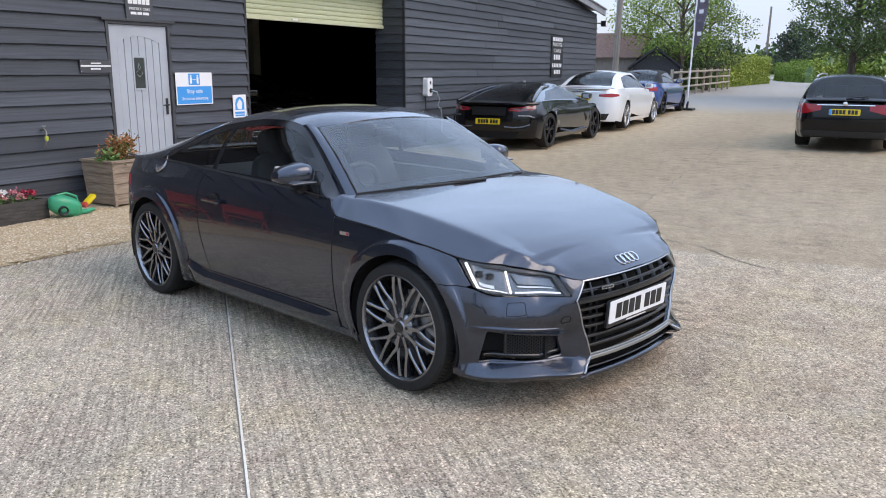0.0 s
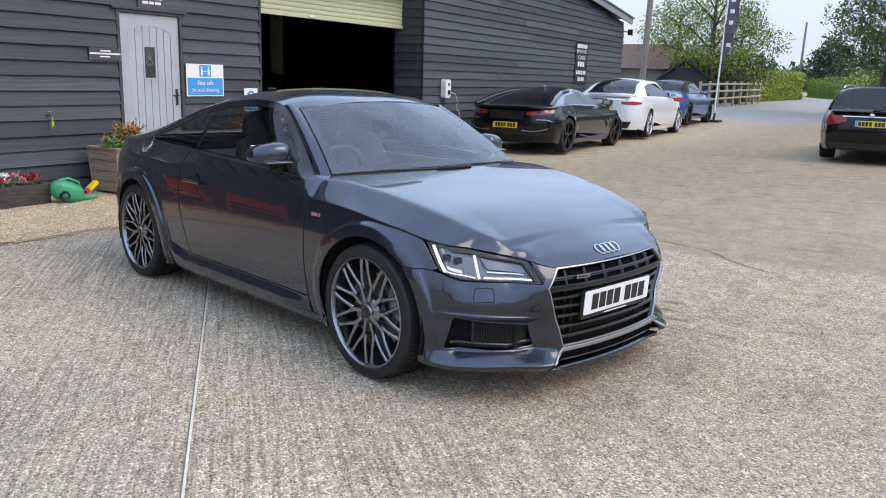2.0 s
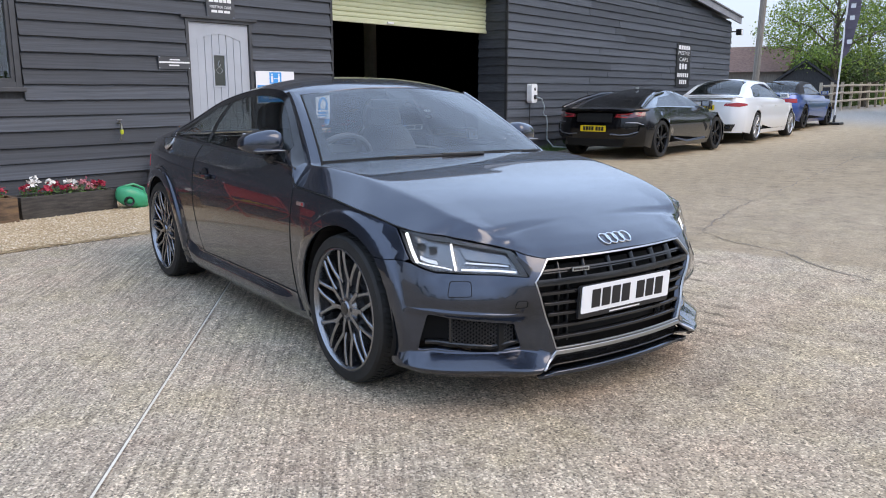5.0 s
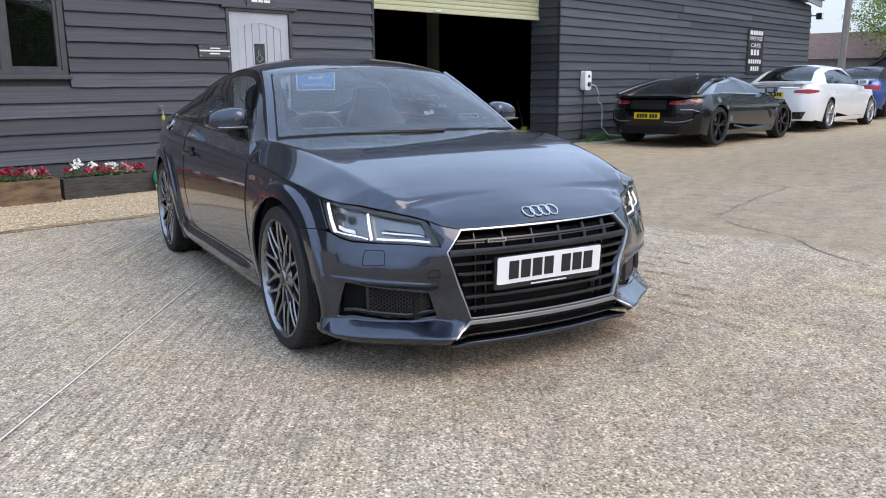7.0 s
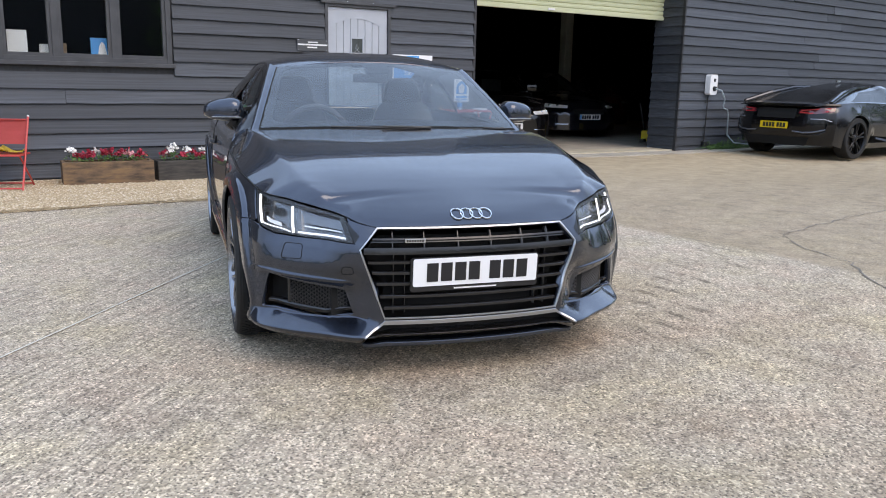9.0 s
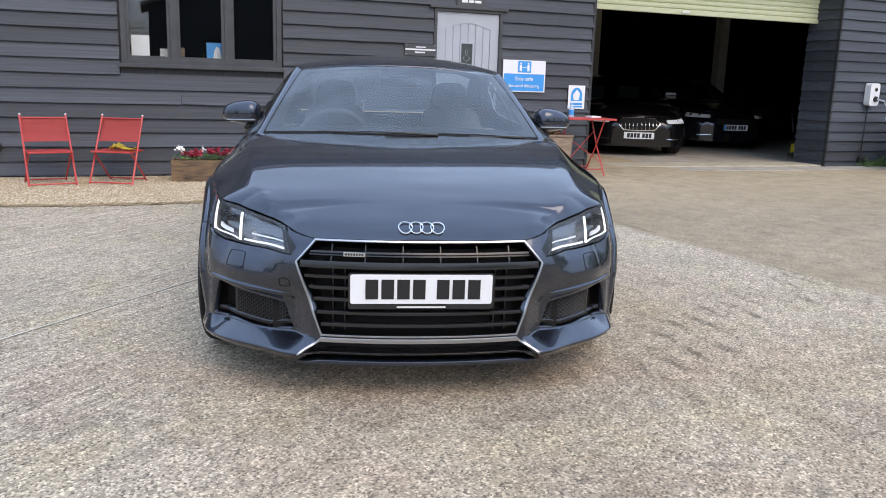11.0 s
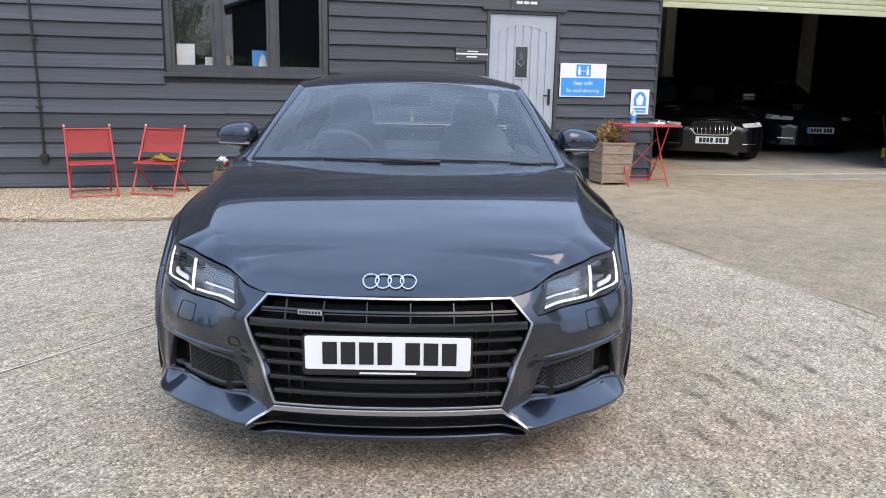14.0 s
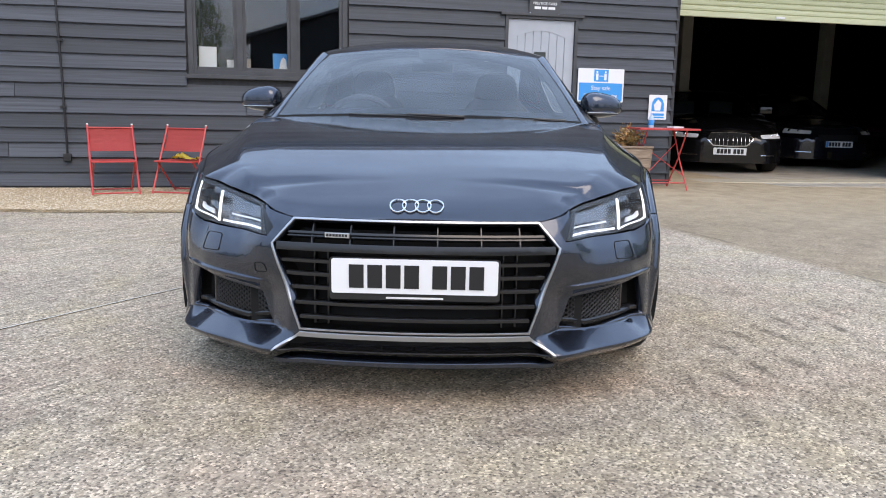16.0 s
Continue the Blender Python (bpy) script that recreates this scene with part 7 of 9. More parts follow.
part("scoop_band", boxed(-0.10, -0.02, -0.045, 0.045, -0.025, 0.035, bevel=0.015), RED, t, "red plastic band", smooth=True)


# ---- folding chairs and table ----
def folding_chair(m, label):
    t = thing("folding_chair", label, "chair", m, group="folding chairs")
    for x in (-0.235, 0.235):
        part("leg", tube(bmesh.new(), [(x, -0.24, 0.0), (x * 0.985, -0.03, 0.40), (x * 0.97, 0.15, 0.735)], 0.011, 8), RED, t, smooth=True)
        part("leg", tube(bmesh.new(), [(x * 0.88, 0.24, 0.0), (x * 0.88, -0.17, 0.355)], 0.010, 8), RED, t, smooth=True)
    for y, z, q in ((-0.235, 0.02, 0.232), (0.235, 0.02, 0.205), (0.135, 0.705, 0.228)):
        part("cross_bar", tube(bmesh.new(), [(-q, y, z), (q, y, z)], 0.008, 8), RED, t)
    bm = boxed(-0.222, 0.222, -0.21, 0.15, 0.345, 0.362, bevel=0.006)
    part("seat", bm, RED, t, "red slatted seat")
    bm = bmesh.new()
    prev = None
    for k in range(7):
        s_ = k / 6
        ring = [bm.verts.new((x, 0.03 + 0.115 * s_ + 0.02 * math.sin(math.pi * s_), 0.455 + 0.255 * s_)) for x in (-0.226, 0.226)]
        if prev:
            bm.faces.new((prev[0], prev[1], ring[1], ring[0]))
        prev = ring
    bmesh.ops.solidify(bm, geom=bm.faces[:], thickness=0.006)
    part("backrest", bm, REDCLOTH, t, "faded red fabric back")
    for x in (-0.228, 0.228):
        part("back_tip", lathe(bmesh.new(), [(0.001, 0.0), (0.011, 0.0), (0.011, 0.014), (0.001, 0.018)], 8, axis="z", centre=(x, 0.15, 0.733)), WHITE, t, "white end cap")
    return t


folding_chair(pose(1.96, 7.65, ground_z(2, 7.7) + 0.027, 0, 0, 15) @ Matrix.Scale(0.95, 4), "red folding chair with fabric back on gravel")
folding_chair(pose(2.64, 7.68, ground_z(2, 7.7) + 0.027, 0, 0, -21) @ Matrix.Scale(0.95, 4), "red folding chair turned a little, holding a yellow cloth")
rng = random.Random(3)
bm = bmesh.new()
grid = [[bm.verts.new((-0.13 + 0.26 * i / 9, -0.12 + 0.20 * j / 7, 0.012 + (0.045 + 0.035 * math.sin(i * 0.7)) * abs(math.sin(i * 1.3 + j * 0.9)) * rng.uniform(0.5, 1.0))) for j in range(8)] for i in range(10)]
for i in range(9):
    for j in range(7):
        bm.faces.new((grid[i][j], grid[i + 1][j], grid[i + 1][j + 1], grid[i][j + 1]))
bmesh.ops.solidify(bm, geom=bm.faces[:], thickness=0.003)
ob = part("cleaning_cloth", bm, texture(material("yellow_cloth", rough=0.9), [(0.70, 0.50, 0.05), (0.85, 0.68, 0.14)], size=30, bump=0.3), smooth=True, angle=0)
ob.matrix_world = pose(2.70, 7.63, ground_z(2, 7.7) + 0.027 + 0.345, 0, 0, -14)
tagged(ob, "crumpled yellow cleaning cloth on the chair seat", "cloth")

t = thing("folding_table", "red metal folding table with crossed legs", "table", pose(8.20, 7.72, ground_z(8.3, 7.7), 0, 0, -4))
part("tabletop", boxed(-0.38, 0.38, -0.26, 0.26, 0.705, 0.728, bevel=0.008), RED, t, "chipped red table top")
for x in (-0.25, 0.25):
    part("leg", tube(bmesh.new(), [(x, -0.27, 0.0), (x, 0.0, 0.36), (x, 0.20, 0.70)], 0.009, 8), RED, t)
    part("leg", tube(bmesh.new(), [(x - 0.014, 0.27, 0.0), (x - 0.014, 0.0, 0.36), (x - 0.014, -0.20, 0.70)], 0.009, 8), RED, t)
for y, z in ((-0.19, 0.08), (0.19, 0.08)):
    part("cross_bar", tube(bmesh.new(), [(-0.25, y, z), (0.25, y, z)], 0.007, 8), RED, t)
for sg in (-1, 1):
    part("brace", tube(bmesh.new(), [(-0.25 * sg, -0.16, 0.16), (0.25 * sg, 0.11, 0.55)], 0.005, 6), RED, t)
t = thing("sanitiser_bottle", "clear pump bottle with blue label on the red table", "bottle", pose(8.10, 7.80, ground_z(8.3, 7.7) + 0.729))
part("bottle", lathe(bmesh.new(), [(0.001, 0.0), (0.032, 0.0), (0.034, 0.02), (0.034, 0.11), (0.015, 0.14), (0.013, 0.155), (0.001, 0.155)], 18, axis="z"), material("pale_blue_bottle", (0.45, 0.58, 0.68), 0.15), t, smooth=True)
part("label_band", lathe(bmesh.new(), [(0.0345, 0.03), (0.0352, 0.03), (0.0352, 0.09), (0.0345, 0.09)], 18, axis="z"), BLUE, t, "blue label", smooth=True)
part("pump", tube(bmesh.new(), [(0, 0, 0.15), (0, 0, 0.19), (-0.035, 0, 0.19)], 0.006, 8), WHITE, t)
t = thing("paper_stack", "small stack of papers on the red table", "paper", pose(8.38, 7.72, ground_z(8.3, 7.7) + 0.729, 0, 0, 14))
part("sheets", boxed(-0.08, 0.08, -0.06, 0.06, 0.0, 0.02, bevel=0.003), PAPER, t)


# ---- along the long shed: charger, vertical sign, floodlight, weeds ----
def on_shed(u, out, z, rz=0):
    return shed_m @ pose(u, -out, z, 0, 0, rz)


t = thing("wall_charger", "white electric car charger with hanging cables on the boards", "charger", on_shed(0.80, 0.04, 1.20))
part("charger_body", prism(bmesh.new(), rounded(0.21, 0.36, 0.05), 0.11, at=-0.11), WHITE, t, smooth=True)
part("socket", lathe(bmesh.new(), [(0.001, -0.14), (0.04, -0.14), (0.045, -0.11), (0.001, -0.11)], 20, centre=(0.02, 0, -0.07)), BLACKPL, t, "black socket", smooth=True)
part("status_dial", lathe(bmesh.new(), [(0.001, -0.115), (0.03, -0.115), (0.032, -0.11), (0.001, -0.11)], 20, centre=(0.02, 0, 0.08)), BLACKPL, t, smooth=True)
part("supply_cable", tube(bmesh.new(), [(-0.03, -0.03, -0.18), (-0.04, -0.03, -0.6), (-0.05, -0.03, -1.05)], 0.012, 8), BLACKPL, t, smooth=True)
part("cable_box", boxed(-0.10, -0.01, -0.08, -0.01, -1.10, -1.02, bevel=0.01), BLACKPL, t)
CABLE = material("pale_grey_blue_cable", (0.35, 0.42, 0.46), 0.5)
part("charging_cable", tube(bmesh.new(), [(0.02, -0.14, -0.07), (0.12, -0.20, -0.10), (0.24, -0.20, -0.26), (0.26, -0.16, -0.36), (0.30, -0.15, -0.42), (0.42, -0.14, -0.44), (0.48, -0.13, -0.56), (0.50, -0.12, -0.9), (0.62, -0.2, -1.05), (1.0, -0.6, -1.09)], 0.013, 8), CABLE, t, "pale charging cable", smooth=True)

s = flat_sign("sign_column", "tall black sign with white lettering on the shed", 0, 0.62, 0, 1.42, INK, wall_m=on_shed(8.22, 0.05, 1.34) @ Matrix.Diagonal((1.6, 1, 0.80, 1)), y=0)
text_bars(s, LETTER, [(-0.24, -0.14, 0.53, 0.66), (-0.12, -0.04, 0.53, 0.66), (-0.02, 0.06, 0.53, 0.66), (0.08, 0.16, 0.53, 0.66), (0.18, 0.26, 0.53, 0.66)])
lettered(s, "PRESTIGE", 0.17, 0, 0.41, LETTER, 0.72)
lettered(s, "CARS", 0.19, 0, 0.20, LETTER, 0.85)
for x in (-0.14, -0.02, 0.10):
    part("white_disc", prism(bmesh.new(), rounded(0.085, 0.19, 0.04, cx=x, cy=-0.02), 0.003, at=-0.003), LETTER, s)
text_bars(s, LETTER, [(-0.25 + 0.085 * k, -0.19 + 0.085 * k, -0.37, -0.24) for k in range(6)] + [(-0.15 + 0.085 * k, -0.09 + 0.085 * k, -0.60, -0.46) for k in range(4)])

t = thing("floodlight", "small black floodlight at the shed's eave corner", "lamp", on_shed(12.75, 0.1, 3.02))
part("arm", tube(bmesh.new(), [(-0.15, 0.05, 0.0), (0.05, -0.02, 0.0)], 0.02, 8), BLACKPL, t)
part("lamp_head", boxed(0.0, 0.16, -0.16, 0.0, -0.10, 0.08, bevel=0.015), BLACKPL, t)
part("lamp_glass", boxed(0.02, 0.14, -0.166, -0.16, -0.08, 0.06), PAPER, t)

rng = random.Random(12)
spots = []
for k in range(500):
    u = rng.gauss(1.35, 0.35)
    spots.append(shed_m @ Vector((u, -abs(rng.gauss(0.12, 0.06)), abs(rng.gauss(0.02, 0.05)) + ground_z(14.6, 8.6))))
tagged(new("weeds", leaf_mesh("weeds", spots, 0.09, GREENLEAF, rng, narrow=0.18)), "green weeds growing along the shed's foot", "weeds", kind="stuff")

# things just inside the garage mouth
column(16.40, 15.5, 0.24)
column(12.60, 15.2, 0.24)
t = thing("yellow_jack", "yellow trolley jack with black handle at the garage edge", "jack", pose(14.15, 10.25, ground_z(11, 8.6) + 0.045, 0, 0, 30))
part("jack_body", boxed(-0.09, 0.09, -0.07, 0.07, 0.0, 0.22, bevel=0.03), material("yellow_enamel", (0.72, 0.55, 0.02), 0.4), t, smooth=True)
part("jack_handle", tube(bmesh.new(), [(0.0, 0.0, 0.15), (0.10, 0.1, 0.40), (0.18, 0.2, 0.75)], 0.016, 8), BLACKPL, t)
part("jack_foot", boxed(-0.30, -0.06, -0.04, 0.04, 0.0, 0.06, bevel=0.015), BLACKPL, t)


# ---- the other parked cars ----
WHITEPAINT = paint("white_car_paint", (0.74, 0.75, 0.76), 0.0, 0.3, False)
BLUEPAINT = paint("bright_blue_metallic_paint", (0.020, 0.075, 0.30), 0.6, 0.3)
BLACKPAINT = paint("black_car_paint", (0.004, 0.004, 0.005), 0.0, 0.25, False)
BLACKPAINT.node_tree.nodes["Principled BSDF"].inputs["Specular IOR Level"].default_value = 0.3
CHARCOAL = paint("charcoal_metallic_paint", (0.055, 0.058, 0.065), 0.85, 0.17)
for m in (BLACKPAINT, CHARCOAL):
    m.node_tree.nodes["Principled BSDF"].inputs["Coat IOR"].default_value = 1.33
    m.node_tree.nodes["Principled BSDF"].inputs["Specular IOR Level"].default_value = 0.2
DARKRED = paint("dark_red_car_paint", (0.10, 0.006, 0.010), 0.4, 0.3, False)
DARKGLASS = glass("privacy_glass", (0.10, 0.11, 0.11), 1.7, 0.14)
FARGLASS = glass("far_car_glass", (0.35, 0.4, 0.4), 1.6)
SILVERRIM = material("silver_rim", (0.55, 0.56, 0.58), 0.3, 0.9)
BLACKRIM = material("black_rim", (0.02, 0.02, 0.022), 0.25, 0.6)
CANVAS = texture(material("black_canvas_hood", rough=0.85), [(0.008, 0.008, 0.009), (0.02, 0.02, 0.022)], size=60, bump=0.2, bump_size=200)


def make_car(name, label, m, mat, base, fo, ro, W, hub, zs, belt, tail_z, nose_z, cowl, top_x, roof_z, roof_end, glass_end, rim, style, rear_mat=None, roof_mat=None, screen_w=0.70, roof_w=0.56, bonnet_z=None, doors=2, side_glass=None, tail_round=0.35, plate=None, group="parked cars"):
    xr = -(base + ro)
    bz = bonnet_z or belt - 0.02
    plan = [(fo, 0), (fo - 0.008, 0.2), (fo - 0.035, 0.4 * W / 0.9), (fo - 0.10, 0.58 * W / 0.9), (fo - 0.22, 0.74 * W / 0.9), (fo - 0.38, 0.85 * W / 0.9), (fo - 0.60, 0.89 * W / 0.9), (0, W - 0.012), (-base * 0.5, W - 0.014), (-base, W - 0.010),
            (xr + 0.50, W - 0.03), (xr + 0.26, W - 0.11), (xr + 0.09, W - tail_round * 0.75), (xr + 0.03, W - tail_round * 1.25), (xr + 0.004, 0.2), (xr, 0)]
    zt = [(xr, tail_z - 0.10), (-base, zs + 0.03), (-base * 0.5, zs), (0, zs - 0.02), (fo, nose_z + 0.02)]
    zb = [(xr, tail_z), (-base - 0.1, belt + 0.03), (-base * 0.5, belt), (cowl - 0.25, belt - 0.02), (cowl, belt - 0.05)]
    yw = W - 0.15
    tip = top_x - 0.16
    rail = [(xr - 0.02, yw - 0.12, tail_z + 0.01), (glass_end, yw - 0.06, tail_z + 0.05), ((roof_end + glass_end) / 2, roof_w + 0.04, (roof_z + tail_z) / 2 + 0.04), (roof_end, roof_w + 0.01, roof_z - 0.10), ((tip + roof_end) / 2, roof_w, roof_z - 0.065), (tip, roof_w, roof_z - 0.085), ((tip + cowl - 0.28) / 2, (roof_w + yw) / 2, (roof_z + belt) / 2 - 0.02), (cowl - 0.28, yw, belt), (cowl, yw + 0.04, belt - 0.04)]
    roof = [(xr - 0.02, tail_z + 0.005), (glass_end, tail_z + 0.07), ((roof_end + glass_end) / 2, (roof_z + tail_z) / 2 + 0.06), (roof_end, roof_z - 0.02), ((top_x + roof_end) / 2, roof_z), (top_x, roof_z - 0.035)]
    screen = (cowl, 0.27, screen_w, bz + 0.03, 0.03, top_x, 0.13, roof_w - 0.04, roof_z - 0.038, 0.035)
    sh = Shape(plan, zt, zb, None, None, rail, roof, screen, base=base, hub=hub, arch=hub + 0.045, flare=0.012, tuck=0.06)
    sx, sy = sh.sx, sh.sy
    sh.ze_t = [(0.0, nose_z), (sy(0.45), nose_z + 0.01), (sx(fo - 0.45), zs - 0.10), (sx(0), zs - 0.02), (sx(cowl - 0.25), zs)]
    k = (cowl - 0.02, (fo - 0.15 - cowl) / (fo - cowl + 0.25), cowl - 0.25)
    sh.nose = k
    sh.spine_t = (None, [(cowl - 0.02, bz + 0.03), (cowl * 0.4, bz - 0.01), (fo * 0.35, (bz * 0.7 + nose_z * 0.3)), (fo - 0.15, nose_z + 0.06)])
    sh.pillar_x = (cowl - 0.30, tip)
    car = thing(name, label, "car", m, group=group)
    S, W_ = sh.side, sh.window
    dz = lambda x: curve_at(zb, x)
    zE = lambda s: curve_at(sh.ze_t, s)
    low = 0.19
    arch_f, arch_r = sh.arch_points(0.0, sh.arch, low, 14), sh.arch_points(-base, sh.arch, low, 14)
    st = dict(step=0.09, edge=0.05)
    s1 = sx(cowl - 0.25)
    panel("bonnet", sh.bonnet, [(0, 0.004), (s1, 0.004), (s1, 1.0), (0, 1.0)], mat, car, both=True, **st)
    ups, dn = [q for q in arch_f if q[1] > hub + 0.1], None
    fore, aft = [q for q in arch_f if q[0] < sx(0)], [q for q in arch_f if q[0] >= sx(0)]
    sm = sx(arch_f[0][0] * 0 + 0.42)
    panel("front_bumper", S, [(0, zE(0) - 0.004)] + [(s, zE(s) - 0.004) for s in (sy(0.3), sy(0.5), sx(fo - 0.4))] + [(sx(0.30), zE(sx(0.30)) - 0.004), (sx(0.30), hub + 0.27)] + fore[: -max(1, len(fore) // 2)][::-1] + [(sx(0.42), low - 0.01), (sy(0.5), 0.17), (0, 0.17)], mat, car, both=True, **st)
    d0 = cowl - 0.12
    panel("front_wing", S, [(sx(0.295), zE(sx(0.3)) - 0.004), (sx(0.0), zE(sx(0)) - 0.004), (sx(d0), zE(sx(d0)) - 0.004), (sx(d0), low)] + arch_f[::-1][: len(aft)] + [q for q in arch_f[::-1][len(aft):] if q[1] > hub + 0.28] + [(sx(0.295), hub + 0.275)], mat, car, pair=True, **st)
    q0 = -base + 0.30 if doors == 2 else -base + 0.22
    cuts = [d0, q0] if doors == 2 else [d0, (d0 + q0) / 2 + 0.05, q0]
    for a, b in zip(cuts, cuts[1:]):
        xs = [a - 0.006 - (a - b - 0.006) * i / 6 for i in range(7)]
        ob = panel("door", S, [(sx(xs[0]), 0.27)] + [(sx(x), dz(x)) for x in xs] + [(sx(xs[-1]), max(0.27, hub + 0.05) if b == q0 else 0.27)], mat, car, pair=True, **st)
        for o, sg in zip(ob, (1, -1)):
            c = S(sg * sx(b + 0.16), zs - 0.06)
            h = part("door_handle", boxed(-0.09, 0.09, -0.01, 0.025, -0.012, 0.012, bevel=0.006), mat, o)
            h.location = c
    panel("sill", S, [(arch_f[-1][0], 0.17), (arch_f[-1][0], low)] + [(sx(d0), low), (sx(d0), 0.262), (sx(q0), 0.262), (sx(q0), low), (arch_r[0][0], low), (arch_r[0][0], 0.17)], mat, car, pair=True, **st)
    rm = rear_mat or mat
    panel("rear_quarter", S, [(sx(q0 - 0.004), low), (sx(q0 - 0.004), dz(q0))] + [(sx(x), dz(x)) for x in (-base, -base - 0.25)] + [(sx(xr + 0.34), dz(xr + 0.34)), (sx(xr + 0.34), low + 0.05)] + arch_r[::-1], mat, car, pair=True, **st)
    panel("rear_bumper", S, [(sx(xr + 0.336), dz(xr + 0.336)), (sx(xr + 0.15), dz(xr + 0.15)), (sh.len, tail_z), (sh.len, 0.24), (sx(xr + 0.336), 0.22)], rm, car, both=True, **st)
    g = side_glass or FARGLASS
    scr = panel("windscreen", sh.glass, [(-1, 0), (1, 0), (1, 1), (-1, 1)], FARGLASS, car, step=0.2, edge=0.1, thick=0)
    scr.visible_shadow = False
    panel("roof_pillar", sh.pillar, [(0, 0), (1, 0), (1, 1), (0, 1)], roof_mat or mat, car, pair=True, step=0.2, edge=0.1)
    qe, ge = top_x - roof_end, top_x - glass_end
    panel("roof", sh.top, [(0.004, -1), (qe, -1), (qe, 1), (0.004, 1)], roof_mat or mat, car, flip=True, step=0.14, edge=0.1)
    panel("rear_window", sh.top, [(qe + 0.004, -0.84), (ge, -0.84), (ge, 0.84), (qe + 0.004, 0.84)], g, car, flip=True, step=0.14, edge=0.1, thick=0).visible_shadow = False
    for sg in (-1, 1):
        panel("rear_pillar", sh.top, [(qe + 0.004, 0.845), (ge, 0.845), (ge, 1.0), (qe + 0.004, 1.0)] if sg > 0 else [(qe + 0.004, -1.0), (ge, -1.0), (ge, -0.845), (qe + 0.004, -0.845)], roof_mat or mat, car, flip=True, step=0.14, edge=0.1)
    panel("boot_lid", sh.top, [(ge + 0.004, -1), (top_x - xr - 0.01, -1), (top_x - xr - 0.01, 1), (ge + 0.004, 1)], rm, car, flip=True, step=0.14, edge=0.1)
    xa, xb = cowl - 0.36, max(glass_end + 0.25, -base - 0.15)
    gl = soften([(xa, 0.08), (xa - 0.06, 0.78), (tip - 0.02, 0.88), (roof_end + 0.1, 0.88), ((roof_end + xb) / 2, 0.80), (xb, 0.2), (xb + 0.05, 0.06)], 0.03)
    for o in panel("side_window", W_, gl, g, car, pair=True, flip=True, step=0.2, edge=0.08, thick=0):
        o.visible_shadow = False
    panel("window_frame", W_, [(cowl - 0.29, 0.0), (cowl - 0.295, 1.0), ((tip + cowl - 0.3) / 2, 1.0), (tip, 1.0), (roof_end, 1.0), (glass_end, 1.0), (xr + 0.35, 1.0), (xr + 0.35, 0.0)], roof_mat or mat, car, holes=[gl], pair=True, flip=True, step=0.15, edge=0.06, thick=0.01)
    for sg in (1, -1):
        mm = part("door_mirror", boxed(-0.07, 0.06, -0.02, 0.19, -0.06, 0.06, bevel=0.035), mat, car, smooth=True)
        mm.matrix_local = pose(cowl - 0.42, sg * (W - 0.08), belt + 0.07) @ Matrix.Diagonal((1, sg, 1, 1))
        part("mirror_glass", boxed(-0.076, -0.070, 0.02, 0.16, -0.04, 0.045), CHROME, mm)
    bm = boxed(xr + 0.7, cowl - 0.3, -W + 0.2, W - 0.2, 0.3, belt - 0.12)
    part("cabin", bm, SEATS, car)
    for y in (-0.36, 0.36):
        part("seat", boxed(top_x - 0.62, top_x - 0.48, y - 0.22, y + 0.22, belt - 0.15, roof_z - 0.22, bevel=0.05), SEATS, car, smooth=True)
    put_wheels(sh, car, hub, 0.235, hub * 0.76, rim, style, W - 0.02, detail=False)
    body_core(sh, car, 0.2)
    return car, sh


def lamps(sh, car, name, pts, mat, lift=0.006, label=""):
    return panel(name, sh.side, soften(pts, 0.015), mat, car, pair=True, lift=lift, thick=0.012, step=0.06, edge=0.03, label=label)


def yard_pose(x, y, turn, lift=0.0):
    return pose(x, y, ground_z(x, y) + lift, 0, 0, turn)


# charcoal and black hybrid sports car, seen from behind
car, sh = make_car("hybrid_sports_car", "low charcoal sports car with black tail and yellow plate", yard_pose(17.85, 7.44, 2.0), CHARCOAL, 2.80, 0.92, 0.92, 0.965, 0.345, 0.80, 0.90, 0.86, 0.62, -0.30, -1.25, 1.285, -1.80, -3.40, BLACKRIM, "ten", rear_mat=BLACKPAINT, roof_mat=CHARCOAL, side_glass=DARKGLASS, roof_w=0.54, bonnet_z=0.84)
S, sx, sr, n_ = sh.side, sh.sx, lambda y: sh.sy(y, True), sh.len
SMOKED = material("smoked_red_lens", (0.10, 0.006, 0.010), 0.1, Coat_Weight=1.0)
REDBAR = material("bright_red_lens_bar", (0.55, 0.03, 0.04), 0.2, Coat_Weight=1.0)
pair = lamps(sh, car, "tail_lamp", [(sr(0.90), 0.86), (sr(0.42), 0.81), (sr(0.40), 0.745), (sr(0.60), 0.735), (sr(0.88), 0.775)], SMOKED, label="smoked red tail lamp")
for side, lens in zip((1, -1), pair):
    for pts, r in (([(sr(0.86), 0.835), (sr(0.66), 0.815), (sr(0.46), 0.795), (sr(0.44), 0.765), (sr(0.60), 0.752), (sr(0.84), 0.785)], 0.011),):
        part("light_bar", tube(bmesh.new(), [S(side * q, z) + Vector((-0.016, 0, 0)) for q, z in pts], r, 6), REDBAR, lens, "bright red hooked light bar")
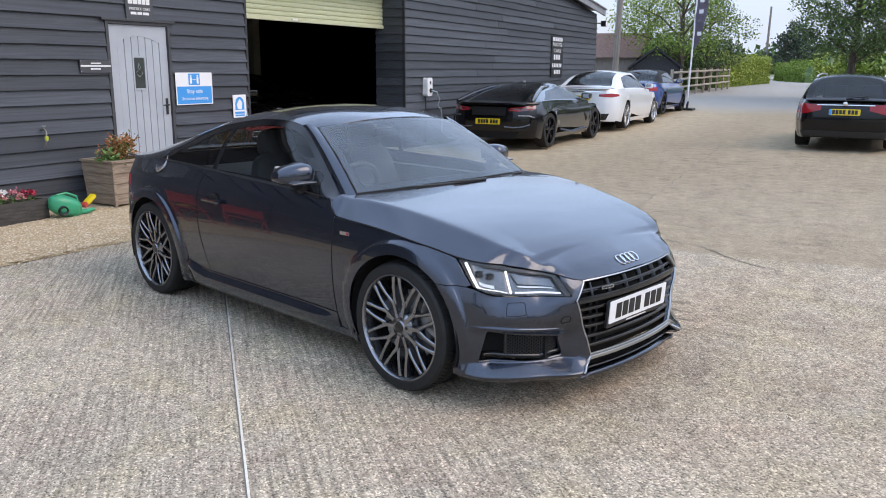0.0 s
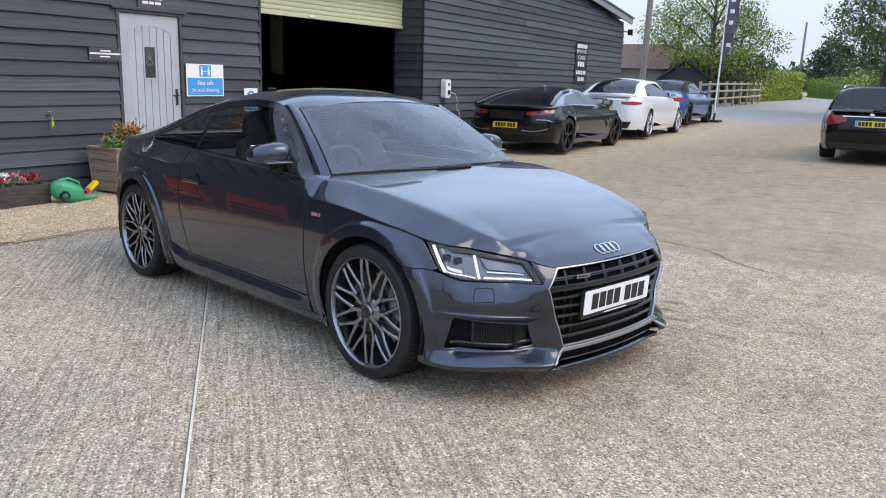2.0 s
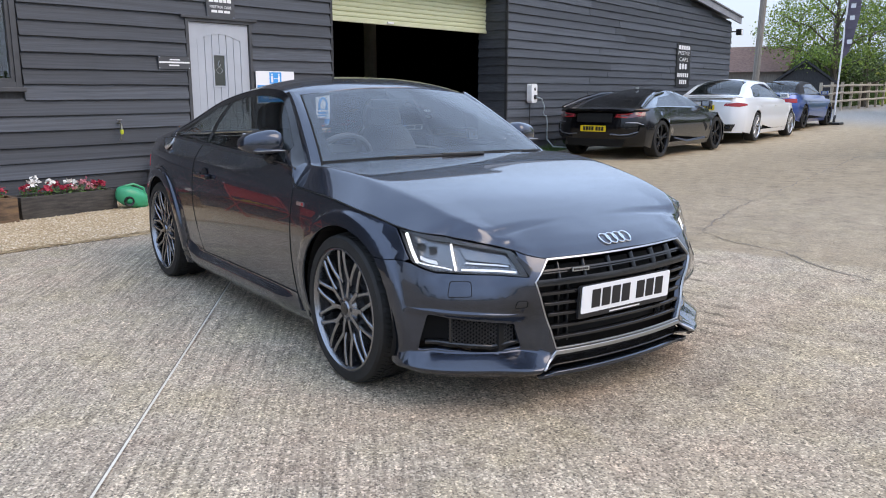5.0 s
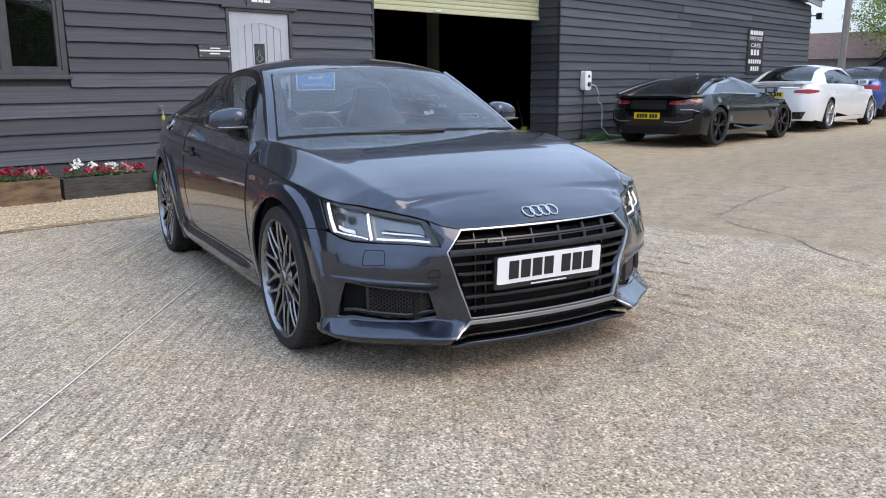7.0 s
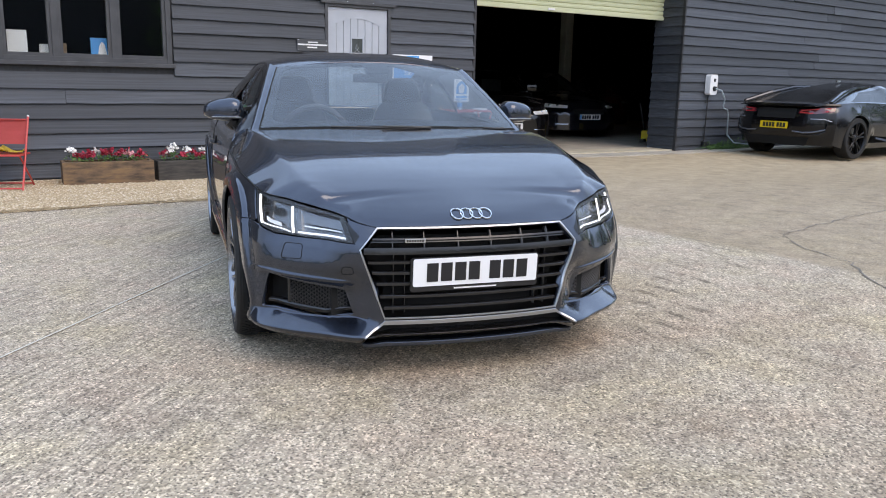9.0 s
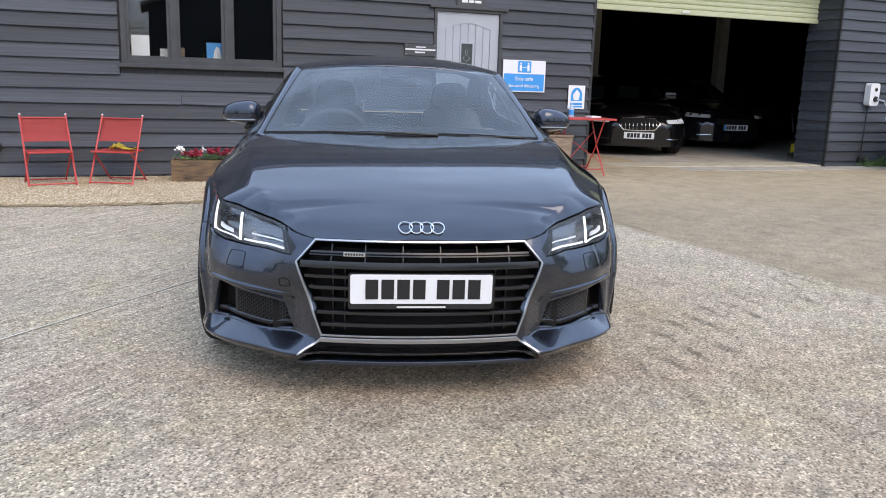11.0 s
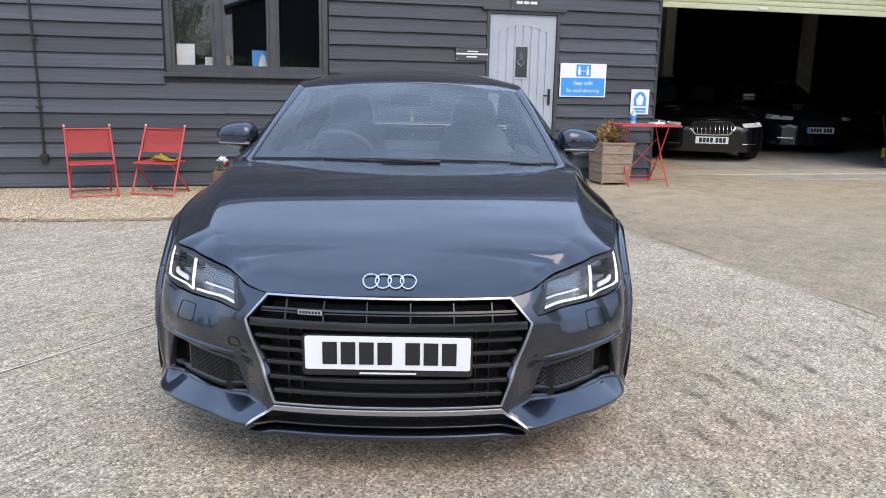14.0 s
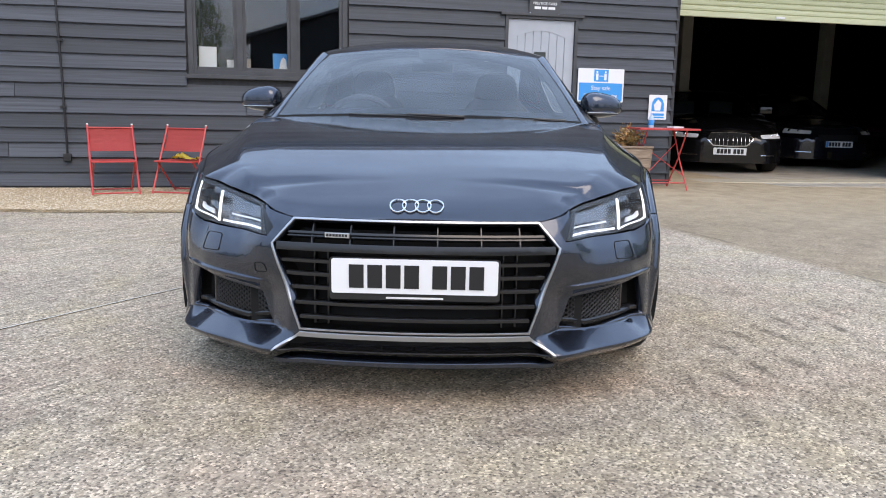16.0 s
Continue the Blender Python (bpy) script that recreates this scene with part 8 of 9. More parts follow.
# pale-edged contour round each rear corner, and the dark channel inside it
CONTOUR = material("blue_grey_contour", (0.16, 0.18, 0.22), 0.3, 0.7)
for side in (1, -1):
    pts = [(sr(0.34), 0.45), (sr(0.52), 0.435), (sr(0.68), 0.45), (sr(0.80), 0.49), (sr(0.86), 0.55), (sr(0.865), 0.62), (sr(0.80), 0.655), (sr(0.62), 0.66)]
    part("bumper_contour", tube(bmesh.new(), [S(side * q, z) + Vector((-0.012, side * 0.004, 0)) for q, z in pts], 0.012, 6), CONTOUR, car, "blue-grey contour strip", smooth=True)
    # flying buttress from the roof to the rear wing
    pts = [sh.top(0.62, side * 0.97) + Vector((0, 0, 0.01)), sh.top(1.15, side * 0.985) + Vector((0, side * 0.015, 0.03)), sh.top(1.7, side * 1.0) + Vector((0, side * 0.03, 0.035)), sh.top(2.2, side * 1.0) + Vector((0, side * 0.05, 0.02))]
    part("roof_buttress", tube(bmesh.new(), pts, 0.03, 8, taper=[0.02, 0.035, 0.04, 0.03]), CHARCOAL, car, smooth=True)
panel("tail_panel", S, soften([(n_, 0.82), (sr(0.36), 0.82), (sr(0.36), 0.66), (n_, 0.66)], 0.02), VOID, car, both=True, lift=0.006, thick=0.01, step=0.1)
panel("tail_wing", S, [(sr(0.92), 0.885), (n_, 0.875), (n_, 0.855), (sr(0.92), 0.862)], BLACKPAINT, car, both=True, lift=0.06, thick=0.08, step=0.1)
panel("bumper_fin", S, [(sr(0.86), 0.62), (sr(0.82), 0.62), (sr(0.80), 0.47), (sr(0.74), 0.42), (sr(0.48), 0.40), (sr(0.48), 0.375), (sr(0.78), 0.39), (sr(0.85), 0.46)], GLOSSBLACK, car, pair=True, lift=0.03, thick=0.04, step=0.1)
panel("diffuser", S, [(sr(0.62), 0.36), (n_, 0.36), (n_, 0.22), (sr(0.55), 0.22)], VOID, car, both=True, lift=0.006, thick=0.01, step=0.1)
p = number_plate(car, pose(-3.735, 0.0, 0.545, -4, 0, -90), "", YELLOW, True)
panel("side_blade", S, [(sx(-0.55), 0.50), (sx(-0.75), 0.62), (sx(-0.80), 0.60), (sx(-0.62), 0.42)], VOID, car, pair=True, lift=0.004, thick=0.01)
panel("side_fin", S, [(sx(-0.6), 0.30), (sx(-1.5), 0.27), (sx(-2.2), 0.36), (sx(-2.2), 0.33), (sx(-1.5), 0.235), (sx(-0.6), 0.26)], material("blue_grey_trim", (0.08, 0.12, 0.2), 0.35, 0.5), car, pair=True, lift=0.012, thick=0.02)
part("roof_aerial", boxed(-0.06, 0.06, -0.014, 0.014, 0.0, 0.035, bevel=0.011), SATIN, car).location = (-1.95, 0, 1.265)

# white saloon
car, sh = make_car("white_saloon", "white four-door saloon with red tail lamps", yard_pose(23.3, 7.62, 3.0), WHITEPAINT, 2.909, 0.90, 1.12, 0.93, 0.345, 0.88, 0.98, 1.02, 0.72, -0.42, -1.30, 1.46, -2.55, -3.45, SILVERRIM, "many", doors=4, roof_w=0.58, bonnet_z=0.96)
S, sx, sr, n_ = sh.side, sh.sx, lambda y: sh.sy(y, True), sh.len
lamps(sh, car, "tail_lamp", [(sx(-3.60), 0.885), (sr(0.74), 0.910), (sr(0.48), 0.890), (sr(0.46), 0.835), (sr(0.76), 0.815), (sx(-3.60), 0.845)], TAIL, label="red tail lamp")
panel("boot_strip", S, [(sr(0.62), 0.955), (n_, 0.955), (n_, 0.93), (sr(0.62), 0.93)], CHROME, car, both=True, lift=0.012, thick=0.02, step=0.1)
panel("diffuser", S, [(sr(0.72), 0.42), (n_, 0.42), (n_, 0.26), (sr(0.66), 0.26)], BLACKPL, car, both=True, lift=0.005, thick=0.01, step=0.1)
for y in (-0.58, 0.58):
    o = part("exhaust_tip", lathe(bmesh.new(), [(0.035, -0.03), (0.05, -0.03), (0.05, 0.08), (0.035, 0.08)], 18, axis="x", centre=(0, 0, 0)), CHROME, car, smooth=True)
    o.location = (-3.99, y, 0.36)
    o.scale = (1, 1.5, 0.9)
number_plate(car, pose(-4.042, 0.0, 0.80, -5, 0, -90), "", YELLOW, True)

# blue open car with its black hood up
car, sh = make_car("blue_cabriolet", "bright blue cabriolet with raised black fabric hood", yard_pose(28.8, 8.15, 2.0), BLUEPAINT, 2.76, 0.80, 0.95, 0.90, 0.34, 0.84, 0.95, 0.96, 0.70, -0.40, -1.20, 1.40, -2.15, -2.95, BLACKRIM, "ten", roof_mat=CANVAS, roof_w=0.58, bonnet_z=0.93)
S, sr, n_ = sh.side, lambda y: sh.sy(y, True), sh.len
lamps(sh, car, "tail_lamp", [(sh.sx(-3.4), 0.86), (sr(0.45), 0.86), (sr(0.45), 0.76), (sh.sx(-3.4), 0.74)], TAIL, label="red tail lamp")
number_plate(car, pose(-3.735, 0.0, 0.66, -5, 0, -90), "", YELLOW, True)

# black estate across the yard
car, sh = make_car("black_estate_car", "black estate car with red tail lamps and yellow plate", yard_pose(20.35, 1.27, 0.0), BLACKPAINT, 2.76, 0.78, 0.98, 0.905, 0.325, 0.82, 0.92, 0.91, 0.70, -0.42, -1.22, 1.385, -3.25, -3.60, SILVERRIM, "many", doors=4, roof_w=0.60, bonnet_z=0.93, side_glass=DARKGLASS, tail_round=0.24)
S, sx, sr, n_ = sh.side, sh.sx, lambda y: sh.sy(y, True), sh.len
lamps(sh, car, "tail_lamp", [(sx(-3.42), 0.84), (sr(0.80), 0.86), (sr(0.40), 0.84), (sr(0.40), 0.74), (sr(0.68), 0.67), (sx(-3.42), 0.67)], TAIL, label="red L-shaped tail lamp")
panel("hatch_step", S, [(sr(0.70), 0.57), (n_, 0.57), (n_, 0.555), (sr(0.70), 0.555)], GLOSSBLACK, car, both=True, lift=0.03, thick=0.04, step=0.1)
panel("lower_bumper", S, [(sr(0.75), 0.36), (n_, 0.36), (n_, 0.26), (sr(0.7), 0.26)], BLACKPL, car, both=True, lift=0.012, thick=0.02, step=0.1)
panel("hatch_strip", S, [(sr(0.48), 0.84), (n_, 0.84), (n_, 0.825), (sr(0.48), 0.825)], SATIN, car, both=True, lift=0.012, thick=0.02, step=0.1)
p = number_plate(car, pose(-3.752, 0.0, 0.71, -6, 0, -90), "", YELLOW, True)
part("plate_band", boxed(-0.258, -0.215, -0.0015, 0.0, -0.052, 0.052), BLUE, p)
part("rear_badge", lathe(bmesh.new(), [(0.001, 0.0), (0.038, 0.0), (0.041, -0.008), (0.001, -0.012)], 20, axis="x", centre=(-3.746, 0, 0.86)), CHROME, car, smooth=True)
part("rear_wiper", tube(bmesh.new(), [(-3.68, 0.0, 0.95), (-3.64, -0.2, 0.98), (-3.62, -0.36, 1.0)], 0.012, 6), BLACKPL, car)
for y in (-0.57, 0.57):
    part("roof_rail", tube(bmesh.new(), [(-1.4, y, 1.335), (-1.5, y, 1.385), (-2.4, y, 1.395), (-3.1, y, 1.365), (-3.2, y, 1.325)], 0.016, 8), SATIN, car, smooth=True)

# dark cars inside the garage, noses to the yard
gz = ground_z(11, 8.6) + 0.012


GARAGEBLACK = paint("shaded_black_car_paint", (0.004, 0.004, 0.005), 0.0, 0.25, False)
GARAGEBLACK.node_tree.nodes["Principled BSDF"].inputs["Coat IOR"].default_value = 1.50
GARAGEBLACK.node_tree.nodes["Principled BSDF"].inputs["Specular IOR Level"].default_value = 0.1


def garage_car(name, label, x, y, turn, mat, W=0.95, roof=1.44, nose=0.74):
    car, sh = make_car(name, label, pose(x, y, gz, 0, 0, turn), mat, 2.85, 0.90, 1.0, W, 0.34, 0.86, 0.97, 0.98, nose, -0.42, -1.25, roof, -2.3, -3.2, BLACKRIM, "ten", doors=4, roof_w=0.58, bonnet_z=0.95, group="cars inside the garage")
    S, sy, sx = sh.side, sh.sy, sh.sx
    lamps(sh, car, "headlamp", [(sx(0.40), nose - 0.02), (sy(0.50), nose - 0.055), (sy(0.52), nose - 0.11), (sx(0.42), nose - 0.10)], REFLECTOR, label="clear headlamp")
    for side in (1, -1):
        for q in (0.30, 0.62):
            c = S(side * (sx(0.40) + (sy(0.50) - sx(0.40)) * q), nose - 0.06)
            part("lamp_bowl", lathe(bmesh.new(), [(0.001, 0.030), (0.020, 0.024), (0.030, 0.008), (0.033, -0.01), (0.001, -0.012)], 14, axis="x", centre=(c.x - 0.006, c.y, c.z)), CHROME, car, smooth=True)
        pts = [S(side * sy(q), 0.30) + Vector((0.006, 0, 0)) for q in (0.50, 0.58, 0.66, 0.74)]
        part("intake_strip", tube(bmesh.new(), pts, 0.006, 6), CHROME, car, smooth=True)
    return car, sh


car, sh = garage_car("black_saloon", "black saloon with oval chrome grille inside the garage", 11.2, 11.3, 250, GARAGEBLACK, 0.95, 1.42, 0.68)
S, sy = sh.side, sh.sy
panel("grille", S, soften([(0, 0.66), (sy(0.30), 0.65), (sy(0.36), 0.56), (sy(0.26), 0.46), (0, 0.45)], 0.03), VOID, car, both=True, lift=0.004, thick=0.01, step=0.08)
for k in range(5):
    y = 0.04 + 0.065 * k
    panel("grille_bar", S, [(sy(y), 0.46), (sy(y + 0.005), 0.46), (sy(y + 0.005), 0.65), (sy(y), 0.65)], CHROME, car, pair=True, lift=0.008, thick=0.006, step=0.1)
panel("grille_rim", S, [(0, 0.672), (sy(0.31), 0.662), (sy(0.375), 0.56), (sy(0.27), 0.445), (0, 0.436), (0, 0.45), (sy(0.26), 0.46), (sy(0.36), 0.56), (sy(0.30), 0.65), (0, 0.66)], CHROME, car, both=True, lift=0.008, thick=0.01, step=0.08)
number_plate(car, pose(0.915, 0, 0.36, 4, 0, 90), "", PAPER)
car, sh = garage_car("dark_hatchback", "dark blue-black car with bright headlamps inside the garage", 14.03, 12.54, 262, paint("blue_black_paint", (0.014, 0.017, 0.026), 0.6, 0.22, False))
panel("grille", sh.side, [(0, 0.62), (sh.sy(0.40), 0.62), (sh.sy(0.36), 0.50), (0, 0.50)], VOID, car, both=True, lift=0.004, thick=0.01, step=0.1)
p = number_plate(car, pose(0.915, 0, 0.45, 4, 0, 90), "", PAPER)
part("plate_band", boxed(-0.258, -0.215, -0.0015, 0.0, -0.052, 0.052), BLUE, p)
car, sh = garage_car("dark_red_car", "dark red car in the depth of the garage", 18.3, 16.35, 250, DARKRED)
panel("grille", sh.side, [(0, 0.62), (sh.sy(0.40), 0.62), (sh.sy(0.36), 0.50), (0, 0.50)], VOID, car, both=True, lift=0.004, thick=0.01, step=0.1)


# ---- the lane and what stands beyond it ----
BARK = texture(material("bark", rough=0.9), [(0.05, 0.04, 0.03), (0.13, 0.105, 0.08)], scale=(6, 6, 1.2), size=5, bump=0.6)
SPRING = leaf_material("fresh_green_leaves", [(0.075, 0.135, 0.016), (0.15, 0.25, 0.03), (0.235, 0.34, 0.05)])
DEEP = leaf_material("deep_green_leaves", [(0.035, 0.07, 0.016), (0.07, 0.13, 0.03), (0.11, 0.18, 0.045)])
HEDGE = leaf_material("yellow_green_hedge_leaves", [(0.12, 0.18, 0.02), (0.26, 0.33, 0.04), (0.40, 0.44, 0.08)])
CONIFER = leaf_material("dark_conifer_needles", [(0.010, 0.024, 0.012), (0.022, 0.045, 0.022), (0.035, 0.065, 0.03)])
ROOFTILE = texture(material("brown_roof_tiles", rough=0.85), [(0.09, 0.05, 0.04), (0.16, 0.09, 0.07), (0.22, 0.13, 0.10)], scale=(2, 2, 6), size=4, bump=0.3)


def tree(x, y, height, spread, crown_low, mat, label, seed, leaves=5000, leaf=0.22, lean=0.0, clumps=36, name="tree", trunk=0.16):
    rng = random.Random(seed)
    z0 = ground_z(x, y)
    t = thing(name, label, "tree", pose(x, y, z0 - 0.05))
    top = Vector((lean, 0, height * 0.86))
    pts = [Vector((lean * k / 6 + rng.uniform(-0.05, 0.05), rng.uniform(-0.05, 0.05), height * 0.86 * k / 6)) for k in range(7)]
    part("trunk", tube(bmesh.new(), pts, trunk, 9, taper=[trunk * (1.15 - 0.95 * k / 6) for k in range(7)]), BARK, t, smooth=True)
    ends = []
    for k in range(clumps):
        h = crown_low + (height - crown_low) * ((k + rng.random()) / clumps)
        q = (h - crown_low) / (height - crown_low)
        reach = spread * (0.35 + 1.0 * math.sin(math.pi * min(0.98, 0.18 + 0.8 * q))) * rng.uniform(0.55, 1.05)
        a = k * 2.4 + rng.uniform(-0.4, 0.4)
        base_z = max(crown_low * 0.8, h - reach * 0.55)
        base = pts[0].lerp(pts[-1], min(1.0, base_z / (height * 0.86)))
        end = Vector((lean * q + math.cos(a) * reach, math.sin(a) * reach, h))
        midp = base.lerp(end, 0.5) + Vector((0, 0, 0.12 * reach))
        if k % 2 == 0:
            part("limb", tube(bmesh.new(), [base, midp, end], 0.03, 6, taper=[trunk * 0.35, trunk * 0.2, 0.012]), BARK, t, smooth=True)
        ends += [(end, 1.0), (midp, 0.6)]
    spots = []
    for k in range(leaves):
        e, w = rng.choices(ends, [q[1] for q in ends])[0]
        s = spread * 0.19
        off = [max(-1.7, min(1.7, rng.gauss(0, 1))) * s for q in range(3)]
        spots.append(e + Vector((off[0], off[1], off[2] * 0.62)))
    o = new("crown", leaf_mesh("crown", spots, leaf, mat, rng, 0.9, 0.6))
    o.parent = t
    return t


def bush_row(name, label, x0, y0, x1, y1, width, height, mat, n, leaf, seed, cat="hedge", uneven=0.15):
    """A clipped hedge or wild scrub: leaves over a dark core."""
    rng = random.Random(seed)
    L = math.hypot(x1 - x0, y1 - y0)
    dx, dy = (x1 - x0) / L, (y1 - y0) / L
    ob = thing(name, label, cat, pose(x0, y0, ground_z(x0, y0), 0, 0, math.degrees(math.atan2(dy, dx))))
    core = bmesh.new()
    k = max(2, int(L / 0.8))
    prev = None
    for i in range(k + 1):
        u = L * i / k
        h = height * (0.86 + uneven * rng.uniform(-1, 0.6))
        ring = [core.verts.new(p) for p in ((u, -width * 0.42, -0.3), (u, -width * 0.40, h * 0.7), (u, -width * 0.2, h), (u, width * 0.2, h), (u, width * 0.40, h * 0.7), (u, width * 0.42, -0.3))]
        if prev:
            for q in range(5):
                core.faces.new((prev[q], ring[q], ring[q + 1], prev[q + 1]))
        else:
            core.faces.new(ring)
        prev = ring
    core.faces.new(prev[::-1])
    part("hedge_core", core, DEEP, ob)
    spots = []
    for i in range(n):
        u = rng.uniform(0, L)
        side = rng.random()
        wob = 1 + uneven * (math.sin(u * 1.7 + seed) + 0.6 * math.sin(u * 4.1)) * 0.5
        if side < 0.42:
            p = (u, -width * 0.45 + rng.gauss(0, 0.06), rng.uniform(0, height * wob))
        elif side < 0.8:
            p = (u, rng.uniform(-0.5, 0.5) * width, height * wob * 0.97 + rng.gauss(0, 0.07))
        else:
            p = (u, width * 0.45 + rng.gauss(0, 0.06), rng.uniform(0, height * wob))
        spots.append(Vector(p))
    o = new("hedge_leaves", leaf_mesh("hedge_leaves", spots, leaf, mat, rng, 0.9, 0.6))
    o.parent = ob
    return ob


def far(bearing, dist):
    return (0.14 + dist * math.cos(radians(bearing)), 0.075 + dist * math.sin(radians(bearing)))


# fence along the drive
t = thing("post_and_rail_fence", "pale post and rail fence beside the drive", "fence", None)
a, b = Vector((*far(14.9, 37), 0)), Vector((*far(11.3, 50), 0))
n_posts = 9
for k in range(n_posts):
    p = a.lerp(b, k / (n_posts - 1))
    o = part("post", boxed(-0.06, 0.06, -0.05, 0.05, -0.2, 1.22, bevel=0.01), FENCE, t)
    o.location = (p.x, p.y, ground_z(p.x, p.y))
for k in range(n_posts - 1):
    p, q = a.lerp(b, k / (n_posts - 1)), a.lerp(b, (k + 1) / (n_posts - 1))
    for z in (0.42, 0.76, 1.08):
        part("rail", tube(bmesh.new(), [(p.x, p.y - 0.06, ground_z(p.x, p.y) + z), (q.x, q.y - 0.06, ground_z(q.x, q.y) + z + random.uniform(-0.02, 0.02))], 0.05, 6), FENCE, t)

# clipped bright hedge past the fence
h0, h1 = far(12.6, 52), far(9.4, 66)
bush_row("hedge", "clipped yellow-green hedge beside the lane", *h0, *h1, 1.6, 1.85, HEDGE, 20000, 0.125, 4)
g0, g1 = far(17.5, 44), far(12.2, 60)
bush_row("scrub", "dense green scrub behind the fence", *g0, *g1, 4.0, 2.3, DEEP, 15000, 0.18, 5, "shrubs", 0.4)
g0, g1 = far(7.5, 78), far(5.7, 70)
bush_row("verge_bushes", "green bushes on the far verge", *g0, *g1, 3.0, 1.15, SPRING, 10000, 0.15, 6, "shrubs", 0.6)
g0, g1 = far(5.2, 60), far(2.2, 54)
bush_row("verge_bushes", "pale green bushes behind the roadside tree", *g0, *g1, 2.5, 1.5, HEDGE, 3500, 0.22, 8, "shrubs", 0.6)
g0, g1 = far(3.6, 44), far(-6, 40)
bush_row("verge_bushes", "green bushes below the roadside trees", *g0, *g1, 3.0, 1.2, SPRING, 7000, 0.22, 7, "shrubs", 0.5)
for brg, d, hgt, spr, low, mat, lab, seed, kw in (
        (14.4, 43, 7.6, 2.3, 2.0, SPRING, "young fresh-green deciduous tree, sky showing through", 11, dict(leaves=13000, leaf=0.115)),
        (16.6, 47, 5.2, 1.8, 1.3, SPRING, "small fresh-green tree beside the fence", 12, dict(leaves=6500, leaf=0.115)),
        (12.7, 47, 5.0, 1.5, 1.2, DEEP, "narrow dark green tree behind the fence", 13, dict(leaves=6000, leaf=0.12)),
        (4.0, 38, 9.5, 1.85, 1.9, DEEP, "tall leafy roadside tree with thin trunk", 14, dict(leaves=28000, leaf=0.125, clumps=52)),
        (0.3, 36, 9.0, 3.0, 2.2, DEEP, "tall leafy roadside tree", 15, dict(leaves=15000, leaf=0.13)),
        (-3.4, 34, 8.5, 2.8, 2.0, SPRING, "leafy green roadside tree", 16, dict(leaves=5000, leaf=0.2))):
    tree(*far(brg, d), hgt, spr, low, mat, lab, seed, **kw)
for brg, d, hgt in ((7.95, 84, 4.3), (7.4, 86, 5.3), (6.8, 82, 4.6)):
    tree(*far(brg, d), hgt, 1.05, 0.5, CONIFER, "dark pointed conifer beyond the lane", int(brg * 10), leaves=2600, leaf=0.22, clumps=30, name="conifer")
# woods along the skyline
rng = random.Random(77)
spots = []
for k in range(40000):
    a = rng.uniform(-40, 60)
    d = rng.uniform(150, 190)
    x, y = far(a, d)
    spots.append(Vector((x, y, ground_z(x, y) + abs(rng.gauss(0, 1)) * (1.3 + 0.7 * math.sin(a * 0.9) ** 2) + 0.5)))
tagged(new("far_woods", leaf_mesh("far_woods", spots, 1.15, DEEP, rng, 0.9, 0.8)), "distant belt of green woods on the skyline", "trees", kind="stuff")
# meadow strips beyond the drive
bm = bmesh.new()
for q in (((30, 10.2), (120, 26), (120, 120), (27, 120)), ((44, 2.0), (130, 6), (130, -60), (30, -60), (27, -3.5)), (far(9.2, 82), far(5.2, 80), far(3.0, 140), far(11, 140))):
    bm.faces.new([bm.verts.new((x, y, ground_z(x, y) + 0.02)) for x, y in q])
tagged(part("grass_verge", bm, texture(material("meadow_grass", rough=0.95), [(0.05, 0.10, 0.02), (0.11, 0.18, 0.04), (0.17, 0.22, 0.07)], size=1.5, bump=0.5, bump_size=12)), "rough green grass verge", "grass", kind="structure")

# barn with a brown tiled roof
t = thing("brick_barn", "low barn with a brown tiled roof behind the shed", "building", pose(*far(20.0, 46.5), ground_z(40, 14), 0, 0, 100))
part("wall", boxed(-2.6, 2.6, -3, 3, -0.3, 1.85), POLEWOOD, t)
bm = bmesh.new()
prism(bm, [(-3.4, 1.75), (3.4, 1.75), (0, 3.1)], 5.6, axis="x", at=-2.8)
part("roof", bm, ROOFTILE, t, "brown clay tiled roof")
t = thing("black_cart_shed", "low black boarded gable shed behind the cars", "building", pose(*far(16.0, 42), ground_z(40, 14), 0, 0, -76))
bm = bmesh.new()
prism(bm, [(-1.1, -0.2), (1.1, -0.2), (1.1, 1.3), (0, 2.1), (-1.1, 1.3)], 4.0, at=0)
part("wall", bm, BLACKWOOD, t)
bm = bmesh.new()
prism(bm, [(-1.35, 1.15), (0, 2.15), (1.35, 1.15), (1.35, 1.27), (0, 2.28), (-1.35, 1.27)], 4.4, at=-0.2)
part("roof", bm, BLACKWOOD, t)

# poles and feather flag
for brg, d, h, r, lab, dx in ((18.75, 34, 8.5, 0.13, "tall grey-brown timber telegraph pole", 0.25), (9.1, 84, 6.7, 0.13, "far timber telegraph pole", 0.1), (10.85, 110, 5.4, 0.12, "far timber telegraph pole", 0.0), (-1.0, 100, 7, 0.12, "far timber telegraph pole", 0.0)):
    x, y = far(brg, d)
    t = thing("telegraph_pole", lab, "pole", pose(x, y, ground_z(x, y)), group="telegraph poles")
    part("shaft", tube(bmesh.new(), [(0, 0, -0.3), (dx * 0.4, -dx * 0.4, h * 0.5), (dx, -dx, h)], r, 10, taper=[r, r * 0.9, r * 0.7]), POLEWOOD, t, smooth=True)
    if d < 80:
        part("cross_arm", boxed(-0.05 + dx, 0.05 + dx, -0.8 - dx, 0.8 - dx, h - 0.5, h - 0.4), POLEWOOD, t)
x, y = 29.3, 7.24
t = thing("feather_flag", "purple-grey feather flag on a leaning white pole", "flag", pose(x, y, ground_z(x, y)))
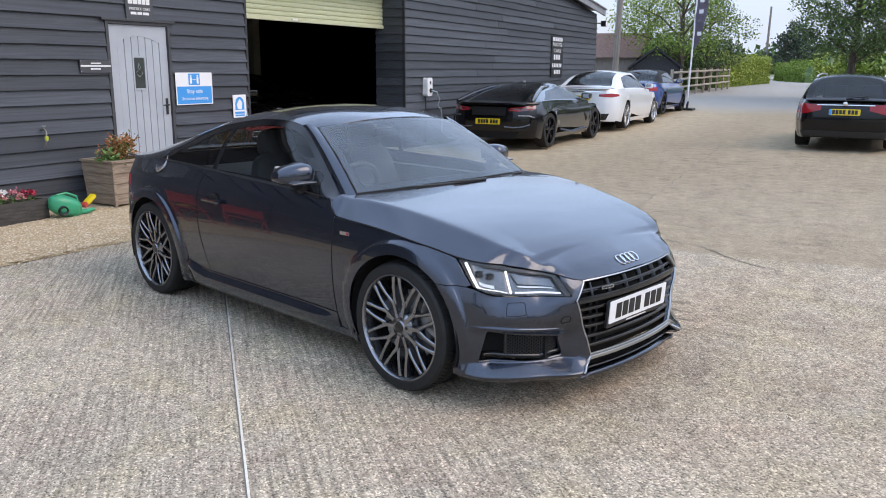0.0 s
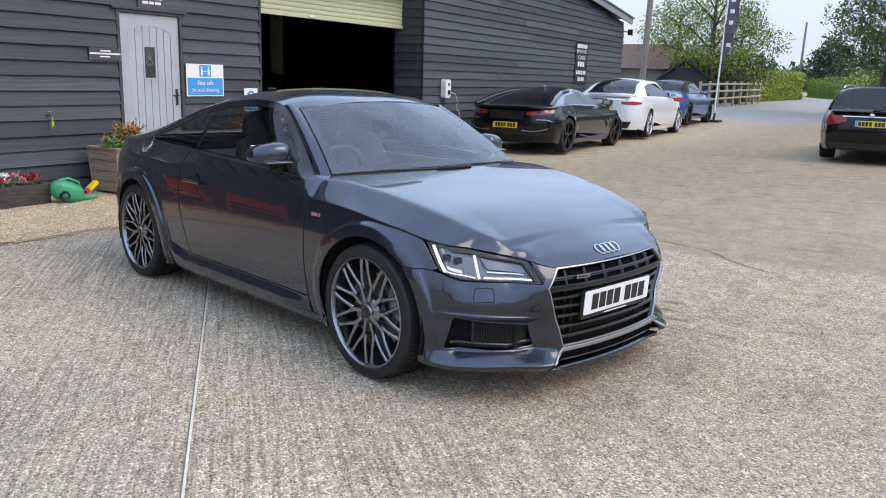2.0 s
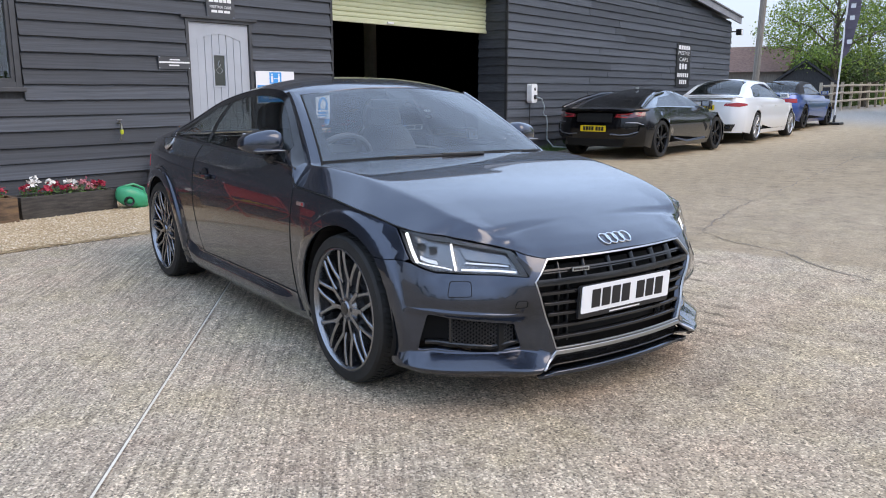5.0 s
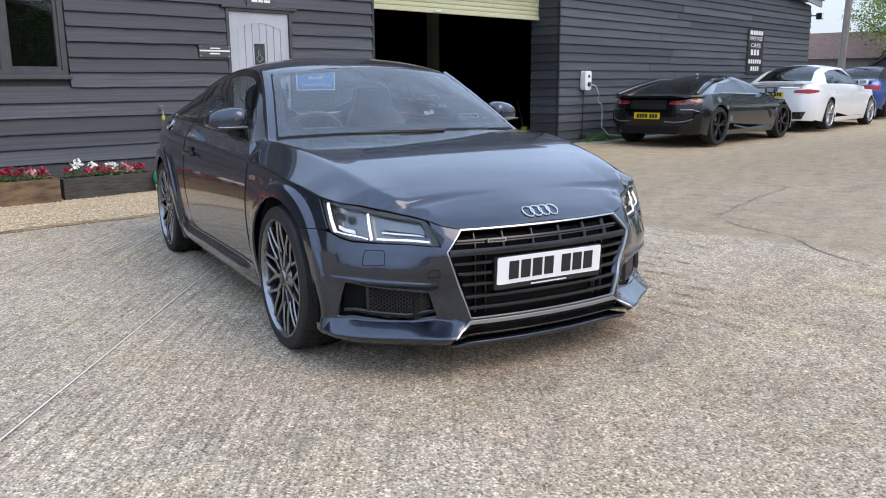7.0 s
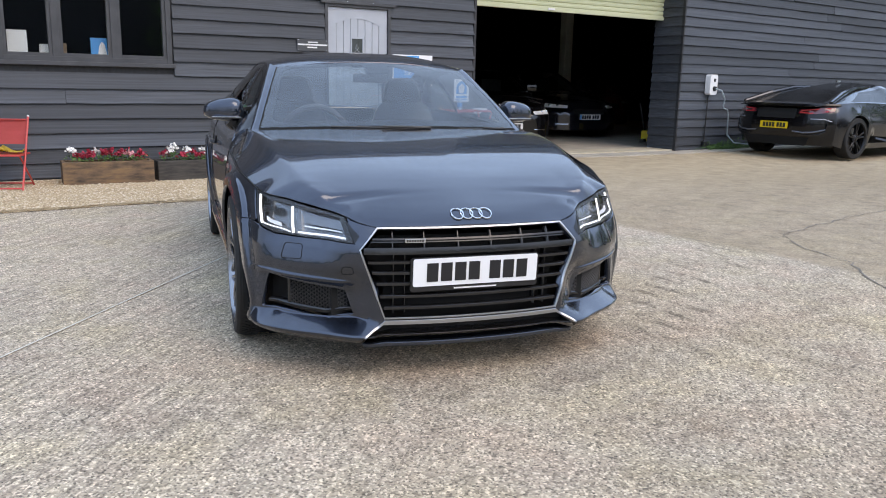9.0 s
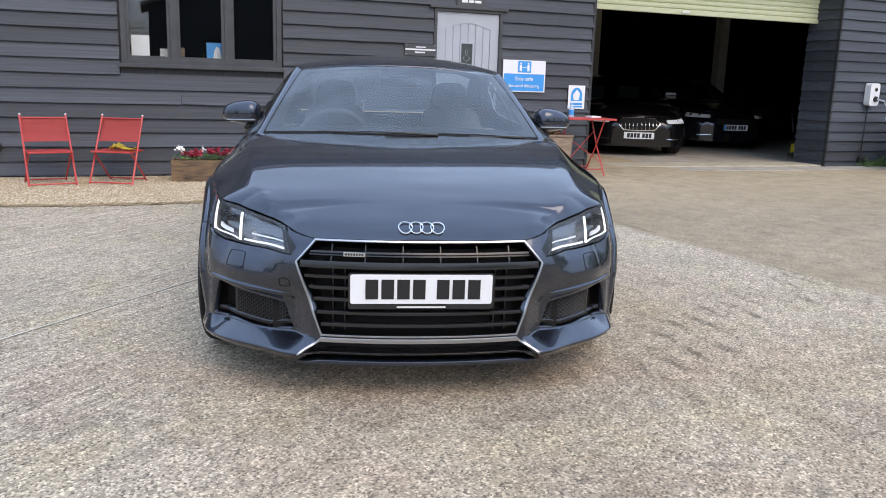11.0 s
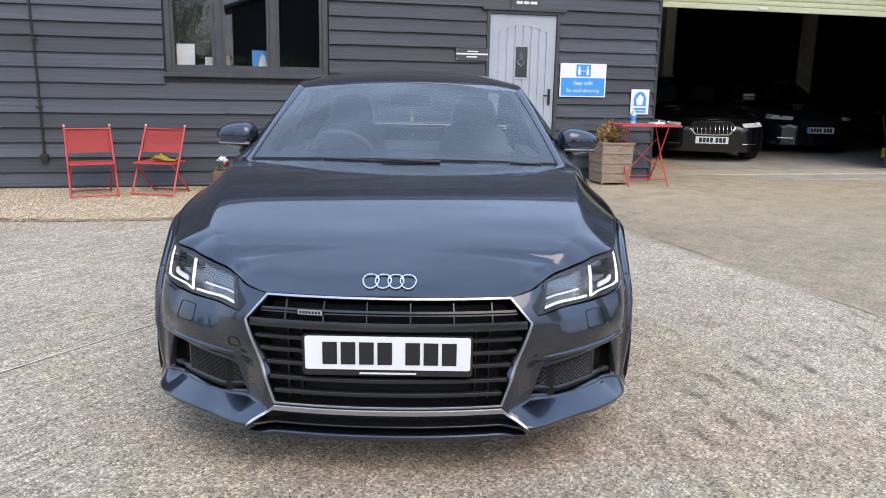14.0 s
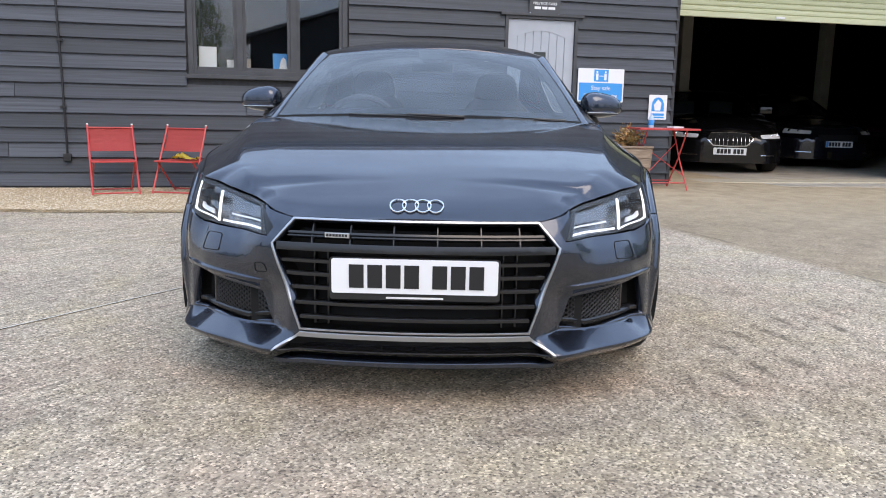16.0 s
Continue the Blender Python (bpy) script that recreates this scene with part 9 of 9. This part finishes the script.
FLAG = texture(material("purple_grey_flag", rough=0.7), [(0.16, 0.14, 0.18), (0.22, 0.195, 0.245)], size=3)
tip = Vector((0.03, -0.13, 4.9))
part("pole", tube(bmesh.new(), [(0, 0, 0), tip * 0.5, tip], 0.028, 8), WHITE, t, smooth=True)
part("base_weight", boxed(-0.25, 0.25, -0.25, 0.25, 0.0, 0.07, bevel=0.02), BLACKPL, t)
part("base_spike", tube(bmesh.new(), [(0, 0, 0.05), (0.01, -0.03, 0.3)], 0.04, 8), BLACKPL, t)
bm = bmesh.new()
prev = None
for k in range(13):
    s = 0.42 + 0.58 * k / 12
    p = tip * s
    w = 0.40 * math.sin(math.pi * min(1.0, 0.25 + 0.75 * (1 - k / 12) + 0.0)) ** 0.5 if k < 12 else 0.05
    ring = [bm.verts.new(p + Vector((0.03 * math.sin(k), 0, 0))), bm.verts.new(p + Vector((0.05 * math.sin(k * 1.3), -w, -0.02)))]
    if prev:
        bm.faces.new((prev[0], prev[1], ring[1], ring[0]))
    prev = ring
bmesh.ops.solidify(bm, geom=bm.faces[:], thickness=0.004)
part("banner", bm, FLAG, t)
for k in range(6):
    p = tip * (0.52 + 0.075 * k)
    o = part("lettering_bar", boxed(-0.02, -0.014, -0.26, -0.12, 0.0, 0.13), LETTER, t)
    o.location = p

# behind the camera: a dark open barn and trees, which panes and paint mirror
t = thing("dark_barn", "large dark barn across the yard", "building", pose(13.5, -52, 0))
bm = bmesh.new()
prism(bm, [(-10.5, -0.2), (10.5, -0.2), (10.5, 6.6), (0, 10.0), (-10.5, 6.6)], 8.0, at=-8)
part("wall", bm, BLACKWOOD, t)
bm = bmesh.new()
prism(bm, [(-11.1, 6.45), (0, 10.05), (11.1, 6.45), (11.1, 6.7), (0, 10.3), (-11.1, 6.7)], 9.0, at=-8.5)
part("roof", bm, ROOFING, t)
for k, (x, y, hgt) in enumerate(((-34, -46, 9), (-22, -44, 9), (-1.5, -43, 8.5), (-42, -20, 9), (20, -46, 9), (34, -40, 10), (48, -36, 9), (-40, 4, 8))):
    tree(x, y, hgt, 3.0, 1.6, DEEP, "broad leafy tree at the yard's edge", 40 + k, leaves=9000, leaf=0.19, clumps=34)
bush_row("boundary_hedge", "dark hedge round the yard's edge", -44, -44, -44, 12, 2.0, 2.4, DEEP, 2500, 0.4, 21)
bush_row("boundary_hedge", "dark hedge behind the yard", -44, -44, 60, -44, 2.0, 2.2, DEEP, 4000, 0.4, 22)
